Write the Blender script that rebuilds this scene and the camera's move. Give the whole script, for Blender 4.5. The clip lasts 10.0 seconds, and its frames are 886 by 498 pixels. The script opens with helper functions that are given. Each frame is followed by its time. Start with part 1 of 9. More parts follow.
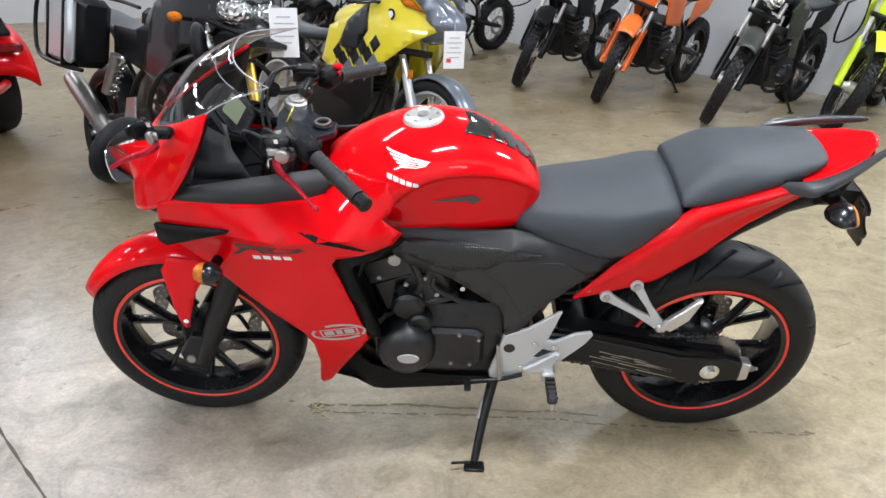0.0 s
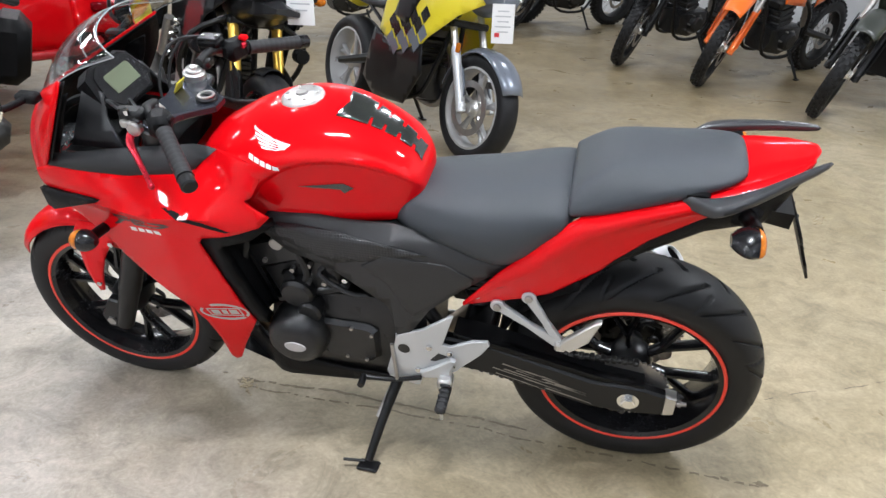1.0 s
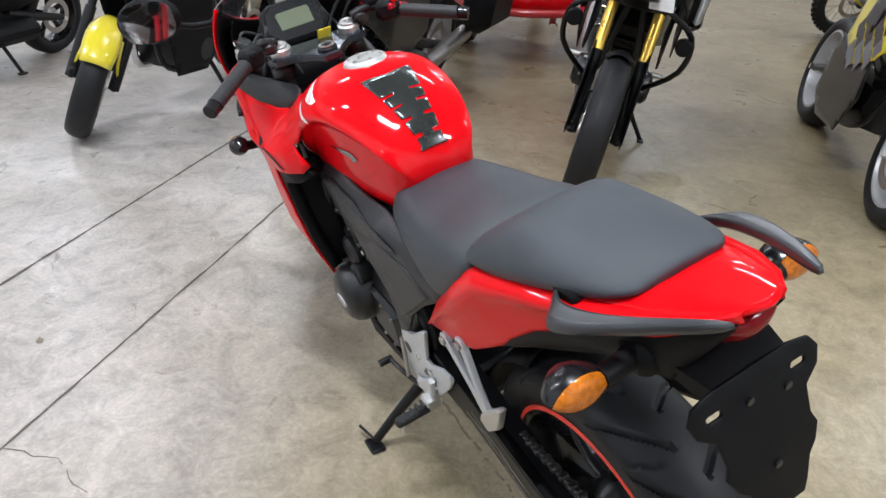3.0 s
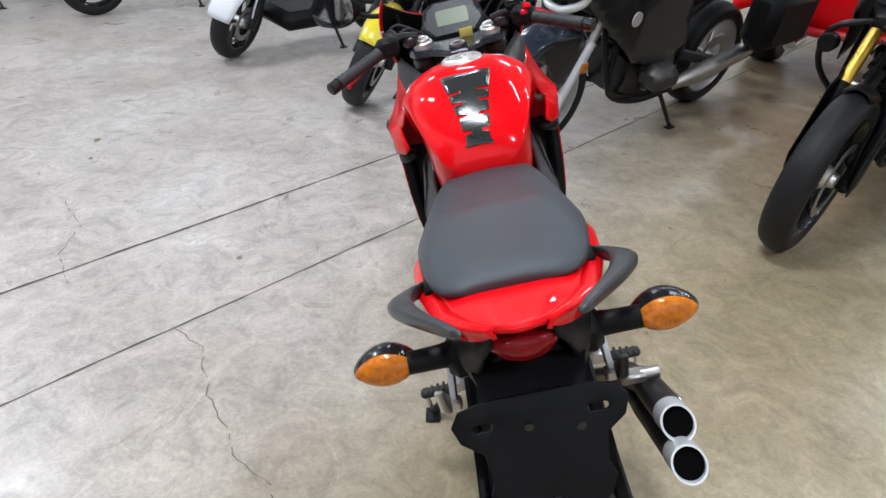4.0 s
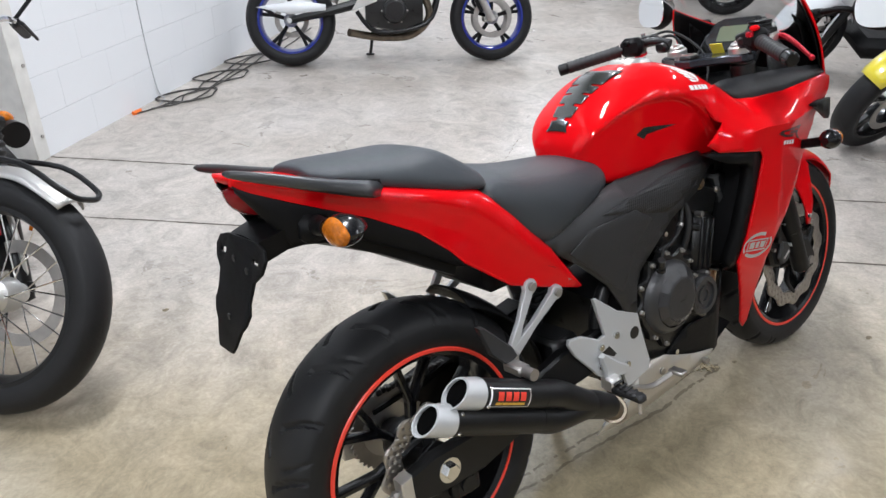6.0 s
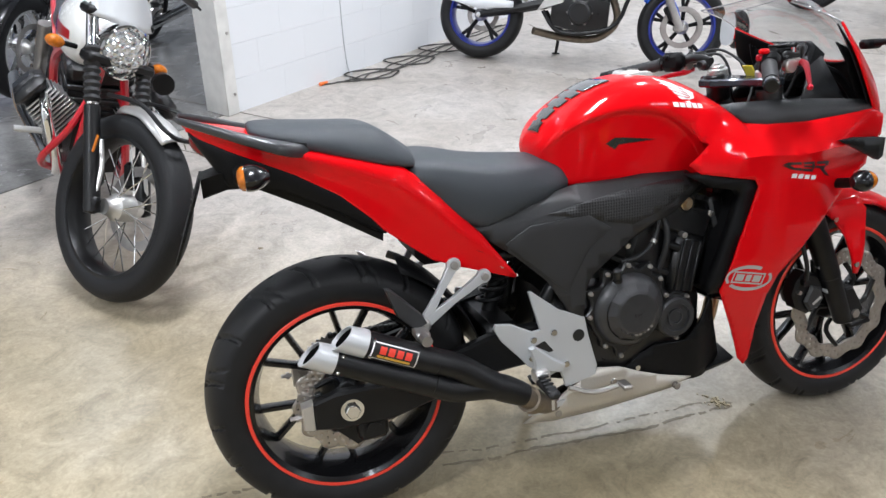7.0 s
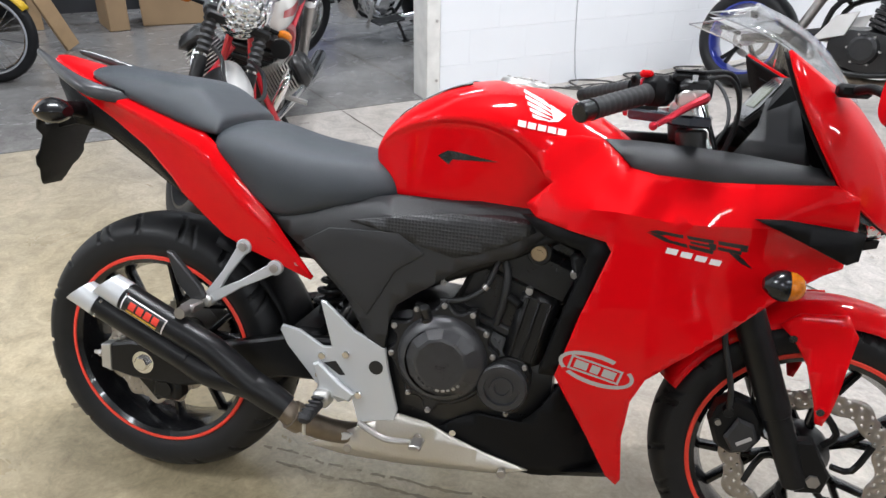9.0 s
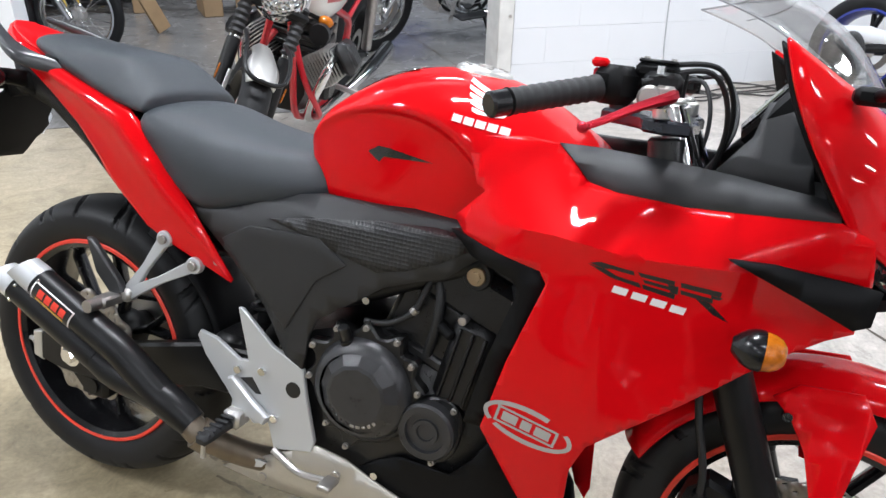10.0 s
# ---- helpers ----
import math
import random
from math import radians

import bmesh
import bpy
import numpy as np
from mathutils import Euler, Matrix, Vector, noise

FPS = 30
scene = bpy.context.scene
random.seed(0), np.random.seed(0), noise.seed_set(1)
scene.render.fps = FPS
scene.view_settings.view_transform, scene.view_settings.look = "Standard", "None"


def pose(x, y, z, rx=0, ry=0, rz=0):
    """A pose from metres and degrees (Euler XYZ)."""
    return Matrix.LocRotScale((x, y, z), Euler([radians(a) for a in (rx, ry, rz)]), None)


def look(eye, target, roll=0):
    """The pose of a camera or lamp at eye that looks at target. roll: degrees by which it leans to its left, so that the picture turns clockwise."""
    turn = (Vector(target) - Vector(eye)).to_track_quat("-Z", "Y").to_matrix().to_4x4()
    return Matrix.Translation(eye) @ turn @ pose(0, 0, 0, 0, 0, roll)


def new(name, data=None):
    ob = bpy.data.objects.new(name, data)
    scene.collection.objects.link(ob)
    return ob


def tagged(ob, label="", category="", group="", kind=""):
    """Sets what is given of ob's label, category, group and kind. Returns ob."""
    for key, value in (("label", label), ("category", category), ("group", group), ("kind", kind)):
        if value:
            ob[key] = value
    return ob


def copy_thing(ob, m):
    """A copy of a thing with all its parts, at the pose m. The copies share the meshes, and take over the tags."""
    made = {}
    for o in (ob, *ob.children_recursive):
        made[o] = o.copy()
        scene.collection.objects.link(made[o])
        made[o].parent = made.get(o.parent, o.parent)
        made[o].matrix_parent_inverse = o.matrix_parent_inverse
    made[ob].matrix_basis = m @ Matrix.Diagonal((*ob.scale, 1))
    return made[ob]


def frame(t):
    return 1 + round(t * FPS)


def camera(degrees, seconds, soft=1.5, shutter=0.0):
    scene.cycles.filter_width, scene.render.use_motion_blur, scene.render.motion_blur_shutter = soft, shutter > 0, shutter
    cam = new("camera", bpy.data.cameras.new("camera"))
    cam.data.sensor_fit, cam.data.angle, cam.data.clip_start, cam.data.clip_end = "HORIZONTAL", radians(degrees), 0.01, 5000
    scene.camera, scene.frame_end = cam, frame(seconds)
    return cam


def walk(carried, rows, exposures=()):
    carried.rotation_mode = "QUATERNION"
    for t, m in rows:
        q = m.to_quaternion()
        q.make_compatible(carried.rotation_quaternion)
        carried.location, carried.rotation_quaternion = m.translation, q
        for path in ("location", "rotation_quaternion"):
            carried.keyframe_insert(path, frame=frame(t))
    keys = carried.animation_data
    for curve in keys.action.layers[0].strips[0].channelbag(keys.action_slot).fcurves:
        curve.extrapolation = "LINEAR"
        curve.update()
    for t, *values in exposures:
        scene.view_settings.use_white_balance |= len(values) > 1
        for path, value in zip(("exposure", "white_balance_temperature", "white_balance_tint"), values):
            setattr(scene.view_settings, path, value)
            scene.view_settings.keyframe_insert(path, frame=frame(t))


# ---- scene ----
cam = camera(62.48, 10.0, soft=1.5, shutter=0.0)
PATH = [
    (0, (0.6967, 1.8887, 1.3131), (0.7464, 0.0482, 0.5319), 1.35),
    (0.5, (0.4155, 1.7899, 1.3305), (0.6122, -0.0249, 0.5133), 1.62),
    (1, (0.1348, 1.6776, 1.3243), (0.5525, -0.0789, 0.464), 1.78),
    (1.5, (-0.0916, 1.4816, 1.3195), (0.58, -0.1797, 0.4312), 2.19),
    (2, (-0.2258, 1.222, 1.3266), (0.6802, -0.2922, 0.3851), 2.46),
    (2.2, (-0.2682, 1.1677, 1.3262), (0.7379, -0.2809, 0.3831), 2.53),
    (3.3, (-0.7836, 0.7208, 1.3259), (0.8623, 0.0989, 0.375), 1.93),
    (3.5, (-0.84, 0.641, 1.3309), (0.8454, 0.1426, 0.3764), 1.80),
    (4, (-0.8855, 0.3181, 1.3715), (0.863, 0.2785, 0.4015), 1.35),
    (4.5, (-0.9266, -0.0003, 1.3659), (0.7714, 0.4204, 0.3966), 0.89),
    (5, (-0.8956, -0.2875, 1.3815), (0.6713, 0.4948, 0.4158), 0.76),
    (5.5, (-0.7549, -0.5512, 1.3881), (0.5821, 0.5765, 0.4182), 0.31),
    (5.7, (-0.6887, -0.6863, 1.3839), (0.526, 0.5744, 0.4168), 0.21),
    (6.8, (-0.2568, -1.2313, 1.4222), (0.3689, 0.3955, 0.4414), 0.56),
    (7, (-0.1234, -1.2909, 1.4227), (0.3638, 0.386, 0.4478), 0.56),
    (7.5, (0.1916, -1.3977, 1.4144), (0.4059, 0.3368, 0.442), 0.41),
    (8, (0.4914, -1.3894, 1.3929), (0.4992, 0.3639, 0.4308), 0.57),
    (8.5, (0.7806, -1.2721, 1.3581), (0.5238, 0.4653, 0.4013), 0.85),
    (9, (0.9868, -1.1524, 1.335), (0.5561, 0.5505, 0.3788), 1.06),
    (9.5, (1.1124, -1.0107, 1.3003), (0.5297, 0.6469, 0.3449), 1.28),
    (10, (1.2099, -0.8585, 1.2539), (0.5043, 0.7503, 0.2979), 1.37),
]
walk(cam, [(t, look(eye, target, roll)) for t, eye, target, roll in PATH], [(0.0,0.18,5850,10),(2.0,0.18,5850,10),(3.5,-0.12,5750,10),(5.0,-0.16,5750,10),(5.5,-0.14,5900,10),(7.0,0.05,5850,10),(8.5,0.14,5950,10),(10.0,0.2,5850,10)])

# ---- light and exposure ----
world = bpy.data.worlds.new("world")
scene.world = world
world.use_nodes = True
world.node_tree.nodes["Background"].inputs[0].default_value = (0.75, 0.85, 1.0, 1)
world.node_tree.nodes["Background"].inputs[1].default_value = 0.05
LAMP_WATTS = 124.0
CEILING = 4.3

# The building stands turned against the red motorcycle: u runs along the white wall, v across it.
TURN = radians(41)


def uv(u, v, z=0.0):
    return Vector((u * math.cos(TURN) - v * math.sin(TURN), u * math.sin(TURN) + v * math.cos(TURN), z))


# ---- materials ----
def mat(name, color, rough=0.5, metal=0.0, vary=0.12, scale=8.0, bump=0.0, bscale=120.0, coat=0.0, rvary=0.1, color2=None, spec=0.5):
    """A painted, moulded or cast surface: two scales of colour and gloss variation and a fine relief."""
    m = bpy.data.materials.new(name)
    m.use_nodes = True
    nt = m.node_tree
    n, l = nt.nodes, nt.links
    p = n["Principled BSDF"]
    tc = n.new("ShaderNodeTexCoord")
    big, fine = n.new("ShaderNodeTexNoise"), n.new("ShaderNodeTexNoise")
    big.inputs["Scale"].default_value, big.inputs["Detail"].default_value = scale, 4
    fine.inputs["Scale"].default_value, fine.inputs["Detail"].default_value = bscale, 3
    l.new(tc.outputs["Object"], big.inputs["Vector"])
    l.new(tc.outputs["Object"], fine.inputs["Vector"])
    mix = n.new("ShaderNodeMix")
    mix.data_type = "RGBA"
    c2 = color2 or tuple(min(1, c * (1 + vary) + 0.15 * vary * 0.1) for c in color)
    c1 = color if color2 else tuple(c * (1 - vary) for c in color)
    mix.inputs["A"].default_value, mix.inputs["B"].default_value = (*c1, 1), (*c2, 1)
    l.new(big.outputs["Fac"], mix.inputs["Factor"])
    l.new(mix.outputs["Result"], p.inputs["Base Color"])
    mr = n.new("ShaderNodeMapRange")
    mr.inputs["To Min"].default_value, mr.inputs["To Max"].default_value = max(0.02, rough - rvary), min(1, rough + rvary)
    add = n.new("ShaderNodeMath")
    add.operation = "MULTIPLY_ADD"
    add.inputs[1].default_value = 0.5
    half = n.new("ShaderNodeMath")
    half.operation = "MULTIPLY"
    half.inputs[1].default_value = 0.5
    l.new(big.outputs["Fac"], half.inputs[0])
    l.new(fine.outputs["Fac"], add.inputs[0])
    l.new(half.outputs[0], add.inputs[2])
    l.new(add.outputs[0], mr.inputs["Value"])
    l.new(mr.outputs["Result"], p.inputs["Roughness"])
    p.inputs["Metallic"].default_value = metal
    p.inputs["Coat Weight"].default_value = coat
    p.inputs["Coat Roughness"].default_value = 0.03
    p.inputs["Specular IOR Level"].default_value = spec
    if bump:
        b = n.new("ShaderNodeBump")
        b.inputs["Strength"].default_value, b.inputs["Distance"].default_value = bump, 0.002
        l.new(fine.outputs["Fac"], b.inputs["Height"])
        l.new(b.outputs["Normal"], p.inputs["Normal"])
    return m


def glass(name, color=(1, 1, 1), rough=0.02, gloss=0.06):
    """Thin clear sheet or lens: lets light through, reflects more at a glance."""
    m = bpy.data.materials.new(name)
    m.use_nodes = True
    nt = m.node_tree
    out = nt.nodes["Material Output"]
    nt.nodes.remove(nt.nodes["Principled BSDF"])
    gl = nt.nodes.new("ShaderNodeBsdfGlossy")
    gl.inputs["Roughness"].default_value = rough
    tr = nt.nodes.new("ShaderNodeBsdfTransparent")
    tr.inputs[0].default_value = (*color, 1)
    fr = nt.nodes.new("ShaderNodeLayerWeight")
    fr.inputs["Blend"].default_value = 0.12
    ad = nt.nodes.new("ShaderNodeMath")
    ad.inputs[1].default_value = gloss - 0.02
    ad.use_clamp = True
    nt.links.new(fr.outputs["Facing"], ad.inputs[0])
    mx = nt.nodes.new("ShaderNodeMixShader")
    nt.links.new(ad.outputs[0], mx.inputs[0])
    nt.links.new(tr.outputs[0], mx.inputs[1])
    nt.links.new(gl.outputs[0], mx.inputs[2])
    nt.links.new(mx.outputs[0], out.inputs["Surface"])
    return m


def tyre_mat(name, kind):
    """Rubber whose tread is cut by the tyre's own strip coordinates: u runs round in metres, v across."""
    m = mat(name, (0.008, 0.008, 0.009), 0.55, 0, 0.25, 30, 0.0, 300, spec=0.3)
    nt = m.node_tree
    n, l = nt.nodes, nt.links
    p = n["Principled BSDF"]
    at = n.new("ShaderNodeUVMap")
    at.uv_map = "strip"
    sep = n.new("ShaderNodeSeparateXYZ")
    l.new(at.outputs["UV"], sep.inputs[0])

    def op(o, a, b=None, c=None):
        k = n.new("ShaderNodeMath")
        k.operation = o
        for i, s in enumerate((a, b, c)):
            if s is None:
                continue
            if isinstance(s, (int, float)):
                k.inputs[i].default_value = s
            else:
                l.new(s, k.inputs[i])
        return k.outputs[0]

    u, v = sep.outputs[0], sep.outputs[1]
    av = op("ABSOLUTE", v)
    if kind == "road":
        bent = op("MULTIPLY_ADD", av, 0.95, u)
        bent = op("MULTIPLY_ADD", op("MULTIPLY", v, av), 5.0, bent)
        side = op("MULTIPLY", op("SIGN", v), 0.035)
        line = op("ABSOLUTE", op("SUBTRACT", op("FRACT", op("DIVIDE", op("ADD", bent, side), 0.115)), 0.5))
        cut = op("LESS_THAN", line, 0.032)
        cut = op("MULTIPLY", cut, op("MULTIPLY", op("GREATER_THAN", av, 0.012), op("LESS_THAN", av, 0.078)))
    elif kind == "knob":
        a = op("LESS_THAN", op("FRACT", op("DIVIDE", op("MULTIPLY_ADD", av, 0.5, u), 0.045)), 0.34)
        b = op("LESS_THAN", op("FRACT", op("DIVIDE", op("ADD", v, 0.013), 0.026)), 0.3)
        cut = op("MULTIPLY", op("MAXIMUM", a, b), op("LESS_THAN", av, 0.07))
    else:
        a = op("LESS_THAN", op("FRACT", op("DIVIDE", op("MULTIPLY_ADD", av, -0.6, u), 0.03)), 0.22)
        b = op("LESS_THAN", op("FRACT", op("DIVIDE", op("ADD", v, 0.011), 0.022)), 0.18)
        cut = op("MULTIPLY", op("MAXIMUM", a, b), op("LESS_THAN", av, 0.055))
    bmp = n.new("ShaderNodeBump")
    bmp.inputs["Strength"].default_value, bmp.inputs["Distance"].default_value = 1.0, 0.004 if kind == "road" else 0.008
    l.new(op("SUBTRACT", 1.0, cut), bmp.inputs["Height"])
    l.new(bmp.outputs["Normal"], p.inputs["Normal"])
    return m


M = {}
M["red"] = mat("red_paint", (0.66, 0.0010, 0.004), 0.40, 0, 0.03, 3, coat=0.50, rvary=0.05, spec=0.02)
M["rail"] = mat("rail_grey", (0.026, 0.027, 0.030), 0.33, 0.0, 0.1, 30, spec=0.7)
M["clamp"] = mat("grey_clamp_paint", (0.030, 0.034, 0.044), 0.24, 0.5, 0.08, 20, coat=0.3)
M["caliper"] = mat("worn_caliper_paint", (0.028, 0.028, 0.029), 0.42, 0.1, 0.3, 40, 0.2, 300)
M["pipe"] = mat("browned_steel_pipe", (0.20, 0.165, 0.125), 0.42, 0.8, 0.4, 30, 0.2, 300)
M["spring"] = mat("dark_spring_steel", (0.012, 0.012, 0.013), 0.35, 0.2, 0.2, 30)
# near-black for bores and slots: the dark of their depth is in the colour
M["void"] = mat("hollow_black", (0.003, 0.003, 0.003), 0.95, 0, 0.0, 10, spec=0.0)
M["red_dark"] = mat("dark_red_paint", (0.42, 0.006, 0.012), 0.3, 0, 0.05, 3, coat=1.0, rvary=0.05)
M["red_ano"] = mat("red_anodised", (0.55, 0.02, 0.04), 0.3, 0.8, 0.1, 20)
M["tape"] = mat("red_rim_tape", (0.80, 0.055, 0.03), 0.4, 0, 0.05, 20)
M["plastic"] = mat("black_plastic", (0.0045, 0.0045, 0.005), 0.45, 0, 0.2, 12, 0.25, 900, spec=0.12)
M["cover"] = mat("textured_side_cover", (0.0165, 0.0168, 0.0180), 0.40, 0, 0.15, 10, 0.35, 1200, spec=0.5)
M["gloss_black"] = mat("gloss_black_paint", (0.005, 0.005, 0.006), 0.25, 0, 0.2, 10, coat=0.3, spec=0.35)
M["satin_black"] = mat("satin_black_metal", (0.005, 0.005, 0.0055), 0.36, 0.0, 0.25, 25, 0.1, 400, spec=0.3)
M["cast_black"] = mat("cast_black_engine", (0.0055, 0.0055, 0.006), 0.30, 0.0, 0.3, 30, 0.3, 500, spec=0.5)
M["cast_grey"] = mat("dark_cast_alloy_cover", (0.040, 0.040, 0.042), 0.30, 0.35, 0.3, 40, 0.2, 500, spec=0.6)
M["disc"] = mat("worn_brake_disc", (0.40, 0.37, 0.335), 0.34, 0.9, 0.2, 30, 0.2, 300)
M["seat"] = mat("seat_vinyl", (0.034, 0.040, 0.047), 0.40, 0, 0.1, 14, 0.4, 1500)
M["rubber"] = mat("black_rubber", (0.010, 0.010, 0.011), 0.55, 0, 0.2, 40, 0.2, 700)
M["tyre"] = tyre_mat("road_tyre", "road")
M["tyre_cut"] = mat("cut_tyre_rubber", (0.0095, 0.0095, 0.0102), 0.50, 0, 0.3, 24, 0.15, 400, spec=0.28)
M["tyre_knob"] = tyre_mat("knobby_tyre", "knob")
M["tyre_classic"] = tyre_mat("block_tyre", "classic")
M["alu"] = mat("satin_aluminium", (0.62, 0.61, 0.59), 0.38, 0.85, 0.08, 20, 0.15, 600)
M["silver"] = mat("silver_paint", (0.56, 0.57, 0.58), 0.38, 0.35, 0.06, 8, coat=0.3)
M["rim_grey"] = mat("rim_silver_grey", (0.46, 0.46, 0.46), 0.35, 0.4, 0.1, 12, coat=0.2)
M["chain"] = mat("oily_chain_steel", (0.06, 0.058, 0.055), 0.4, 0.7, 0.3, 60)
M["chrome"] = mat("chrome", (0.78, 0.78, 0.78), 0.1, 1.0, 0.05, 10, rvary=0.05)
M["steel"] = mat("worn_steel", (0.42, 0.40, 0.38), 0.4, 0.9, 0.25, 30, 0.2, 300)
M["brushed"] = mat("belly_plate_metal", (0.56, 0.53, 0.475), 0.38, 0.6, 0.15, 12, 0.3, 200)
M["brass"] = mat("heat_tinted_pipe", (0.50, 0.38, 0.24), 0.35, 0.9, 0.3, 30)
M["gold"] = mat("gold_anodised", (0.72, 0.47, 0.08), 0.3, 0.75, 0.1, 10)
M["white_decal"] = mat("white_decal", (0.82, 0.80, 0.78), 0.35, 0, 0.03, 20)
M["black_decal"] = mat("black_decal", (0.012, 0.012, 0.012), 0.3, 0, 0.1, 20)
M["grey_decal"] = mat("grey_decal", (0.42, 0.40, 0.39), 0.4, 0, 0.08, 40)
M["pad"] = mat("carbon_look_pad", (0.020, 0.022, 0.020), 0.16, 0, 0.4, 160, coat=0.8)
M["amber"] = mat("amber_lens", (0.47, 0.130, 0.0003), 0.20, 0, 0.75, 110, 0.9, 140, coat=0.6, spec=0.12)
M["tail_red"] = mat("tail_lens", (0.17, 0.001, 0.004), 0.16, 0, 0.3, 60, coat=0.08, spec=0.15)
M["lcd"] = mat("lcd_panel", (0.13, 0.15, 0.095), 0.22, 0, 0.05, 10)
M["mirror"] = mat("mirror_glass", (0.85, 0.86, 0.87), 0.03, 1.0, 0.01, 5, rvary=0.01)
M["lamp_glass"] = mat("faceted_headlight", (0.72, 0.74, 0.75), 0.12, 0.85, 0.35, 55, 0.9, 70)
M["screen_edge"] = mat("pale_screen_highlight", (0.34, 0.35, 0.36), 0.15, 0, 0.1, 40, coat=0.5)
M["screen"] = glass("clear_windscreen", (0.97, 0.975, 0.98), 0.03, 0.05)
M["smoke"] = glass("smoked_screen", (0.55, 0.55, 0.56), 0.05, 0.12)
M["paper"] = mat("white_price_tag", (0.80, 0.80, 0.80), 0.6, 0, 0.02, 10)
M["tag_ink"] = mat("tag_print", (0.45, 0.46, 0.48), 0.6)
M["tag_red"] = mat("tag_red_print", (0.65, 0.05, 0.06), 0.6)
M["yellow"] = mat("yellow_paint", (0.72, 0.60, 0.02), 0.3, 0, 0.04, 5, coat=1.0)
M["neon"] = mat("neon_yellow_plastic", (0.68, 0.85, 0.02), 0.4, 0, 0.05, 5)
M["orange"] = mat("orange_plastic", (0.85, 0.16, 0.01), 0.35, 0, 0.05, 5, coat=0.4)
M["white_plastic"] = mat("white_plastic", (0.72, 0.74, 0.77), 0.35, 0, 0.05, 6, coat=0.3)
M["blue_rim"] = mat("blue_rim_paint", (0.012, 0.026, 0.26), 0.3, 0.2, 0.1, 6, coat=0.6)
M["blue"] = mat("blue_paint", (0.02, 0.10, 0.62), 0.3, 0, 0.08, 6, coat=0.6)
M["blue_grey"] = mat("dark_blue_grey_paint", (0.022, 0.03, 0.046), 0.22, 0.2, 0.1, 6, coat=0.8)
M["grey_blue"] = mat("silver_blue_paint", (0.17, 0.19, 0.23), 0.3, 0.35, 0.08, 6, coat=0.6)
M["olive"] = mat("olive_black_paint", (0.03, 0.034, 0.028), 0.35, 0, 0.2, 6, coat=0.4)
M["graphite"] = mat("graphite_paint", (0.007, 0.007, 0.008), 0.32, 0.0, 0.15, 6, coat=0.35, spec=0.3)
M["cream"] = mat("white_tank_paint", (0.74, 0.73, 0.70), 0.25, 0, 0.04, 6, coat=0.8)
M["frame_red"] = mat("red_frame_paint", (0.50, 0.008, 0.02), 0.3, 0, 0.1, 10, coat=0.6)
M["wood"] = mat("raw_timber", (0.42, 0.28, 0.15), 0.65, 0, 0.3, 9, 0.4, 60)
M["card"] = mat("brown_cardboard", (0.40, 0.27, 0.15), 0.75, 0, 0.15, 5)
M["crate_blue"] = mat("blue_plastic_crate", (0.02, 0.06, 0.45), 0.45, 0, 0.1, 5)
M["ladder"] = mat("yellow_enamel", (0.75, 0.48, 0.02), 0.45, 0, 0.15, 8)
M["cable"] = mat("cable_sheath", (0.05, 0.047, 0.043), 0.6)
M["cable_pale"] = mat("pale_cable_sheath", (0.42, 0.43, 0.45), 0.6)
M["dark_door"] = mat("dark_door_paint", (0.035, 0.036, 0.04), 0.5, 0, 0.2, 3)
M["guard"] = mat("corner_guard_paint", (0.68, 0.67, 0.64), 0.5, 0.0, 0.25, 12, 0.3, 60)
M["housing"] = mat("lamp_housing", (0.75, 0.75, 0.74), 0.5)
M["ceil"] = mat("ceiling_paint", (0.13, 0.13, 0.13), 0.8, 0, 0.1, 1.5)

M["grip"] = mat("dimpled_side_cover", (0.0165, 0.0168, 0.0180), 0.40, 0, 0.15, 10, spec=0.5)
_n, _l = M["grip"].node_tree.nodes, M["grip"].node_tree.links
_m, _p = M["lamp_glass"].node_tree, M["lamp_glass"].node_tree.nodes["Principled BSDF"]
_t2, _v2, _b2 = _m.nodes.new("ShaderNodeTexCoord"), _m.nodes.new("ShaderNodeTexVoronoi"), _m.nodes.new("ShaderNodeBump")
_v2.inputs["Scale"].default_value = 42.0
_b2.inputs["Strength"].default_value, _b2.inputs["Distance"].default_value = 1.0, 0.02
_m.links.new(_t2.outputs["Object"], _v2.inputs["Vector"])
_m.links.new(_v2.outputs["Distance"], _b2.inputs["Height"])
_m.links.new(_b2.outputs["Normal"], _p.inputs["Normal"])
_tc, _vo, _bu = _n.new("ShaderNodeTexCoord"), _n.new("ShaderNodeTexVoronoi"), _n.new("ShaderNodeBump")
_vo.inputs["Scale"].default_value, _vo.inputs["Randomness"].default_value = 150.0, 0.12
_bu.inputs["Strength"].default_value, _bu.inputs["Distance"].default_value = 1.0, 0.0022
_l.new(_tc.outputs["Object"], _vo.inputs["Vector"])
_l.new(_vo.outputs["Distance"], _bu.inputs["Height"])
_l.new(_bu.outputs["Normal"], _n["Principled BSDF"].inputs["Normal"])


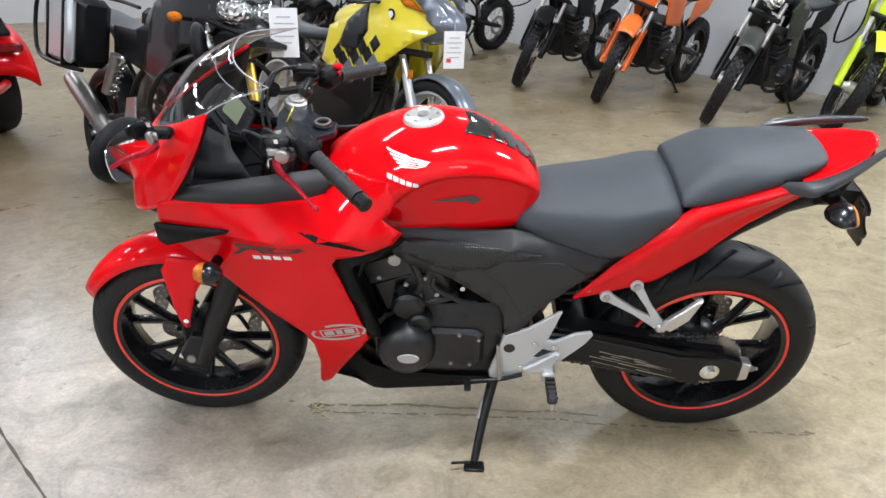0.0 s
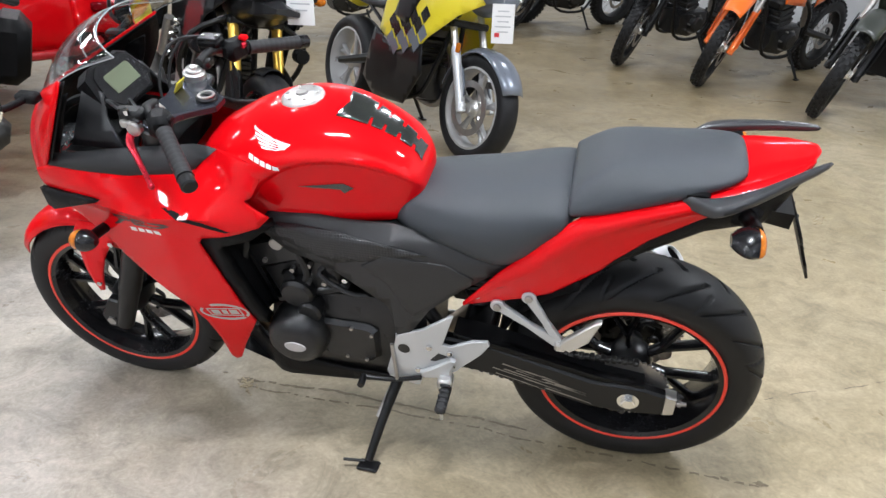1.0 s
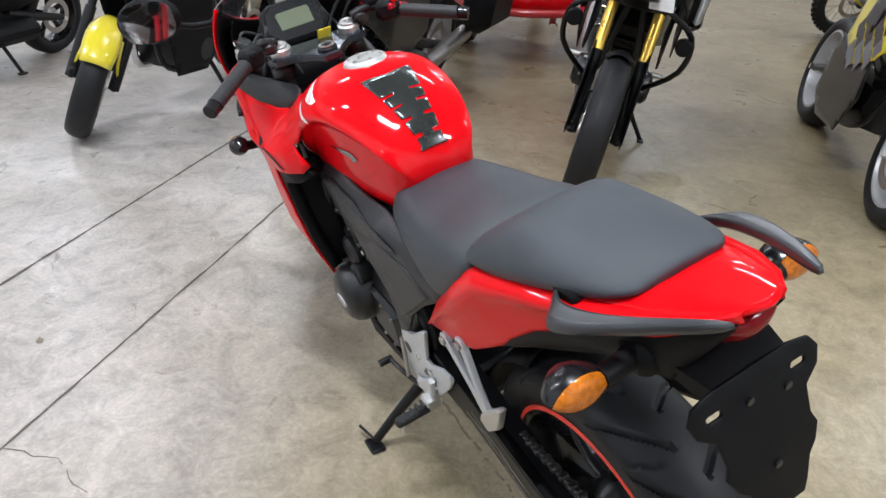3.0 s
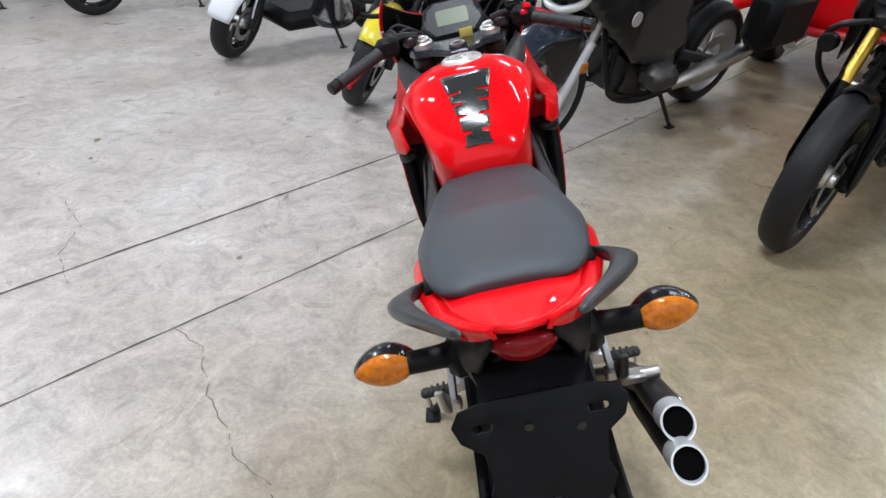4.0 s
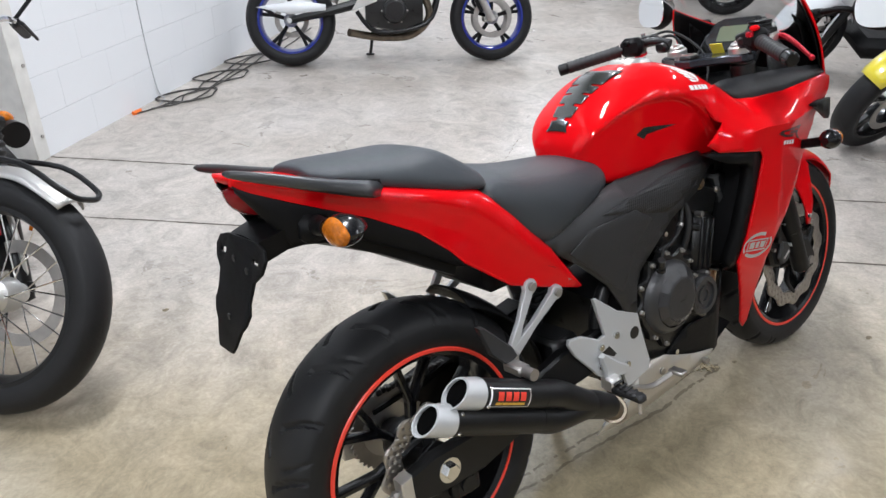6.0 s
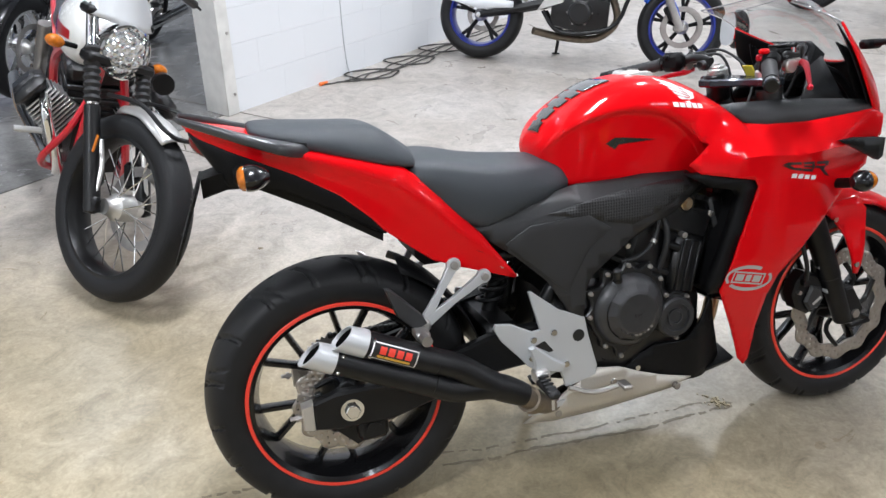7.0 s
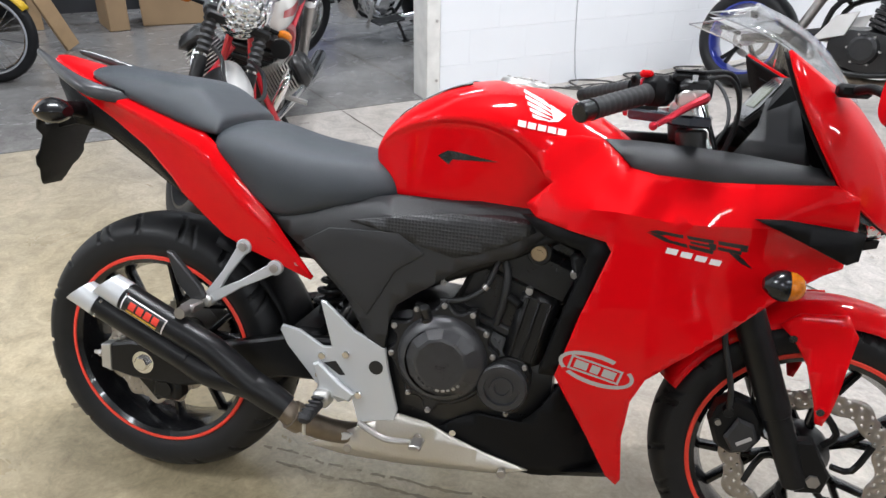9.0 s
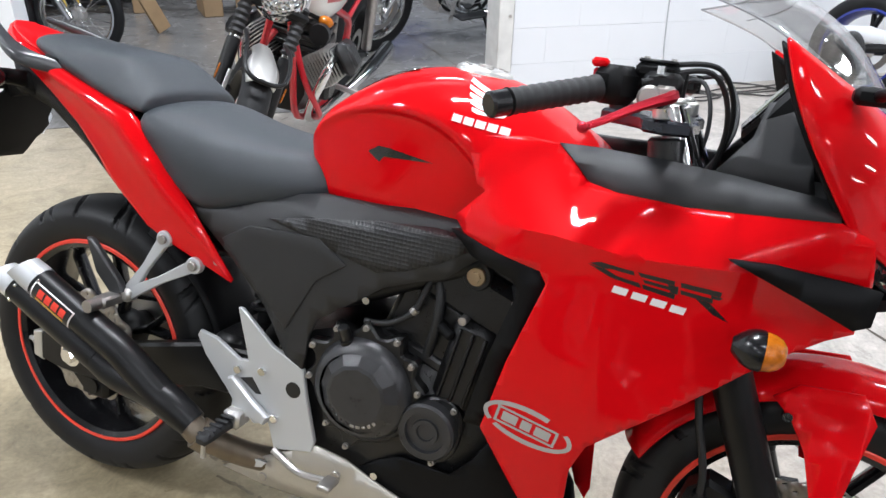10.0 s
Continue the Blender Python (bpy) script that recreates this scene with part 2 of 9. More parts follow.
def concrete(name, c1, c2, c3, stain, rough, greys=None):
    """Sealed, worn concrete: cloudy colour, pale scuffs, fine grit and uneven gloss."""
    m = bpy.data.materials.new(name)
    m.use_nodes = True
    n, l = m.node_tree.nodes, m.node_tree.links
    p = n["Principled BSDF"]
    geo = n.new("ShaderNodeNewGeometry")

    def noise_tex(scale, detail, dist=0.0, rough_n=0.6):
        k = n.new("ShaderNodeTexNoise")
        k.inputs["Scale"].default_value, k.inputs["Detail"].default_value = scale, detail
        k.inputs["Distortion"].default_value, k.inputs["Roughness"].default_value = dist, rough_n
        l.new(geo.outputs["Position"], k.inputs["Vector"])
        return k.outputs["Fac"]

    def ramp(src, *stops):
        r = n.new("ShaderNodeValToRGB")
        while len(r.color_ramp.elements) < len(stops):
            r.color_ramp.elements.new(0.5)
        for e, (pos, c) in zip(r.color_ramp.elements, stops):
            e.position, e.color = pos, (*c, 1) if len(c) == 3 else c
        l.new(src, r.inputs[0])
        return r.outputs["Color"]

    def blend(kind, a, b, f):
        k = n.new("ShaderNodeMix")
        k.data_type, k.blend_type = "RGBA", kind
        l.new(a, k.inputs["A"])
        l.new(b, k.inputs["B"])
        if isinstance(f, float):
            k.inputs["Factor"].default_value = f
        else:
            l.new(f, k.inputs["Factor"])
        return k.outputs["Result"]

    clouds = ramp(noise_tex(0.9, 5, 0.6), (0.3, c1), (0.5, c2), (0.72, c3))
    mottle = ramp(noise_tex(6.0, 7, 1.6, 0.72), (0.32, (0.70, 0.69, 0.68)), (0.5, (0.98, 0.97, 0.96)), (0.68, (1.20, 1.17, 1.17)))
    if greys:
        # the colour turns greyer and paler past a wavering line across the hall
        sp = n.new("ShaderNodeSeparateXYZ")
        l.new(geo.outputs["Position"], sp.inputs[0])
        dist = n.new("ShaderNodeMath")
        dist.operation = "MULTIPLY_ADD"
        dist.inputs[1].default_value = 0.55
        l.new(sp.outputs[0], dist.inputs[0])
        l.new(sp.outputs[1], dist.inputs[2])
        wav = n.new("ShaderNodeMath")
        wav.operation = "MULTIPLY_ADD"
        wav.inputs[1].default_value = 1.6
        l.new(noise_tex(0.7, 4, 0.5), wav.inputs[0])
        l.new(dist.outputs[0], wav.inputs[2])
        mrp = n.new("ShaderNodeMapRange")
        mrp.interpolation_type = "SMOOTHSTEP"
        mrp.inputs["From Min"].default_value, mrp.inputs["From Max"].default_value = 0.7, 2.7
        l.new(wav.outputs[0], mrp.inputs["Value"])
        grey = ramp(noise_tex(1.1, 5, 0.6), *((q, c) for q, c in zip((0.3, 0.5, 0.72), greys)))
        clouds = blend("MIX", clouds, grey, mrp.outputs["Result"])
        # the colour is darker along the parked row: more so away from the wall
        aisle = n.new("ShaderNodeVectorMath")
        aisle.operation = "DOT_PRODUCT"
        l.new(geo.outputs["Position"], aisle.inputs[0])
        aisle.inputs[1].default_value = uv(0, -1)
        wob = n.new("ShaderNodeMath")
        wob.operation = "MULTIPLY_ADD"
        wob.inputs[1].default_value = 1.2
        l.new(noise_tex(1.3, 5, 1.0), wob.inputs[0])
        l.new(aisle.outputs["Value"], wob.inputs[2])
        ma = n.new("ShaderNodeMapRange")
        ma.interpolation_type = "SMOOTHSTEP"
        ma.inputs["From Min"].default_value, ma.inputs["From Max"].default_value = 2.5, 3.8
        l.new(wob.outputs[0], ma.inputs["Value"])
        row_tint = n.new("ShaderNodeRGB")
        row_tint.outputs[0].default_value = (0.70, 0.67, 0.61, 1)
        clouds = blend("MIX", clouds, blend("MULTIPLY", clouds, row_tint.outputs[0], 1.0), ma.outputs["Result"])
    grit = ramp(noise_tex(90.0, 4), (0.3, (0.90, 0.90, 0.90)), (0.7, (1.06, 1.06, 1.06)))
    scuff = ramp(noise_tex(26.0, 7, 2.2, 0.7), (0.36, (0.86, 0.85, 0.84)), (0.64, (1.09, 1.08, 1.08)))
    col = blend("MULTIPLY", blend("MULTIPLY", blend("MULTIPLY", clouds, mottle, 1.0), scuff, 1.0), grit, 1.0)
    dark = ramp(noise_tex(2.3, 7, 2.5, 0.75), (0.62, (0, 0, 0)), (0.74, (1, 1, 1)))
    st = n.new("ShaderNodeRGB")
    st.outputs[0].default_value = (*stain, 1)
    dk = n.new("ShaderNodeMath")
    dk.operation = "MULTIPLY"
    dk.inputs[1].default_value = 0.3
    l.new(dark, dk.inputs[0])
    col = blend("MIX", col, st.outputs[0], dk.outputs[0])
    l.new(col, p.inputs["Base Color"])
    mr = n.new("ShaderNodeMapRange")
    mr.inputs["From Min"].default_value, mr.inputs["From Max"].default_value = 0.3, 0.7
    mr.inputs["To Min"].default_value, mr.inputs["To Max"].default_value = rough - 0.08, rough + 0.12
    l.new(noise_tex(3.5, 6, 1.0), mr.inputs["Value"])
    l.new(mr.outputs["Result"], p.inputs["Roughness"])
    b = n.new("ShaderNodeBump")
    b.inputs["Strength"].default_value, b.inputs["Distance"].default_value = 0.12, 0.004
    l.new(noise_tex(45.0, 6), b.inputs["Height"])
    l.new(b.outputs["Normal"], p.inputs["Normal"])
    return m


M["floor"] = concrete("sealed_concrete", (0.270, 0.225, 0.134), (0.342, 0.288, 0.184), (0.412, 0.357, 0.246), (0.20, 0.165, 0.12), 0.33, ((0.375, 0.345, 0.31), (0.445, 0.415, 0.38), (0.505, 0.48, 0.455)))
M["floor_back"] = concrete("grey_concrete", (0.175, 0.171, 0.165), (0.23, 0.226, 0.218), (0.28, 0.276, 0.268), (0.11, 0.108, 0.104), 0.22)
M["joint"] = mat("joint_dirt", (0.09, 0.075, 0.06), 0.85, 0, 0.4, 30, 0.5, 200)
M["crack"] = mat("crack_dirt", (0.155, 0.13, 0.10), 0.85, 0, 0.5, 30, 0.5, 200)
M["stain"] = mat("oily_dirt", (0.165, 0.13, 0.078), 0.5, 0, 0.5, 60)
M["crumb"] = mat("dried_crumbs", (0.40, 0.33, 0.21), 0.8, 0, 0.4, 60, 0.4, 300)
M["block"] = mat("painted_block_wall", (0.76, 0.775, 0.80), 0.55, 0, 0.05, 2.0, 0.5, 160)
M["mortar"] = mat("painted_mortar", (0.74, 0.755, 0.78), 0.7, 0, 0.08, 5, 0.5, 200)
M["wall_grey"] = mat("grey_painted_wall", (0.50, 0.51, 0.52), 0.6, 0, 0.1, 1.2, 0.4, 90)


# ---- mesh tools ----
class G:
    """Gathers vertices and faces of one mesh."""

    def __init__(self):
        self.v, self.f, self.uv = [], [], {}

    def add(self, verts, faces):
        k = len(self.v)
        self.v += [tuple(p) for p in verts]
        self.f += [tuple(i + k for i in f) for f in faces]
        return k

    def box(self, c, s, ch=0.0, m=None):
        """A box with chamfered edges."""
        h = [x / 2 for x in s]
        ch = min(ch, *(x * 0.9 for x in h))
        pts = []
        if ch <= 0:
            pts = [Vector((sx * h[0], sy * h[1], sz * h[2])) for sx in (-1, 1) for sy in (-1, 1) for sz in (-1, 1)]
            faces = [(0, 1, 3, 2), (4, 6, 7, 5), (0, 4, 5, 1), (2, 3, 7, 6), (0, 2, 6, 4), (1, 5, 7, 3)]
        else:
            ix = {}
            for sx in (-1, 1):
                for sy in (-1, 1):
                    for sz in (-1, 1):
                        sg = (sx, sy, sz)
                        for a in range(3):
                            ix[sg, a] = len(pts)
                            pts.append(Vector([sg[k] * (h[k] - (0 if k == a else ch)) for k in range(3)]))
            faces = []
            for a in range(3):
                b, c2 = (a + 1) % 3, (a + 2) % 3
                for s1 in (-1, 1):
                    loop = []
                    for sb, sc in ((-1, -1), (1, -1), (1, 1), (-1, 1)):
                        sg = [0, 0, 0]
                        sg[a], sg[b], sg[c2] = s1, sb, sc
                        loop.append(ix[tuple(sg), a])
                    faces.append(tuple(loop if s1 > 0 else loop[::-1]))
                for sb in (-1, 1):
                    for sc in (-1, 1):
                        lo, hi = [0, 0, 0], [0, 0, 0]
                        lo[a], lo[b], lo[c2] = -1, sb, sc
                        hi[a], hi[b], hi[c2] = 1, sb, sc
                        lo, hi = tuple(lo), tuple(hi)
                        q = (ix[lo, b], ix[hi, b], ix[hi, c2], ix[lo, c2])
                        faces.append(q if sb * sc > 0 else q[::-1])
            for sx in (-1, 1):
                for sy in (-1, 1):
                    for sz in (-1, 1):
                        t = tuple(ix[(sx, sy, sz), a] for a in range(3))
                        faces.append(t if sx * sy * sz > 0 else t[::-1])
        c = Vector(c)
        self.add([(m @ p if m else p) + c for p in pts], faces)
        return self

    def ring(self, c, ax, r, n, ph=0.0):
        ax = Vector(ax).normalized()
        e1 = ax.orthogonal().normalized() if abs(ax.z) > 0.9 else ax.cross(Vector((0, 0, 1))).normalized()
        e2 = ax.cross(e1)
        return [Vector(c) + r * (math.cos(2 * math.pi * i / n + ph) * e1 + math.sin(2 * math.pi * i / n + ph) * e2) for i in range(n)]

    def rings(self, rs, cap=True, close=False):
        n, k = len(rs[0]), len(self.v)
        self.v += [tuple(p) for r in rs for p in r]
        m = len(rs)
        for j in range(m if close else m - 1):
            a, b = k + j * n, k + ((j + 1) % m) * n
            self.f += [(a + i, a + (i + 1) % n, b + (i + 1) % n, b + i) for i in range(n)]
        if cap and not close:
            self.f += [tuple(k + i for i in reversed(range(n))), tuple(k + (m - 1) * n + i for i in range(n))]
        return self

    def cyl(self, p0, p1, r0, r1=None, n=16, ch=0.0, cap=True):
        p0, p1 = Vector(p0), Vector(p1)
        r1 = r0 if r1 is None else r1
        d = p1 - p0
        st = [(0, r0), (1, r1)]
        if ch:
            c = ch / d.length
            st = [(0, r0 - ch), (c, r0), (1 - c, r1), (1, r1 - ch)]
        return self.rings([self.ring(p0 + d * t, d, r, n) for t, r in st], cap)

    def tube(self, pts, r, n=8, sub=4, cap=True):
        """A round bar along a smooth line; r may be one radius or one for each point."""
        pts = [Vector(p) for p in pts]
        rr = list(r) if isinstance(r, (list, tuple)) else [r] * len(pts)
        line, rad = [], []
        for i in range(len(pts) - 1):
            p0, p1, p2, p3 = pts[max(i - 1, 0)], pts[i], pts[i + 1], pts[min(i + 2, len(pts) - 1)]
            steps = sub if len(pts) > 2 else 1
            for k in range(steps):
                t = k / steps
                line.append(0.5 * (2 * p1 + (p2 - p0) * t + (2 * p0 - 5 * p1 + 4 * p2 - p3) * t * t + (3 * p1 - p0 - 3 * p2 + p3) * t**3))
                rad.append(rr[i] * (1 - t) + rr[i + 1] * t)
        line.append(pts[-1])
        rad.append(rr[-1])
        rs, e1 = [], None
        for i, p in enumerate(line):
            d = (line[min(i + 1, len(line) - 1)] - line[max(i - 1, 0)]).normalized()
            e1 = d.orthogonal().normalized() if e1 is None else (e1 - d * e1.dot(d)).normalized()
            e2 = d.cross(e1)
            rs.append([p + rad[i] * (math.cos(2 * math.pi * k / n) * e1 + math.sin(2 * math.pi * k / n) * e2) for k in range(n)])
        return self.rings(rs, cap)

    def lathe(self, prof, c=(0, 0, 0), n=48, close=False, uvs=False, cut=None):
        """Turns a profile of (radius, y) round the y axis through c."""
        c = Vector(c)
        k = len(self.v)
        m = len(prof)
        arc = [0.0]
        for (r0, y0), (r1, y1) in zip(prof, prof[1:]):
            arc.append(arc[-1] + math.hypot(r1 - r0, y1 - y0))
        mid, big = arc[-1] / 2, max(r for r, _ in prof)
        for i in range(n):
            a = 2 * math.pi * i / n
            for j, (r, y) in enumerate(prof):
                rr = r - (cut(a * big, arc[j] - mid) if cut else 0)
                self.v.append((c.x + rr * math.cos(a), c.y + y, c.z + rr * math.sin(a)))
        for i in range(n):
            i2 = (i + 1) % n
            for j in range(m if close else m - 1):
                j2 = (j + 1) % m
                if uvs and j2 > j:
                    u0, u1 = 2 * math.pi * big * i / n, 2 * math.pi * big * (i + 1) / n
                    self.uv[len(self.f)] = [(u0, arc[j] - mid), (u0, arc[j2] - mid), (u1, arc[j2] - mid), (u1, arc[j] - mid)]
                self.f.append((k + i * m + j, k + i * m + j2, k + i2 * m + j2, k + i2 * m + j))
        return self

    def loft(self, stations):
        """Mirrored half sections (y, z) at x, from the underside's middle to the top's middle."""
        rs = []
        for x, half in stations:
            ring = [(x, y, z) for y, z in half] + [(x, -y, z) for y, z in half[::-1] if y > 1e-6]
            rs.append(ring)
        return self.rings(rs)

    def prism(self, outline, y0, y1, axis="y", ch=0.0):
        """A plate: a polygon of two coordinates, thick along the third axis, its front edge chamfered."""
        def put3(a, b, h):
            return {"y": (a, h, b), "x": (h, a, b), "z": (a, b, h)}[axis]
        n = len(outline)
        lay = [(y0, 0), (y1, 0)]
        if ch:
            s = math.copysign(ch, y1 - y0)
            lay = [(y0, ch), (y0 + s, 0), (y1 - s, 0), (y1, ch)]
        area = sum(outline[i][0] * outline[(i + 1) % n][1] - outline[(i + 1) % n][0] * outline[i][1] for i in range(n))
        rs = []
        for h, inset in lay:
            ring = []
            for i, (a, b) in enumerate(outline):
                if inset:
                    pa, pb = outline[i - 1]
                    na, nb = outline[(i + 1) % n]
                    d1 = Vector((a - pa, b - pb)).normalized()
                    d2 = Vector((na - a, nb - b)).normalized()
                    nrm = Vector((-(d1.y + d2.y), d1.x + d2.x))
                    if nrm.length > 1e-6:
                        nrm.normalize()
                        q = Vector((a, b)) + nrm * inset * (1 if area > 0 else -1)
                        a, b = q.x, q.y
                ring.append(put3(a, b, h))
            rs.append(ring)
        return self.rings(rs)

    def sheet(self, fn, nu, nv):
        """A surface from fn(s, t) with s, t from 0 to 1."""
        k = len(self.v)
        self.v += [tuple(fn(i / nu, j / nv)) for i in range(nu + 1) for j in range(nv + 1)]
        self.f += [(k + i * (nv + 1) + j, k + (i + 1) * (nv + 1) + j, k + (i + 1) * (nv + 1) + j + 1, k + i * (nv + 1) + j + 1) for i in range(nu) for j in range(nv)]
        return self

    def ball(self, c, s, nu=14, nv=10, m=None):
        rs = []
        for j in range(nv + 1):
            b = math.pi * (0.02 + 0.96 * j / nv)
            ring = []
            for i in range(nu):
                a = 2 * math.pi * i / nu
                p = Vector((s[0] * math.sin(b) * math.cos(a), s[1] * math.sin(b) * math.sin(a), s[2] * math.cos(b)))
                ring.append((m @ p if m else p) + Vector(c))
            rs.append(ring)
        return self.rings(rs)

    def skin(self, outline, yfun, step=0.035, crease=None):
        """A bent panel: an outline in x and z, filled and cut into a net, each point set out to yfun(x, z)."""
        bm = bmesh.new()
        bm.faces.new([bm.verts.new((x, 0, z)) for x, z in outline])
        xs, zs = [p[0] for p in outline], [p[1] for p in outline]
        for lo, hi, no in ((min(xs), max(xs), (1, 0, 0)), (min(zs), max(zs), (0, 0, 1))):
            k = lo + step
            while k < hi - step * 0.3:
                bmesh.ops.bisect_plane(bm, geom=bm.verts[:] + bm.edges[:] + bm.faces[:], plane_co=[c * k for c in no], plane_no=no)
                k += step
        bmesh.ops.triangulate(bm, faces=[f for f in bm.faces if len(f.verts) > 4])
        if crease:
            # the net's nearest row follows the fold
            for v in bm.verts:
                zc = crease(v.co.x)
                if not v.is_boundary and abs(v.co.z - zc) < step * 0.5:
                    v.co.z = zc
        bm.verts.index_update()
        self.add([(v.co.x, yfun(v.co.x, v.co.z), v.co.z) for v in bm.verts], [tuple(v.index for v in f.verts) for f in bm.faces])
        bm.free()
        return self


def mesh_of(name, g, material, sharp=38):
    me = bpy.data.meshes.new(name)
    me.from_pydata(g.v, [], g.f)
    bm = bmesh.new()
    bm.from_mesh(me)
    if not g.uv:
        bmesh.ops.remove_doubles(bm, verts=bm.verts, dist=1e-5)
        bmesh.ops.recalc_face_normals(bm, faces=bm.faces)
        bm.to_mesh(me)
    else:
        lay = me.uv_layers.new(name="strip")
        for i, co in g.uv.items():
            for li, q in zip(me.polygons[i].loop_indices, co):
                lay.data[li].uv = q
    bm.free()
    me.polygons.foreach_set("use_smooth", [True] * len(me.polygons))
    me.set_sharp_from_angle(angle=radians(sharp))
    me.materials.append(material)
    me.update()
    return me


def part(name, g, material, parent, label="", sharp=38, sub=0, thick=0.0, bevel=0.0):
    """Links one mesh as a part under its thing."""
    ob = new(name, mesh_of(name, g, material, sharp))
    ob.parent = parent
    if thick:
        s = ob.modifiers.new("thick", "SOLIDIFY")
        s.thickness, s.offset = thick, 0
    if sub:
        s = ob.modifiers.new("smooth", "SUBSURF")
        s.levels = s.render_levels = sub
    if bevel:
        s = ob.modifiers.new("bevel", "BEVEL")
        s.width, s.segments, s.limit_method, s.angle_limit = bevel, 2, "ANGLE", radians(35)
    if label:
        ob["label"] = label
    return ob


def thing(name, m, label, category, group="", kind=""):
    ob = new(name)
    ob.empty_display_size = 0.1
    ob.matrix_world = m
    return tagged(ob, label, category, group, kind)


def lone(name, g, material, label, category="", kind="", group="", m=None, **kw):
    ob = part(name, g, material, None, **kw)
    if m:
        ob.matrix_world = m
    return tagged(ob, label, category, group, kind)


def interp(x, pts):
    if x <= pts[0][0]:
        return pts[0][1]
    for (x0, y0), (x1, y1) in zip(pts, pts[1:]):
        if x <= x1:
            return y0 + (y1 - y0) * (x - x0) / (x1 - x0)
    return pts[-1][1]

# ---- the hall ----
HALL = pose(0, 0, 0, 0, 0, 41)
U0, U1, V0, V1 = -5.6, 11.0, -12.0, 2.44
W_END, W_PIL = 1.83, -0.52


def slab(name, u0, u1, v0, v1, z0, z1, material, label, kind="structure"):
    g = G().box(((u0 + u1) / 2, (v0 + v1) / 2, (z0 + z1) / 2), (u1 - u0, v1 - v0, z1 - z0))
    return lone(name, g, material, label, "", kind, m=HALL)


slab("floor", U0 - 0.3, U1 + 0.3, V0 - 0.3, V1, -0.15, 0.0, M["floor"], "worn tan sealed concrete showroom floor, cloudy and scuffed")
slab("floor_back_room", U0 - 0.3, U1 + 0.3, V1 + 0.012, 8.6, -0.15, 0.0, M["floor_back"], "grey concrete floor of the workshop behind the opening")
slab("floor_joint_threshold", U0 - 0.3, U1 + 0.3, V1, V1 + 0.012, -0.15, -0.004, M["joint"], "dirt-filled joint between the two floors")
slab("wall_far", U0 - 0.2, U0, V0, V1 + 0.3, 0, CEILING, M["wall_grey"], "pale grey painted wall behind a row of dirt bikes")
slab("wall_end", U1, U1 + 0.2, V0, 8.6, 0, CEILING, M["wall_grey"], "pale grey painted end wall")
slab("wall_side", U0 - 0.2, U1 + 0.2, V0 - 0.2, V0, 0, CEILING, M["wall_grey"], "pale grey painted side wall")
slab("wall_back_room", U0 - 0.2, U1 + 0.2, 8.4, 8.6, 0, CEILING, M["wall_grey"], "grey wall of the workshop")
slab("wall_back_room_side", U0 - 0.2, U0, V1 + 0.3, 8.4, 0, CEILING, M["wall_grey"], "grey side wall of the workshop")
slab("ceiling", U0 - 0.2, U1 + 0.2, V0 - 0.2, 8.6, CEILING, CEILING + 0.15, M["ceil"], "flat off-white hall ceiling with strip lights")

wall = slab("wall_white", W_END + 0.02, U1, V1 - 0.02, V1 + 0.13, 0, CEILING, M["mortar"], "white painted concrete block wall")
slab("wall_pillar", U0, W_PIL, V1 - 0.06, V1 + 0.2, 0, CEILING, M["block"], "white painted wall beside the workshop opening")
slab("wall_lintel", W_PIL, W_END + 0.02, V1 - 0.02, V1 + 0.2, 3.2, CEILING, M["block"], "white wall above the wide opening")

# Metal guard round the wall's free end, with screws.
guard = thing("corner_guard", HALL, "scuffed cream metal edge guard on the wall end", "corner guard", kind="structure")
g = G().box((W_END + 0.012, V1 + 0.05, 1.2), (0.016, 0.19, 2.4), 0.004)
part("end_plate", g, M["guard"], guard)
g = G().box((W_END + 0.05, V1 - 0.036, 1.2), (0.09, 0.012, 2.4), 0.004)
part("flange", g, M["guard"], guard)
for k in range(6):
    part("screw", G().cyl((W_END + 0.07, V1 - 0.048, 0.12 + 0.35 * k), (W_END + 0.07, V1 - 0.041, 0.12 + 0.35 * k), 0.009, n=8), M["steel"], guard)

# Oil and dirt under the red motorcycle, old cracks and sawn joints.


def wander(pts, w, z, seed, jag=0.006, step=0.05, gap=0.0):
    """A thin uneven strip lying on the floor along a line."""
    r = random.Random(seed)
    g = G()
    line = []
    for (x0, y0), (x1, y1) in zip(pts, pts[1:]):
        n = max(2, int(math.hypot(x1 - x0, y1 - y0) / step))
        line += [Vector((x0 + (x1 - x0) * i / n, y0 + (y1 - y0) * i / n)) for i in range(n)]
    line.append(Vector(pts[-1]))
    off, rows = 0.0, []
    for i, p in enumerate(line):
        d = (line[min(i + 1, len(line) - 1)] - line[max(i - 1, 0)]).normalized()
        off = off * 0.8 + r.uniform(-jag, jag)
        ww = w * r.uniform(0.45, 1.3)
        nrm = Vector((-d.y, d.x))
        rows.append((p + nrm * (off - ww / 2), p + nrm * (off + ww / 2)))
    for a, b in zip(rows, rows[1:]):
        if gap and r.random() < gap:
            continue
        g.add([(*a[0], z), (*b[0], z), (*b[1], z), (*a[1], z)], [(0, 1, 2, 3)])
    return g


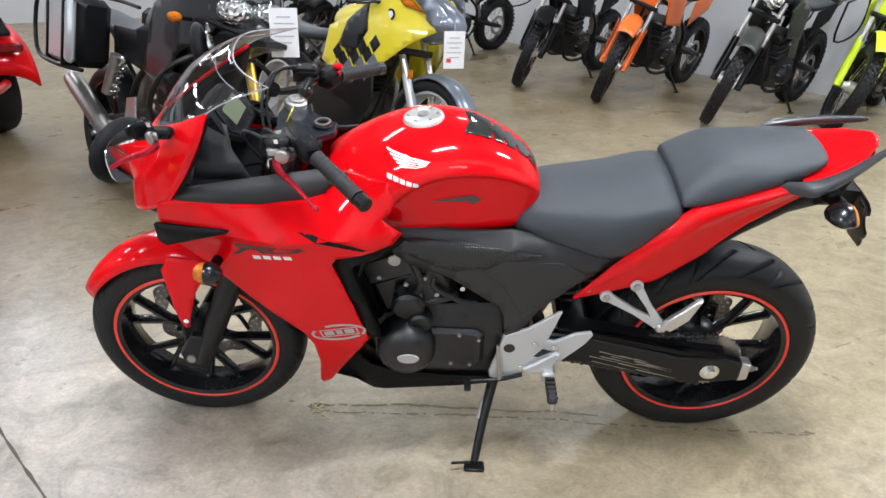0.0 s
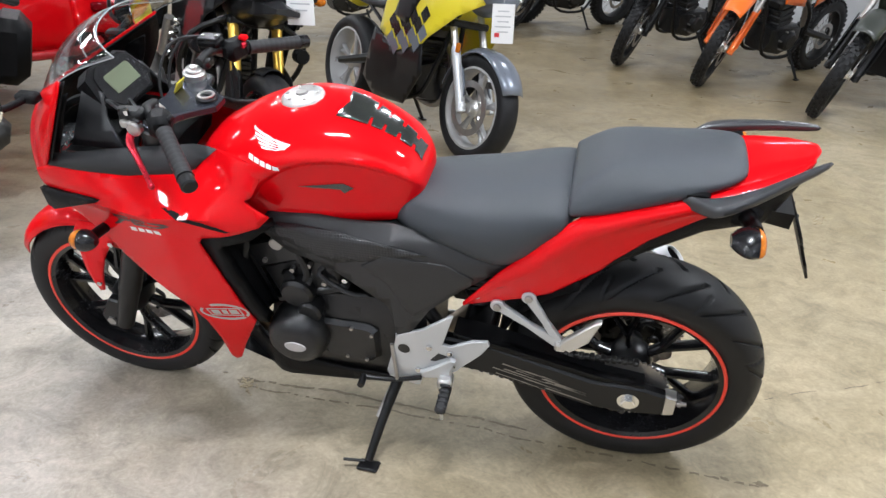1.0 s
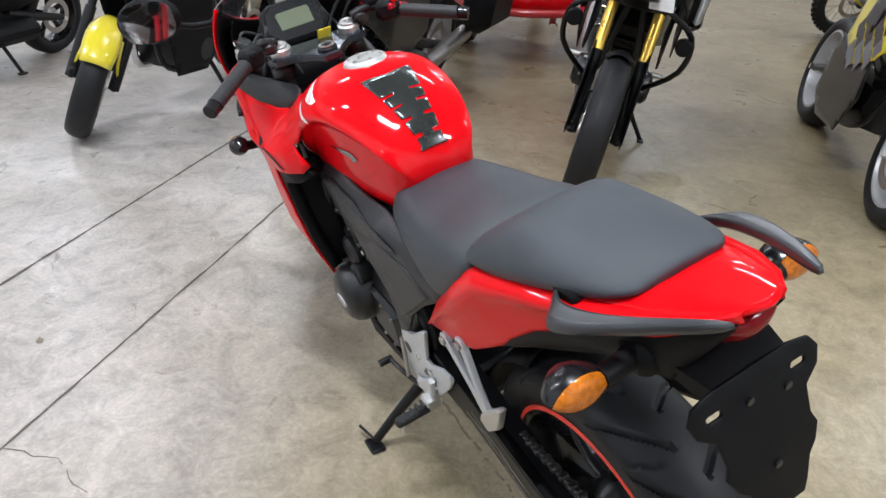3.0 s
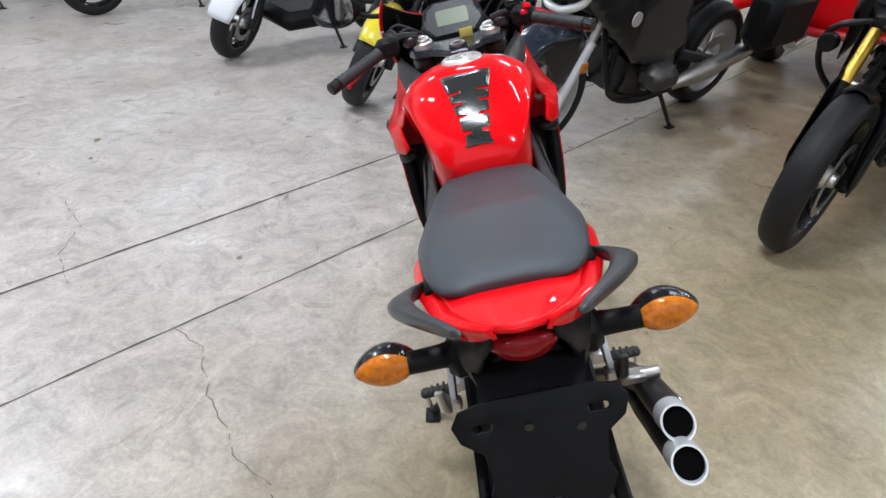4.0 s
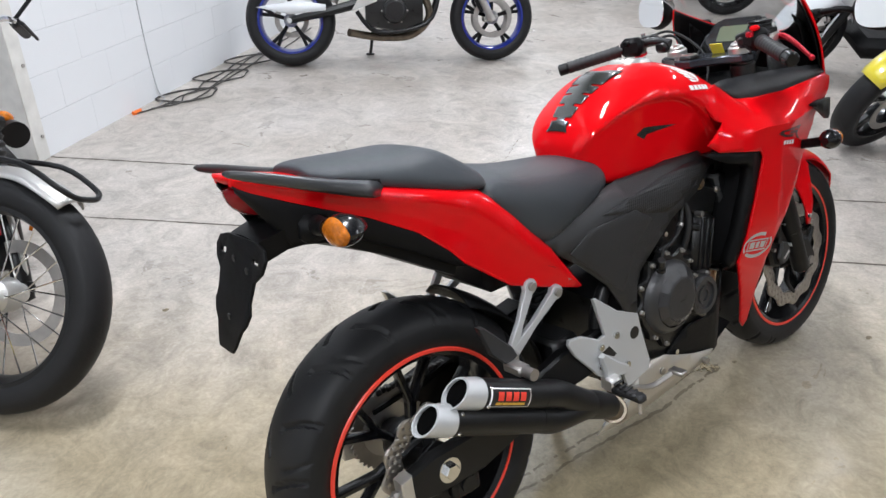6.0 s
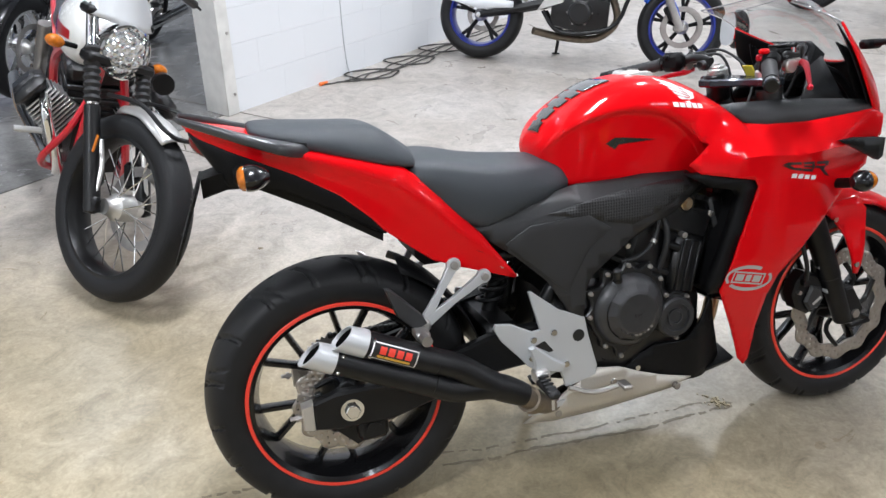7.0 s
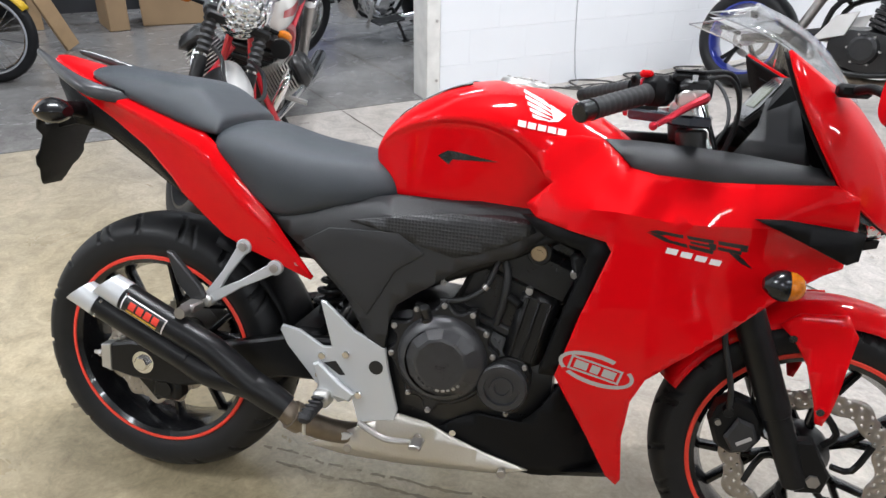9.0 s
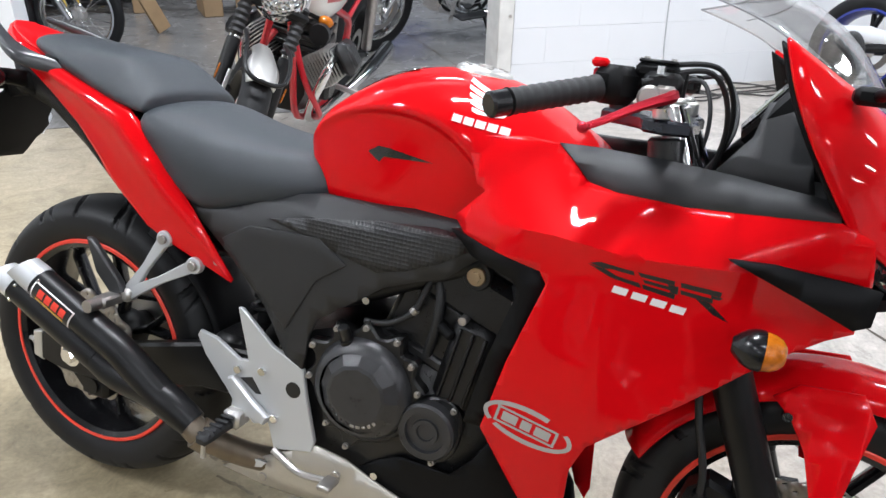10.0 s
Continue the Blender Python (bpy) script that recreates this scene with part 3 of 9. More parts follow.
lone("floor_joint_sawn", wander([(-2.2, 5.08), (1.543, 1.472), (2.726, 0.335), (6.6, -3.4)], 0.013, 0.0012, 3, 0.0015), M["joint"], "thin dark sawn joint in the concrete floor", kind="structure")
lone("floor_joint_sawn", wander([(-2.5, 4.49), (0.839, 1.319), (1.993, 0.223), (6.0, -3.6)], 0.009, 0.0012, 4, 0.002), M["joint"], "thin dark sawn joint in the concrete floor", kind="structure")
lone("floor_crack", wander([(1.04, 1.13), (0.94, 1.02), (0.72, 0.93), (0.5, 0.80), (0.387, 0.70), (0.247, 0.62), (0.05, 0.60)], 0.0035, 0.0013, 5, 0.008, 0.025, 0.12), M["crack"], "jagged hairline crack in the concrete floor", kind="structure")
lone("floor_crack", wander([(2.0, 1.9), (1.75, 1.72), (1.5, 1.7), (1.3, 1.58)], 0.003, 0.0013, 6, 0.006, 0.03, 0.2), M["crack"], "faint hairline crack in the concrete floor", kind="structure")
lone("floor_crack", wander([(-0.9, -0.55), (-0.4, -0.3), (0.0, -0.42), (0.3, -0.38)], 0.003, 0.0013, 16, 0.006, 0.03, 0.3), M["crack"], "faint hairline crack in the concrete floor", kind="structure")
lone("oil_trail", wander([(1.10, 0.072), (0.88, 0.071), (0.556, 0.063), (0.25, 0.078), (-0.36, 0.10)], 0.008, 0.0012, 7, 0.003, 0.012, 0.38), M["stain"], "thin dotted trail of dried oil on the floor", "stain", "structure")
lone("oil_trail", wander([(1.10, 0.040), (0.86, 0.022), (0.55, 0.030), (0.268, 0.040)], 0.010, 0.0012, 8, 0.003, 0.012, 0.14), M["stain"], "thin dotted trail of dried oil on the floor", "stain", "structure")
r = random.Random(44)
g = G()
for k in range(34):
    t = r.random()
    c = (1.107 - 0.03 * t * (k % 3 == 0) + r.gauss(0, 0.012), 0.057 + 0.05 * t * (k % 3 == 0) + r.gauss(0, 0.010))
    q = r.uniform(0.0025, 0.0055)
    g.box((c[0], c[1], 0.0012 + q * 0.35), (q * 2, q * 1.6, q * 0.7), 0.0006, Matrix.Rotation(r.uniform(0, 3), 3, "Z"))
lone("spill_crumbs", g, M["crumb"], "pale dried crumbs at the end of the oil trail", "crumbs", "stuff")
for sx, sy, sr, seed in ((1.12, 0.047, 0.035, 1), (-0.34, 0.086, 0.02, 2), (-0.25, 0.09, 0.012, 3), (2.699, 2.032, 0.035, 4), (2.446, 1.963, 0.02, 5), (1.498, 1.025, 0.02, 6), (1.66, -0.153, 0.018, 7), (-0.114, 1.349, 0.018, 8), (1.2, 0.03, 0.012, 9)):
    r = random.Random(seed)
    ring = [(sx + sr * r.uniform(0.5, 1.1) * math.cos(a), sy + 0.6 * sr * r.uniform(0.5, 1.1) * math.sin(a), 0.0014) for a in [k * math.pi / 8 for k in range(16)]]
    g = G()
    g.add(ring, [tuple(range(16))])
    lone("oil_spot", g, M["stain"], "small dark dried spot on the concrete floor", "stain", "structure")

# Strip lights under the ceiling: the only light of the hall.
LAMPS = []
for iu in range(-1, 3):
    for iv in range(-3, 1):
        LAMPS.append((iu * 4.2 + 0.9, iv * 3.6 + 0.6))
LAMPS += [(-1.5, 5.0), (2.2, 5.0), (6.5, 5.0)]
first = None
for u, v in LAMPS:
    p = uv(u, v, CEILING - 0.06)
    m = Matrix.Translation(p) @ pose(0, 0, 0, 0, 0, 41)
    if first is None:
        first = thing("ceiling_light", m, "white fluorescent strip light fixed under the ceiling", "ceiling light", "strip lights of the hall")
        part("housing", G().box((0, 0, 0.03), (1.3, 0.46, 0.058), 0.01), M["housing"], first)
        part("reflector", G().box((0, 0.235, -0.01), (1.3, 0.012, 0.05), 0.003).box((0, -0.235, -0.01), (1.3, 0.012, 0.05), 0.003), M["housing"], first)
    else:
        copy_thing(first, m)
    la = bpy.data.lights.new("strip", "AREA")
    la.shape, la.size, la.size_y = "RECTANGLE", 1.2, 0.27
    la.energy = LAMP_WATTS * (0.68 if v > 2.5 else 0.34 if (-4 < v < -2 and 0 < u < 2) else 0.38 if -4 < v < -2 else 0.62 if v < -4 else 1.26 if 0 < u < 2 else 1.25 if u < 0 else 1.0)
    la.color = (0.97, 0.985, 1.0) if v > 2.5 else (1.0, 0.98, 0.945)
    lo = new("strip_lamp", la)
    lo.matrix_world = Matrix.Translation(p - Vector((0, 0, 0.012))) @ pose(0, 0, 0, 0, 0, 41)

# ---- the red motorcycle: x ahead, y to its left, z up from the rear tyre's contact ----
BIKE = Matrix.Translation((0, -0.005, 0.0025)) @ pose(0, 0, 0, 0, 0, 1.4) @ pose(0, 0, 0, -14, 0, 0)
bike = thing("motorcycle", BIKE, "glossy red sport motorcycle with black seat leaning on its side stand", "motorcycle")
RX, RZ, RR = 0.03, 0.31, 0.31
FX, FZ, FR = 1.42, 0.295, 0.295


def tyre_profile(R, w, bead, crown=0.5, nt=16):
    """Half-round tread and sidewalls, open towards the rim."""
    pts = []
    h = w / 2
    depth = R - bead
    for k in range(nt + 1):
        a = -1.0 + 2.0 * k / nt
        y = h * math.sin(a * math.pi / 2)
        pts.append((R - depth * crown * (1 - math.cos(a * math.pi / 2)) , y))
    side = [(R - depth * crown - depth * (1 - crown) * t, h * (1.0 + 0.03 * math.sin(t * 3.1) - 0.16 * t * t)) for t in (0.2, 0.45, 0.7, 0.9, 1.0)]
    return [(r, -y) for r, y in side[::-1]] + pts + side


def y_spoke(g, c, a, r0, r1, rs, w, t, spread):
    """One forked spoke from hub to rim."""
    c = Vector(c)

    def at(r, b, y):
        return c + Vector((r * math.cos(b), y, r * math.sin(b)))
    for s in (-1, 1):
        pts = [(r0, a), (rs, a + s * 0.02), (r1, a + s * spread)]
        for (ra, aa), (rb, ab) in zip(pts, pts[1:]):
            pa, pb = at(ra, aa, 0), at(rb, ab, 0)
            d = (pb - pa).normalized()
            n = Vector((0, 1, 0)).cross(d)
            vs = [p + n * q * w / 2 + Vector((0, yy * t / 2, 0)) for p in (pa - d * 0.004, pb + d * 0.006) for q, yy in ((-1, -0.6), (-0.55, -1), (0.55, -1), (1, -0.6), (1, 0.6), (0.55, 1), (-0.55, 1), (-1, 0.6))]
            g.rings([vs[:8], vs[8:]])


def sport_wheel(parent, x, z, R, w, name, disc_side, disc_r, label):
    """Black cast wheel with red rim tape, brake disc and road tyre."""
    wh = new(name)
    wh.parent = parent
    wh.location = (x, 0, z)
    wh["label"] = label
    bead = 0.222
    pitch = 2 * math.pi * R / 17

    def cut(u, v):
        av = abs(v)
        if av < 0.010 or av > w * 0.62:
            return 0.0
        q = (u + av * 0.95 + v * av * 5.0 + (0.5 * pitch if v > 0 else 0)) % pitch
        short = (u + av * 0.6 + 0.25 * pitch) % (2 * pitch)
        d = 0.0070 if q < 0.0120 and av < w * 0.58 else 0.0
        if short < 0.0075 and av > w * 0.24:
            d = 0.004
        return d

    part("tyre", G().lathe(tyre_profile(R, w, bead, 0.5, 44), n=560, cut=cut), M["tyre_cut"], wh, sharp=50)
    h = w / 2
    prof = [(bead + 0.004, -h * 0.86), (bead - 0.006, -h * 0.90), (bead - 0.016, -h * 0.82), (bead - 0.024, -h * 0.45), (bead - 0.030, -h * 0.2), (bead - 0.030, h * 0.2), (bead - 0.024, h * 0.45), (bead - 0.016, h * 0.82), (bead - 0.006, h * 0.90), (bead + 0.004, h * 0.86), (bead - 0.002, h * 0.7), (bead - 0.004, -h * 0.7)]
    part("rim", G().lathe(prof, n=72, close=True), M["gloss_black"], wh)
    for s in (-1, 1):
        gt = G().lathe([(bead + 0.0035, s * h * 0.89), (bead + 0.001, s * h * 0.925), (bead - 0.0045, s * h * 0.925), (bead - 0.0055, s * h * 0.90)], n=72, close=True)
        part("rim_stripe", gt, M["tape"], wh, "bright red rim stripe")
    for k in range(6):
        g = G()
        y_spoke(g, (0, 0, 0), 2 * math.pi * k / 6 + 0.35, 0.042, bead - 0.022, 0.092, 0.0145, 0.030, 0.225)
        part("spoke", g, M["gloss_black"], wh)
    part("hub", G().lathe([(0.0, -0.075), (0.03, -0.075), (0.034, -0.05), (0.05, -0.03), (0.055, 0), (0.05, 0.03), (0.034, 0.05), (0.03, 0.075), (0.0, 0.075)], n=32), M["satin_black"], wh)
    # drilled brake disc with a wavy rim
    g = G()
    n, y = 144, disc_side * (0.062 if R < 0.3 else 0.085)
    rads = [disc_r - 0.040, disc_r - 0.034, disc_r - 0.030, disc_r - 0.022, disc_r - 0.018, disc_r - 0.009, disc_r - 0.005, disc_r]
    for i in range(n):
        a0, a1 = 2 * math.pi * i / n, 2 * math.pi * (i + 1) / n
        for j in range(len(rads) - 1):
            if (j in (1, 3, 5)) and (i + (2 if j == 3 else 0)) % 4 < 1 and j != 2:
                continue
            def q(a, r):
                r2 = r + (0.0062 * math.cos(a * 12) if r > disc_r - 0.002 else (0.004 * math.cos(a * 12) if r < disc_r - 0.038 else 0))
                return (r2 * math.cos(a), y, r2 * math.sin(a))
            g.add([q(a0, rads[j]), q(a1, rads[j]), q(a1, rads[j + 1]), q(a0, rads[j + 1])], [(0, 1, 2, 3)])
    part("brake_disc", g, M["disc"], wh, "drilled wavy steel brake disc", thick=0.004)
    for k in range(6):
        g = G()
        a = 2 * math.pi * k / 6
        d = Vector((math.cos(a), 0, math.sin(a)))
        e = Vector((math.cos(a + 0.5), 0, math.sin(a + 0.5)))
        g.tube([d * 0.045 + Vector((0, y * 0.9, 0)), d * 0.5 * (0.045 + disc_r - 0.04) + Vector((0, y * 0.97, 0)), e * (disc_r - 0.036) + Vector((0, y, 0))], 0.007, 6, 3)
        part("carrier_arm", g, M["satin_black"], wh)
    return wh


sport_wheel(bike, RX, RZ, RR, 0.16, "rear_wheel", -1, 0.120, "black cast rear wheel with red rim stripe")
sport_wheel(bike, FX, FZ, FR, 0.12, "front_wheel", -1, 0.158, "black cast front wheel with red rim stripe")
SIDES = (1, -1)

# ---- sprocket, chain, swingarm ----
g = G()
n = 42
ring = []
for i in range(n * 2):
    a = math.pi * i / n
    r = 0.094 if i % 2 else 0.087
    ring.append((RX + r * math.cos(a), RZ + r * math.sin(a)))
g.prism(ring, 0.088, 0.094)
part("sprocket", g, M["steel"], bike, "toothed steel rear sprocket")
g = G().lathe([(0.0, 0.094), (0.055, 0.094), (0.062, 0.090), (0.062, 0.086), (0.0, 0.086)], (RX, 0, RZ), 24)
part("sprocket_carrier", g, M["alu"], bike)
FS = (0.52, 0.36)
path = []
for i in range(40):
    path.append(Vector((RX + (FS[0] - RX) * i / 39 - 0.012, 0.093, RZ + 0.088 + (FS[1] + 0.03 - RZ - 0.088) * i / 39)))
for i in range(40):
    path.append(Vector((FS[0] + (RX - FS[0]) * i / 39, 0.093, FS[1] - 0.035 + (RZ - 0.088 - FS[1] + 0.035) * i / 39)))
g = G()
for k, (p, q) in enumerate(zip(path[:-1], path[1:])):
    if k == 39:
        continue
    g.box((p + q) / 2, ((q - p).length * 1.05, 0.014 if k % 2 else 0.02, 0.013), 0.003, Matrix.Rotation(-math.atan2(q.z - p.z, q.x - p.x), 3, "Y"))
part("drive_chain", g, M["chain"], bike, "oily steel drive chain")["kind"] = "stuff"
for s in SIDES:
    g = G().prism([(-0.055, 0.272), (-0.055, 0.335), (0.0, 0.35), (0.12, 0.352), (0.36, 0.418), (0.50, 0.43), (0.53, 0.385), (0.50, 0.335), (0.36, 0.325), (0.12, 0.262), (0.0, 0.262)], s * 0.102, s * 0.132, ch=0.006)
    part("swingarm_beam", g, M["satin_black"], bike, "satin black swingarm beam")
    g = G().cyl((RX, s * 0.128, RZ - 0.004), (RX, s * 0.146, RZ - 0.004), 0.017, n=6, ch=0.002).cyl((RX, s * 0.128, RZ - 0.004), (RX, s * 0.135, RZ - 0.004), 0.026, n=20)
    part("axle_nut", g, M["chrome"], bike, "bright axle nut")
    part("chain_adjuster", G().prism([(-0.078, 0.276), (-0.078, 0.330), (-0.052, 0.336), (-0.052, 0.270)], s * 0.099, s * 0.131, ch=0.003), M["alu"], bike, "bare alloy chain adjuster")
    part("adjuster_bolt", G().cyl((-0.078, s * 0.115, 0.303), (-0.104, s * 0.115, 0.303), 0.005, n=8).cyl((-0.084, s * 0.115, 0.303), (-0.092, s * 0.115, 0.303), 0.009, n=6), M["steel"], bike)
part("swingarm_bridge", G().box((0.40, 0, 0.40), (0.08, 0.22, 0.07), 0.012), M["satin_black"], bike)
g = G().skin([(0.02, 0.372), (0.10, 0.378), (0.36, 0.438), (0.44, 0.452), (0.44, 0.437), (0.36, 0.42), (0.10, 0.362)], lambda x, z: 0.125)
part("chain_guard", g, M["plastic"], bike, thick=0.02)
part("chain_guard_top", G().prism([(0.0, 0.366), (0.10, 0.378), (0.36, 0.438), (0.45, 0.454), (0.45, 0.447), (0.36, 0.431), (0.10, 0.371), (0.0, 0.359)], 0.078, 0.137), M["plastic"], bike)
# worn swingarm: long scraped lines in the black paint
rs_ = random.Random(21)
for k in range(16):
    x0 = rs_.uniform(0.20, 0.37)
    x1 = x0 - rs_.uniform(0.04, 0.13)
    lo = rs_.uniform(0.010, 0.052)
    hi = lo + rs_.uniform(0.0012, 0.0030)
    zz = lambda x: 0.262 + (x - 0.12) * 0.2625
    part("scuffed_strip", G().prism([(x0, zz(x0) + lo), (x1, zz(x1) + lo), (x1 + 0.006, zz(x1) + hi), (x0 - 0.004, zz(x0) + hi)], 0.1325, 0.1332), M["steel"], bike, "scraped bare metal line on the swingarm")
# hugger over the rear tyre front
g = G().sheet(lambda s, t: (RX + (RR + 0.022) * math.cos(0.12 + 1.0 * s), (t - 0.5) * 0.15, RZ + (RR + 0.022 - 0.03 * abs(2 * t - 1) ** 3) * math.sin(0.12 + 1.0 * s)), 12, 8)
part("hugger", g, M["plastic"], bike, "black plastic inner mudguard", thick=0.004)
part("shock_absorber", G().cyl((0.40, 0, 0.42), (0.47, 0, 0.66), 0.018), M["satin_black"], bike)
b0, b1 = Vector((0.405, 0, 0.45)), Vector((0.46, 0, 0.62))
coil = [b0.lerp(b1, k / 72) + Vector((0.03 * math.cos(k * 0.6), 0.03 * math.sin(k * 0.6), 0)) for k in range(73)]
part("shock_spring", G().tube(coil, 0.006, 6, 1), M["spring"], bike, "dark coil spring")
# rear brake caliper
part("rear_caliper", G().box((0.075, -0.10, 0.245), (0.07, 0.045, 0.06), 0.01).cyl((0.075, -0.12, 0.245), (0.075, -0.128, 0.245), 0.018), M["satin_black"], bike)
part("caliper_plate", G().prism([(-0.03, 0.33), (0.03, 0.36), (0.10, 0.30), (0.11, 0.24), (0.04, 0.20), (-0.02, 0.26)], -0.094, -0.10, ch=0.002), M["satin_black"], bike)

# ---- fork and front end ----
TOP, LOW = Vector((1.105, 0, 0.955)), Vector((1.388, 0, 0.285))
AX = (LOW - TOP).normalized()
for s in SIDES:
    o = Vector((0, s * 0.098, 0))
    part("fork_tube", G().cyl(TOP + o, TOP + AX * 0.40 + o, 0.0205, n=20), M["chrome"], bike, "chrome upper fork tube")
    g = G().cyl(TOP + AX * 0.33 + o, TOP + AX * 0.60 + o, 0.030, 0.029, n=20, ch=0.003).cyl(TOP + AX * 0.59 + o, LOW + AX * 0.02 + o, 0.027, 0.024, n=20, ch=0.003)
    part("fork_leg", g, M["satin_black"], bike, "satin black lower fork leg")
    g = G().prism([(1.372, 0.36), (1.41, 0.365), (1.45, 0.30), (1.44, 0.262), (1.395, 0.255), (1.37, 0.30)], s * 0.082, s * 0.112, ch=0.005)
    part("axle_clamp", g, M["satin_black"], bike)
    part("axle_bolt", G().cyl((FX, s * 0.108, FZ - 0.008), (FX, s * 0.118, FZ - 0.008), 0.013, n=6), M["steel"], bike)
part("lower_triple_clamp", G().box(TOP + AX * 0.2, (0.07, 0.26, 0.045), 0.01, Matrix.Rotation(0.4, 3, "Y")), M["satin_black"], bike)
# top clamp: a broad grey plate
g = G().prism([(0.998, -0.022), (1.030, -0.045), (1.062, -0.075), (1.072, -0.118), (1.10, -0.132), (1.135, -0.12), (1.145, -0.06), (1.135, 0), (1.145, 0.06), (1.135, 0.12), (1.10, 0.132), (1.072, 0.118), (1.062, 0.075), (1.030, 0.045), (0.998, 0.022)], 0.918, 0.938, axis="z", ch=0.004)
part("top_clamp", g, M["clamp"], bike, "grey top fork clamp")
for s in SIDES:
    part("fork_cap", G().cyl((1.107, s * 0.092, 0.935), (1.104, s * 0.091, 0.958), 0.026, n=28, ch=0.004).cyl((1.104, s * 0.091, 0.958), (1.103, s * 0.091, 0.964), 0.019, n=24, ch=0.002).cyl((1.103, s * 0.091, 0.964), (1.1025, s * 0.091, 0.969), 0.009, n=6), M["alu"], bike, "bright fork cap")
part("ignition_barrel", G().cyl((1.030, 0, 0.93), (1.028, 0, 0.948), 0.024, n=24, ch=0.003), M["satin_black"], bike)
part("ignition_ring", G().lathe([(0.014, 0.0), (0.014, 0.003), (0.019, 0.003), (0.019, 0.0)], n=28, close=True), M["steel"], bike).matrix_local = Matrix.Translation((1.028, 0, 0.948)) @ pose(0, 0, 0, 90, 0, 0)
part("key_slot", G().box((1.028, 0, 0.9485), (0.016, 0.004, 0.002), 0.0), M["void"], bike)
part("key_tag", G().box((1.108, -0.028, 0.952), (0.003, 0.036, 0.030), 0.001, Matrix.Rotation(-0.5, 3, "Y")), M["yellow"], bike, "yellow key tag")

# bars, grips, levers, switch gear
for s in SIDES:
    ps = [Vector((1.09, s * 0.10, 0.975)), Vector((1.075, s * 0.15, 0.985)), Vector((1.012 if s > 0 else 1.02, s * 0.20, 0.972)), Vector((0.917 if s > 0 else 0.938, s * 0.306, 0.946))]
    part("handlebar", G().tube(ps, 0.011, 12), M["satin_black"], bike)
    d = (ps[3] - ps[2]).normalized()
    a, b = ps[2] + d * 0.005, ps[3] + d * 0.005
    g = G().tube([a.lerp(b, k / 30) for k in range(31)], [0.0175] + [0.0168 if k % 3 == 0 else 0.0157 for k in range(29)] + [0.0175], 20, 1)
    part("grip", g, M["rubber"], bike, "black ribbed rubber grip")
    part("bar_end", G().cyl(b, b + d * 0.028, 0.016, n=20, ch=0.003), M["satin_black"] if s > 0 else M["gloss_black"], bike)
    sw = ps[2] - d * 0.028
    part("switch_box", G().box(sw, (0.045, 0.06, 0.05), 0.012, Matrix.Rotation(s * 0.5, 3, "Z")), M["plastic"], bike)
    part("switch", G().box(sw + Vector((-0.025, s * 0.0, 0.012)), (0.01, 0.02, 0.014), 0.003), M["red_ano"] if s < 0 else M["plastic"], bike)
    per = ps[1] + Vector((0.02, s * 0.02, 0.0))
    part("lever_perch", G().box(per, (0.05, 0.035, 0.03), 0.007).cyl(per + Vector((0.02, 0, -0.014)), per + Vector((0.02, 0, 0.016)), 0.009, n=12), M["satin_black"], bike)
    lv = [per + Vector((0.012, s * 0.0, -0.010)), per + Vector((0.015, s * 0.035, -0.014)), per + Vector((-0.012, s * 0.075, -0.026)), per + Vector((-0.050, s * 0.125, -0.048)), per + Vector((-0.066, s * 0.145, -0.056))]
    if s > 0:
        lv = [Vector(q) for q in ((1.097, 0.188, 0.955), (1.088, 0.213, 0.945), (1.052, 0.250, 0.935), (1.016, 0.285, 0.918), (1.001, 0.300, 0.910))]
    g = G().tube(lv, [0.0080, 0.0082, 0.0060, 0.0048, 0.0046], 8).ball(lv[-1], (0.0068, 0.0068, 0.0068), 10, 6)
    part("lever", g, M["red_ano"], bike, "red anodised hand lever")
    part("perch_clamp", G().cyl(per + Vector((-0.012, s * 0.012, -0.018)), per + Vector((-0.012, s * 0.030, -0.018)), 0.0155, n=16, ch=0.003).box(per + Vector((0.006, s * 0.020, -0.010)), (0.026, 0.012, 0.018), 0.004), M["steel"], bike, "dull alloy lever clamp")
    part("clamp_bolt", G().cyl(per + Vector((-0.004, s * 0.02, 0.012)), per + Vector((-0.004, s * 0.02, 0.022)), 0.006, n=8), M["chrome"], bike)
    part("bar_clamp", G().cyl(ps[0] + Vector((0.026, -s * 0.004, -0.100)), ps[0] + Vector((0.020, -s * 0.004, -0.060)), 0.030, n=24, ch=0.004).box(ps[0] + Vector((-0.004, s * 0.022, -0.008)), (0.030, 0.038, 0.030), 0.008), M["cast_black"], bike, "black clip-on bar clamp")
    # mirror on its stalk
    st = [Vector((1.335, s * 0.165, 1.0)), Vector((1.345, s * 0.23, 1.005)), Vector((1.342, s * 0.285, 1.032)) if s > 0 else Vector((1.375, -0.265, 0.985))]
    part("mirror_stalk", G().tube(st, [0.008, 0.0075, 0.007], 10).box(st[0], (0.05, 0.03, 0.022), 0.006), M["plastic"], bike)
    rot = Matrix.Rotation(-0.34 if s > 0 else 0.25, 3, "Z") @ Matrix.Rotation(0.08, 3, "Y")
    c = Vector((1.340, 0.327, 1.050)) if s > 0 else Vector((1.385, -0.315, 0.997))
    part("mirror_shell", G().ball(c + rot @ Vector((0.004, 0, 0)), (0.024, 0.078, 0.056), 28, 16, rot), M["plastic"], bike)
    g = G()
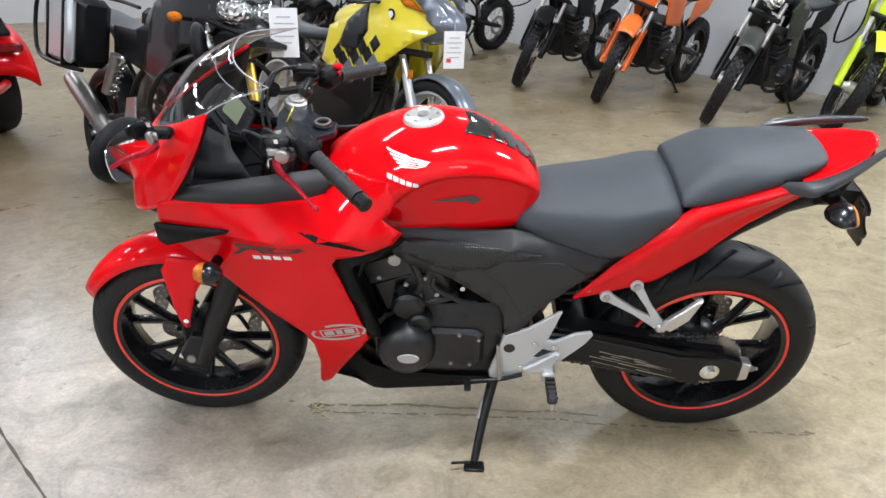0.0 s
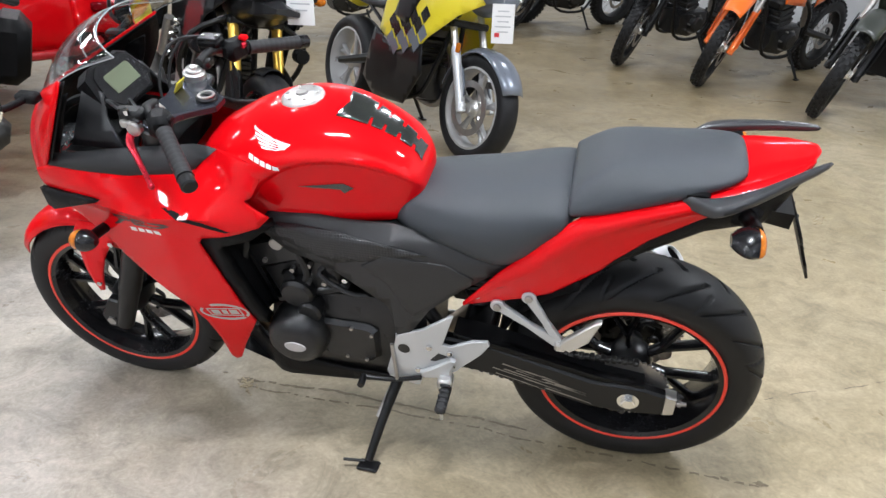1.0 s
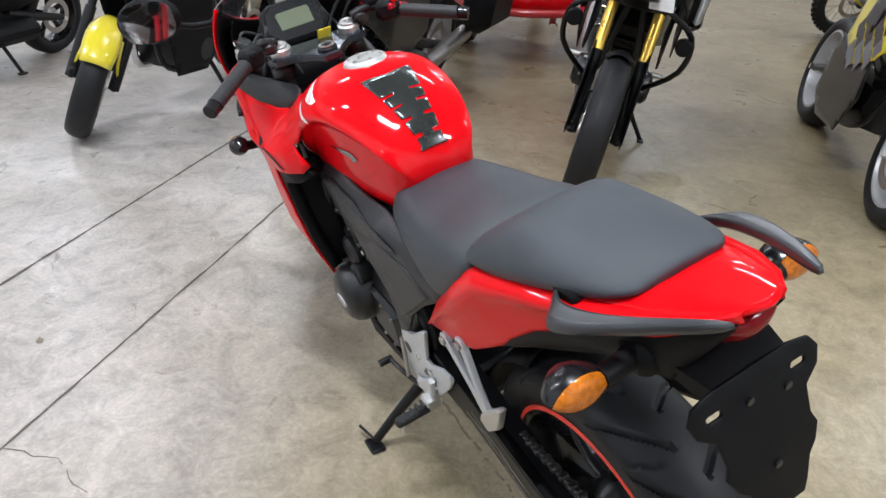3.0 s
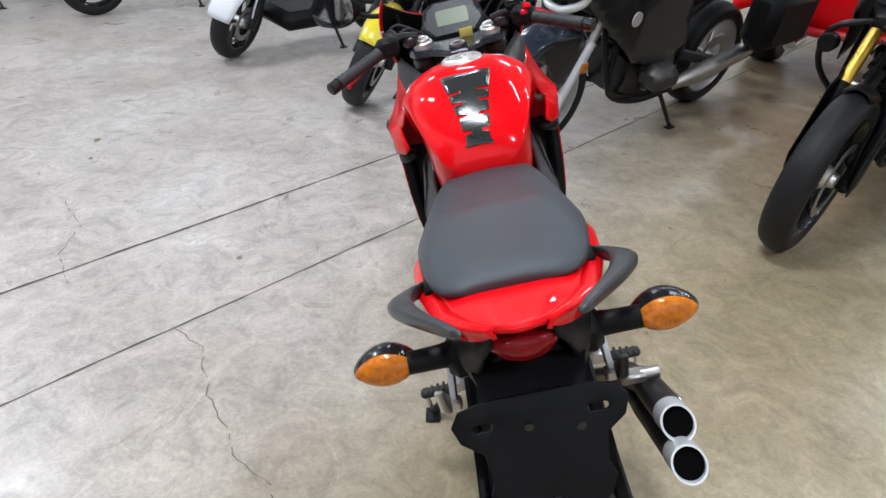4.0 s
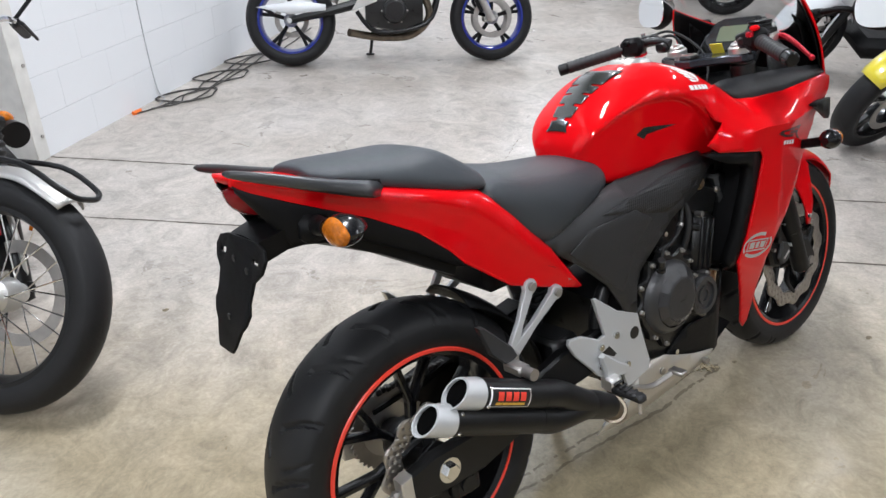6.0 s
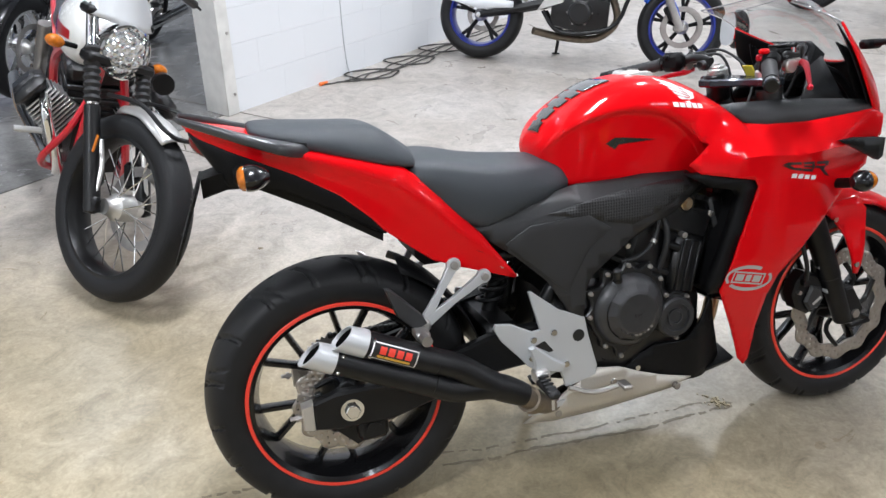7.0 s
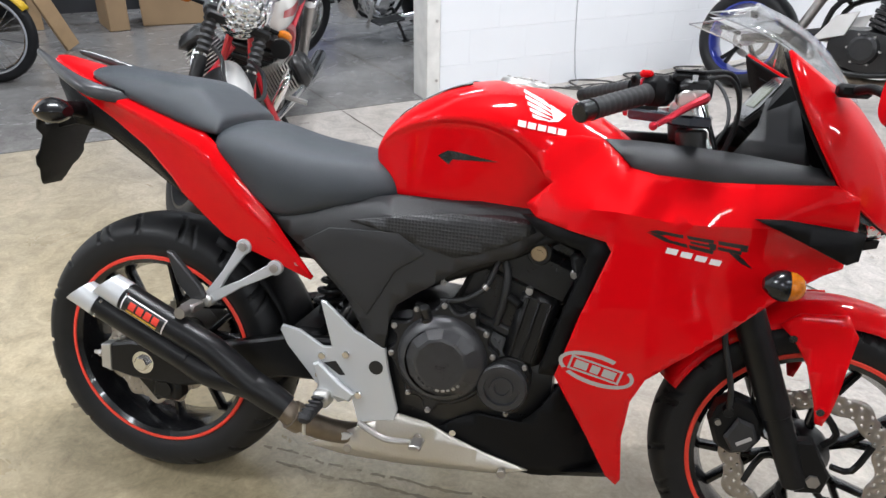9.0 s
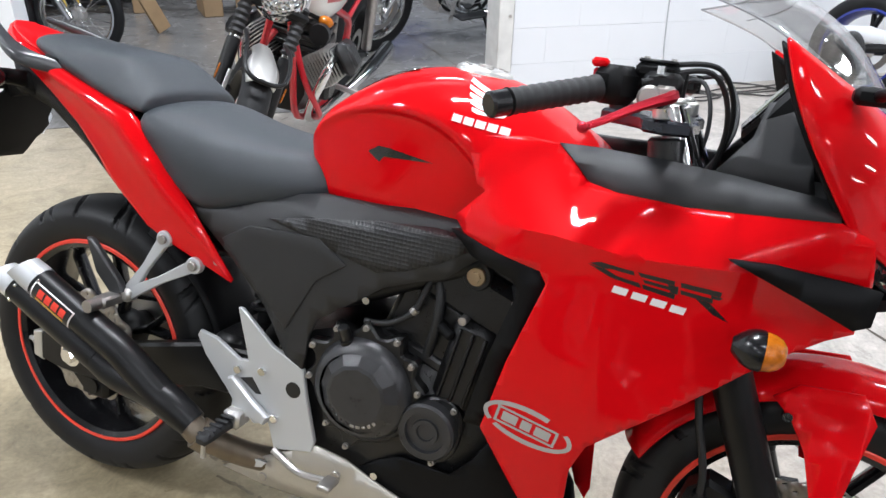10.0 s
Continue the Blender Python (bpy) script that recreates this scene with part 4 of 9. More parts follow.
    ring = [c + rot @ Vector((-0.0212, 0.066 * math.copysign(abs(math.cos(t)) ** 0.7, math.cos(t)), 0.047 * math.copysign(abs(math.sin(t)) ** 0.7, math.sin(t)))) for t in [k * math.pi / 16 for k in range(32)]]
    g.rings([ring, [p + rot @ Vector((-0.003, 0, 0)) for p in ring]])
    part("mirror_glass", g, M["mirror"], bike, "mirror glass")
part("brake_reservoir", G().box((1.085, -0.160, 1.000), (0.055, 0.040, 0.020), 0.006), M["plastic"], bike, "black brake fluid reservoir")
part("reservoir_cap", G().box((1.085, -0.160, 1.012), (0.050, 0.036, 0.005), 0.002), M["satin_black"], bike)
for bx in (1.068, 1.102):
    part("screw", G().cyl((bx, -0.160, 1.014), (bx, -0.160, 1.017), 0.004, n=8), M["steel"], bike)
part("kill_switch", G().box((1.015, -0.188, 1.003), (0.022, 0.018, 0.012), 0.004), M["red"], bike, "red kill switch")
for k, ps in enumerate(([(1.07, 0.19, 0.98), (1.16, 0.15, 1.0), (1.19, 0.06, 0.92), (1.12, 0.03, 0.80)], [(1.07, -0.19, 0.985), (1.15, -0.15, 1.005), (1.18, -0.10, 0.93), (1.15, -0.05, 0.80)], [(1.10, -0.17, 1.01), (1.16, -0.12, 1.01), (1.185, -0.07, 0.94), (1.16, -0.02, 0.82)], [(1.06, 0.18, 0.97), (1.13, 0.12, 0.99), (1.15, 0.09, 0.90), (1.10, 0.07, 0.78)])):
    part("cable", G().tube(ps, 0.0036, 8, 8), M["rubber"], bike)

# front mudguard with side legs
def guard_fn(s, t):
    a = radians(28 + 128 * s)
    yy = (t - 0.5) * 2
    w = interp(s, [(0, 0.04), (0.12, 0.066), (0.6, 0.078), (1, 0.07)])
    r = FR + 0.028 - 0.035 * abs(yy) ** 2.6
    return (FX + r * math.cos(a), yy * w, FZ + r * math.sin(a))
part("front_mudguard", G().sheet(guard_fn, 24, 10), M["red"], bike, "glossy red front mudguard", thick=0.004)
for s in SIDES:
    yf = lambda x, z, s=s: s * (0.080 + 0.032 * (lambda q: q * q * (3 - 2 * q))(min(1, max(0, (0.61 - z) / 0.16))))
    part("mudguard_leg", G().skin([(1.318, 0.575), (1.35, 0.60), (1.43, 0.607), (1.452, 0.57), (1.436, 0.50), (1.424, 0.43), (1.414, 0.402), (1.402, 0.404), (1.394, 0.44), (1.372, 0.51), (1.345, 0.552)], yf, 0.02), M["red"], bike, "red side leg of the mudguard", thick=0.006, sharp=75)
    part("slot", G().prism([(1.47, 0.583), (1.56, 0.555), (1.49, 0.575)], s * 0.0835, s * 0.0855), M["plastic"], bike)
    for bx, bz in ((1.34, 0.557), (1.405, 0.43)):
        yb = 0.095 if bz > 0.5 else 0.112
        part("bolt", G().cyl((bx, s * yb, bz), (bx, s * (yb + 0.009), bz), 0.0075, n=8), M["chrome"], bike)
# front brake caliper and hose
fc = part("front_caliper", G().prism([(1.262, 0.424), (1.300, 0.412), (1.318, 0.385), (1.322, 0.345), (1.304, 0.315), (1.272, 0.306), (1.240, 0.322), (1.224, 0.362), (1.234, 0.400)], -0.050, -0.100, ch=0.008).prism([(1.290, 0.448), (1.312, 0.452), (1.350, 0.372), (1.346, 0.344), (1.318, 0.350), (1.296, 0.41)], -0.072, -0.092, ch=0.004), M["satin_black"], bike, "black two-piston brake caliper")
part("caliper_cover", G().prism([(1.272, 0.388), (1.302, 0.378), (1.314, 0.348), (1.298, 0.322), (1.270, 0.318), (1.252, 0.345)], -0.098, -0.113, ch=0.006), M["caliper"], fc, "worn grey caliper face")
part("caliper_mark", G().box((1.288, -0.1135, 0.345), (0.030, 0.001, 0.007), 0.0, Matrix.Rotation(-0.6, 3, "Y")), M["grey_decal"], fc)
part("banjo_bolt", G().cyl((1.252, -0.095, 0.398), (1.252, -0.114, 0.398), 0.010, n=10, ch=0.001), M["satin_black"], fc)
part("bolt", G().cyl((1.238, -0.098, 0.372), (1.238, -0.108, 0.372), 0.006, n=8), M["steel"], fc)
for bx, bz in ((1.302, 0.435), (1.332, 0.363)):
    part("bolt", G().cyl((bx, -0.09, bz), (bx, -0.106, bz), 0.0085, n=10, ch=0.001), M["silver"], bike)
part("brake_hose", G().tube([(1.252, -0.108, 0.400), (1.248, -0.112, 0.45), (1.224, -0.105, 0.54), (1.21, -0.085, 0.66), (1.20, -0.07, 0.78)], 0.0058, 8, 6), M["rubber"], bike)

# ---- bodywork ----
TANK = [
    # x, bottom z and half width, knee panel top (y, z), lip y, shoulder, upper, near-top points, top z
    (0.520, 0.782, 0.040, 0.055, 0.800, 0.057, (0.052, 0.812), (0.04, 0.819), (0.02, 0.823), 0.824),
    (0.532, 0.752, 0.066, 0.078, 0.820, 0.081, (0.074, 0.836), (0.056, 0.845), (0.03, 0.849), 0.850),
    (0.556, 0.732, 0.088, 0.098, 0.848, 0.103, (0.095, 0.866), (0.072, 0.878), (0.04, 0.884), 0.886),
    (0.61, 0.722, 0.100, 0.114, 0.876, 0.122, (0.115, 0.894), (0.085, 0.913), (0.046, 0.922), 0.925),
    (0.68, 0.718, 0.109, 0.128, 0.893, 0.138, (0.133, 0.912), (0.102, 0.942), (0.054, 0.957), 0.962),
    (0.76, 0.714, 0.113, 0.140, 0.890, 0.152, (0.150, 0.910), (0.120, 0.947), (0.062, 0.968), 0.974),
    (0.815, 0.712, 0.115, 0.146, 0.866, 0.160, (0.164, 0.893), (0.128, 0.938), (0.065, 0.962), 0.969),
    (0.86, 0.712, 0.116, 0.144, 0.826, 0.163, (0.171, 0.862), (0.130, 0.925), (0.066, 0.952), 0.959),
    (0.895, 0.714, 0.116, 0.134, 0.776, 0.156, (0.170, 0.845), (0.128, 0.912), (0.064, 0.940), 0.947),
    (0.925, 0.722, 0.116, 0.130, 0.748, 0.146, (0.164, 0.836), (0.125, 0.900), (0.062, 0.926), 0.933),
    (0.96, 0.735, 0.116, 0.128, 0.752, 0.142, (0.152, 0.830), (0.119, 0.883), (0.06, 0.906), 0.912),
    (1.01, 0.76, 0.106, 0.116, 0.775, 0.126, (0.130, 0.822), (0.104, 0.860), (0.055, 0.879), 0.884),
    (1.035, 0.78, 0.086, 0.094, 0.792, 0.10, (0.10, 0.815), (0.085, 0.838), (0.045, 0.851), 0.855),
]
tank = G().loft([(x, [(0, zb), (yb, zb), (yb + 0.25 * (yk - yb), zb + 0.14 * (zk - zb)), (yb + 0.62 * (yk - yb), zb + 0.62 * (zk - zb)), (yk - 0.002, zk - 0.010), (yk, zk), (yl, zk + 0.007), sh, up, nt, (0, zt)])
                 for x, zb, yb, yk, zk, yl, sh, up, nt, zt in TANK])
part("fuel_tank", tank, M["red"], bike, "glossy red fuel tank", sub=2, sharp=80)
g = G().lathe([(0.0, 0.017), (0.040, 0.017), (0.046, 0.013), (0.049, 0.004), (0.049, -0.01)], n=40)
cap = part("fuel_cap", g, M["alu"], bike, "round silver fuel cap", sharp=50)
cap.matrix_local = Matrix.Translation((0.797, 0, 0.957)) @ pose(0, 0, 0, 0, 6, 0) @ pose(0, 0, 0, 90, 0, 0)
part("lock", G().lathe([(0.0, 0.021), (0.012, 0.021), (0.014, 0.016)], n=20), M["steel"], cap)
for k in range(6):
    a = k * math.pi / 3
    part("screw", G().cyl((0.034 * math.cos(a), 0.016, 0.034 * math.sin(a)), (0.034 * math.cos(a), 0.019, 0.034 * math.sin(a)), 0.004, n=8), M["steel"], cap)


def on_tank(x, y):
    """Height of the tank's skin over (x, y), roughly: the sections' own tops."""
    secs = [(0.545, 0.857, 0.098, 0.80), (0.60, 0.913, 0.118, 0.835), (0.68, 0.961, 0.14, 0.855), (0.78, 0.974, 0.16, 0.868), (0.87, 0.956, 0.166, 0.865), (0.95, 0.92, 0.155, 0.845)]
    top = interp(x, [(s[0], s[1]) for s in secs])
    wide = interp(x, [(s[0], s[2]) for s in secs])
    mid = interp(x, [(s[0], s[3]) for s in secs])
    q = min(0.999, abs(y) / wide)
    return mid + (top - mid) * (1 - q**2.6) ** 0.75


def shrunk(name, g, material, target, off, label="", thick=0.0, across=0):
    """A decal laid on a part's skin."""
    ob = part(name, g, material, bike, label)
    s = ob.modifiers.new("lay", "SHRINKWRAP")
    s.target, s.wrap_mode, s.offset = target, "ABOVE_SURFACE", off
    if across:
        s.wrap_method, s.use_project_y, s.use_negative_direction, s.use_positive_direction = "PROJECT", True, across > 0, across < 0
    else:
        s.wrap_method = "NEAREST_SURFACEPOINT"
    if thick:
        t = ob.modifiers.new("thick", "SOLIDIFY")
        t.thickness, t.offset = thick, 1
    return ob


tank_ob = bpy.data.objects["fuel_tank"]
# dark tank pad: a spine with side ribs
SLITS = (0.558, 0.585, 0.612, 0.639)
def pad_w(x):
    return 0.025 + 0.031 * max(0.0, (x - 0.55) / 0.14) + 0.006 * max(0.0, (0.545 - x) / 0.02)
g = G()
rows = sorted([0.524, 0.528, 0.536, 0.544, 0.651, 0.662, 0.673, 0.684, 0.692] + [q + d for q in SLITS for d in (-0.010, -0.0034, -0.0026, 0.0026, 0.0034, 0.010)])
for i, x in enumerate(rows):
    w = pad_w(x) * (0.42 if any(abs(x - q) < 0.003 for q in SLITS) else 1.0)
    for j in range(13):
        y = w * (j - 6) / 6
        xx = x + (0.22 * abs(y) if i == len(rows) - 1 else 0.0)
        g.v.append((xx, y, on_tank(xx, y) + 0.006))
g.f += [(i * 13 + j, (i + 1) * 13 + j, (i + 1) * 13 + j + 1, i * 13 + j + 1) for i in range(len(rows) - 1) for j in range(12)]
shrunk("tank_pad", g, M["pad"], tank_ob, 0.0015, "glossy carbon-look tank pad", 0.0015)


def side_patch(g, outline, s, y=0.17, step=0.012):
    g.skin(outline, lambda x, z: s * y, step)
    return g


for s in SIDES:
    # winged emblem as plain slanted bars, with a bar for the lettering
    def wing(p, s=s):
        u, w = p
        return (0.804 + 0.086 * u, 0.910 + 0.048 * w - 0.010 * u) if s < 0 else (0.876 - 0.100 * u, 0.908 + 0.028 * w + 0.008 * u)
    for k in range(5):
        t0, r0 = (0.0 + 0.075 * k, 1.0 - 0.19 * k), (0.86 - 0.035 * k, 0.40 - 0.075 * k)
        g = side_patch(G(), [wing(p) for p in (t0, (0.45, 0.78 - 0.145 * k), r0, (0.43, 0.665 - 0.145 * k), (t0[0] + 0.03, t0[1] - 0.11))], s, 0.25, 0.006)
        shrunk("wing_emblem", g, M["white_decal"], tank_ob, 0.0012, across=s)
    g = side_patch(G(), [wing(p) for p in ((0.62, 0.66), (0.98, 0.40), (0.86, 0.14), (0.62, 0.06), (0.74, 0.20))], s, 0.25, 0.006)
    shrunk("wing_emblem", g, M["white_decal"], tank_ob, 0.0013, across=s)
    for k in range(5):
        f0, f1 = k / 5 + 0.018, (k + 1) / 5 - 0.018
        lo, hi = (0.897, 0.907) if s < 0 else (0.893, 0.902)
        x0, x1, dz = (0.807, 0.895, -0.012) if s < 0 else (0.873, 0.802, -0.016)
        p, q = x0 + (x1 - x0) * f0, x0 + (x1 - x0) * f1
        shrunk("lettering_bar", side_patch(G(), [(p, hi + dz * f0), (q, hi + dz * f1), (q, lo + dz * f1), (p, lo + dz * f0)], s, 0.25, 0.008), M["white_decal"], tank_ob, 0.0018, across=s)
    # dark flash on the knee panel
    flash = [(0.660, 0.826), (0.682, 0.812), (0.690, 0.822), (0.780, 0.827), (0.70, 0.837), (0.68, 0.838)]
    shrunk("knee_decal", side_patch(G(), flash, s, 0.25, 0.008), M["pad"], tank_ob, 0.002, "", 0.0, s)

# seats
rider = G().loft([
    (0.592, [(0, 0.722), (0.06, 0.724), (0.08, 0.735), (0.082, 0.748), (0.075, 0.760), (0.066, 0.769), (0.04, 0.777), (0, 0.78)]),
    (0.57, [(0, 0.716), (0.085, 0.718), (0.104, 0.73), (0.108, 0.750), (0.096, 0.772), (0.084, 0.788), (0.05, 0.798), (0, 0.802)]),
    (0.50, [(0, 0.698), (0.11, 0.70), (0.127, 0.714), (0.131, 0.748), (0.112, 0.780), (0.100, 0.792), (0.06, 0.804), (0, 0.810)]),
    (0.42, [(0, 0.683), (0.12, 0.685), (0.142, 0.70), (0.145, 0.746), (0.130, 0.782), (0.116, 0.797), (0.07, 0.811), (0, 0.816)]),
    (0.345, [(0, 0.655), (0.130, 0.657), (0.150, 0.67), (0.153, 0.752), (0.140, 0.787), (0.126, 0.804), (0.075, 0.822), (0, 0.827)]),
    (0.28, [(0, 0.705), (0.130, 0.708), (0.149, 0.722), (0.152, 0.782), (0.141, 0.808), (0.127, 0.824), (0.075, 0.842), (0, 0.847)]),
    (0.225, [(0, 0.770), (0.126, 0.773), (0.143, 0.785), (0.146, 0.803), (0.138, 0.820), (0.125, 0.833), (0.072, 0.844), (0, 0.847)]),
    (0.195, [(0, 0.795), (0.116, 0.797), (0.134, 0.804), (0.136, 0.811), (0.130, 0.819), (0.118, 0.827), (0.066, 0.834), (0, 0.837)]),
])
part("rider_seat", rider, M["seat"], bike, "charcoal grey vinyl rider seat", sub=2, sharp=80)
pill = G().loft([
    (0.216, [(0, 0.832), (0.105, 0.833), (0.120, 0.836), (0.121, 0.840), (0.112, 0.848), (0.06, 0.851), (0, 0.852)]),
    (0.213, [(0, 0.820), (0.114, 0.821), (0.132, 0.824), (0.134, 0.832), (0.118, 0.854), (0.07, 0.860), (0, 0.861)]),
    (0.203, [(0, 0.818), (0.116, 0.819), (0.135, 0.823), (0.137, 0.836), (0.114, 0.864), (0.07, 0.869), (0, 0.870)]),
    (0.165, [(0, 0.825), (0.117, 0.826), (0.137, 0.831), (0.138, 0.852), (0.106, 0.894), (0.07, 0.899), (0, 0.900)]),
    (0.130, [(0, 0.832), (0.116, 0.833), (0.136, 0.838), (0.136, 0.863), (0.100, 0.913), (0.066, 0.919), (0, 0.921)]),
    (0.06, [(0, 0.853), (0.108, 0.854), (0.129, 0.860), (0.128, 0.892), (0.095, 0.915), (0.06, 0.922), (0, 0.925)]),
    (-0.02, [(0, 0.878), (0.098, 0.879), (0.118, 0.886), (0.115, 0.909), (0.086, 0.922), (0.05, 0.930), (0, 0.933)]),
    (-0.085, [(0, 0.900), (0.082, 0.901), (0.099, 0.907), (0.096, 0.921), (0.072, 0.930), (0.04, 0.936), (0, 0.938)]),
    (-0.106, [(0, 0.910), (0.064, 0.911), (0.078, 0.915), (0.076, 0.924), (0.056, 0.931), (0.03, 0.935), (0, 0.936)]),
    (-0.112, [(0, 0.916), (0.050, 0.917), (0.060, 0.919), (0.058, 0.923), (0.042, 0.927), (0.02, 0.929), (0, 0.930)]),
])
part("passenger_seat", pill, M["seat"], bike, "charcoal grey vinyl passenger seat", sub=2, sharp=80)
part("seat_pan", G().loft([(0.19, [(0, 0.77), (0.11, 0.78), (0.115, 0.815), (0, 0.82)]), (0.0, [(0, 0.83), (0.09, 0.84), (0.095, 0.878), (0, 0.88)]), (-0.085, [(0, 0.87), (0.055, 0.88), (0.06, 0.905), (0, 0.908)])]), M["plastic"], bike)

# unseen black block, added to close the bright slit below the seat
part("inner_block", G().box((0.42, 0, 0.66), (0.42, 0.20, 0.13), 0.02), M["plastic"], bike)
# tail: side panels, black strip below them and top deck
UP = [(-0.226, 0.028, 0.942), (-0.19, 0.055, 0.931), (-0.133, 0.081, 0.913), (-0.017, 0.106, 0.882), (0.105, 0.121, 0.849), (0.188, 0.131, 0.824), (0.218, 0.135, 0.800), (0.262, 0.137, 0.757), (0.305, 0.140, 0.706), (0.345, 0.141, 0.664), (0.424, 0.136, 0.558)]
LO = [(-0.227, 0.028, 0.930), (-0.202, 0.054, 0.914), (-0.15, 0.082, 0.888), (-0.033, 0.108, 0.833), (0.052, 0.122, 0.782), (0.112, 0.130, 0.728), (0.135, 0.132, 0.700), (0.175, 0.135, 0.668), (0.234, 0.138, 0.622), (0.29, 0.140, 0.600), (0.420, 0.134, 0.553)]
BT = [(-0.220, 0.036, 0.918), (-0.198, 0.052, 0.880), (-0.160, 0.068, 0.815), (-0.047, 0.092, 0.795), (0.052, 0.108, 0.742), (0.112, 0.118, 0.704), (0.143, 0.122, 0.690)]

def along(rail, a):
    k = a * (len(rail) - 1)
    i = min(int(k), len(rail) - 2)
    return Vector(rail[i]).lerp(Vector(rail[i + 1]), k - i)
def tail_skin(a, t):
    """Rolled shoulder on top, a crease, then a slightly hollow flank."""
    p = along(UP, a).lerp(along(LO, a), t)
    swell = interp(t, [(0, 0.0), (0.07, 0.011), (0.16, 0.019), (0.25, 0.0215), (0.31, 0.020), (0.42, 0.014), (0.7, 0.005), (1.0, 0.0)])
    p.y += swell * min(1, 0.25 + 3 * a) * (1 if a < 0.7 else max(0.25, 1 - (a - 0.7) * 3))
    return p
for s in SIDES:
    flip = Matrix.Diagonal((1, s, 1))
    part("tail_panel", G().sheet(lambda a, t: flip @ tail_skin(a, t), 60, 18), M["red"], bike, "glossy red tail side panel", thick=0.005, sharp=60)
    part("undertail_panel", G().sheet(lambda a, t: flip @ (along(LO[:7], a).lerp(along(BT, a), t) + Vector((0, -0.002 + 0.006 * math.sin(math.pi * t), 0.002 * (1 - t)))), 30, 8), M["plastic"], bike, "matt black undertail panel", thick=0.005, sharp=60)
    part("bolt", G().cyl((0.272, s * 0.140, 0.690), (0.272, s * 0.153, 0.690), 0.008, n=10), M["steel"], bike)
    part("bolt", G().cyl((0.392, s * 0.134, 0.586), (0.392, s * 0.144, 0.586), 0.006, n=10), M["steel"], bike)
    part("slot", G().prism([(0.35, 0.622), (0.30, 0.655), (0.318, 0.638)], s * 0.142, s * 0.1485), M["plastic"], bike)
    # grab rail: an arm out of the gap beside the seat, bending into a blade that tapers back
    rl = [(0.020, 0.098, 0.872), (-0.012, 0.124, 0.878), (-0.036, 0.146, 0.886), (-0.058, 0.152, 0.893), (-0.10, 0.142, 0.906), (-0.15, 0.120, 0.924), (-0.20, 0.092, 0.942), (-0.250, 0.064, 0.958)]
    rs = []
    for k, (x, y, z) in enumerate(rl):
        w, h = (0.011, 0.014, 0.018, 0.019, 0.017, 0.015, 0.012, 0.009)[k], (0.009, 0.011, 0.013, 0.013, 0.012, 0.011, 0.010, 0.007)[k]
        fx = (0.7, 0.7, 0.5, 0.1, -0.1, -0.3, -0.4, -0.4)[k] * -1
        rs.append([(x + w * a * fx, s * (y + w * a), z + h * b - 0.15 * w * a) for a, b in ((-1, -0.5), (-0.6, -1), (0.6, -1), (1, -0.5), (1, 0.4), (0.75, 1), (-0.75, 1), (-1, 0.5))])
    part("grab_rail", G().rings(rs), M["rail"], bike, "dark grey moulded grab rail", sub=1, sharp=40)
    part("rail_bracket", G().box((-0.02, s * 0.100, 0.884), (0.05, 0.035, 0.030), 0.006), M["plastic"], bike)
def deck_fn(a, t):
    x = -0.02 - 0.206 * a
    w = interp(x, [(-0.226, 0.029), (-0.19, 0.056), (-0.133, 0.081), (-0.017, 0.107)])
    z = interp(x, [(-0.226, 0.943), (-0.19, 0.931), (-0.133, 0.913), (-0.017, 0.883)])
    q = 2 * t - 1
    rise = interp(abs(q), [(0, 0.010), (0.5, 0.0095), (0.72, 0.007), (1, 0.0)])
    return Vector((x - 0.012 * (1 - q * q) * max(0, (a - 0.7) / 0.3), w * q, z + rise * (1 - 0.6 * max(0, (a - 0.6) / 0.4))))
part("tail_deck", G().sheet(deck_fn, 24, 24), M["red"], bike, "red tail top", thick=0.004, sharp=40)
part("tail_lip", G().sheet(lambda a, t: deck_fn(1, a) + Vector((0.022 * t * t, 0, -0.020 * t)), 16, 4), M["red"], bike, thick=0.003)
part("tail_lamp", G().loft([(-0.115, [(0, 0.855), (0.04, 0.86), (0.07, 0.9), (0.05, 0.915), (0, 0.918)]), (-0.185, [(0, 0.856), (0.034, 0.862), (0.060, 0.902), (0.052, 0.916), (0, 0.920)]), (-0.230, [(0, 0.888), (0.018, 0.892), (0.040, 0.914), (0.034, 0.922), (0, 0.926)])]), M["tail_red"], bike, "dark red tail lamp lens", sub=2, sharp=80)
part("undertail", G().loft([(0.14, [(0, 0.66), (0.09, 0.665), (0.11, 0.70), (0.10, 0.75), (0, 0.76)]), (0.0, [(0, 0.745), (0.08, 0.75), (0.095, 0.79), (0.085, 0.83), (0, 0.84)]), (-0.10, [(0, 0.79), (0.06, 0.80), (0.075, 0.83), (0.06, 0.86), (0, 0.87)]), (-0.165, [(0, 0.81), (0.04, 0.815), (0.05, 0.84), (0.04, 0.858), (0, 0.86)])]), M["plastic"], bike, "matt black undertail", sharp=30)
# number plate bracket: bent stem and bare plate holder
part("plate_stem", G().loft([(-0.09, [(0, 0.800), (0.062, 0.806), (0.080, 0.85), (0, 0.86)]), (-0.165, [(0, 0.802), (0.060, 0.808), (0.072, 0.846), (0, 0.852)]), (-0.214, [(0, 0.796), (0.054, 0.794), (0.060, 0.834), (0, 0.838)])]), M["plastic"], bike, "matt black cowl above the plate holder", sharp=30)
half = [(0.055, 0.835), (0.085, 0.828), (0.095, 0.812), (0.088, 0.792), (0.066, 0.775), (0.062, 0.742), (0.068, 0.726), (0.058, 0.705), (0.046, 0.694), (0.034, 0.668), (0.026, 0.656)]
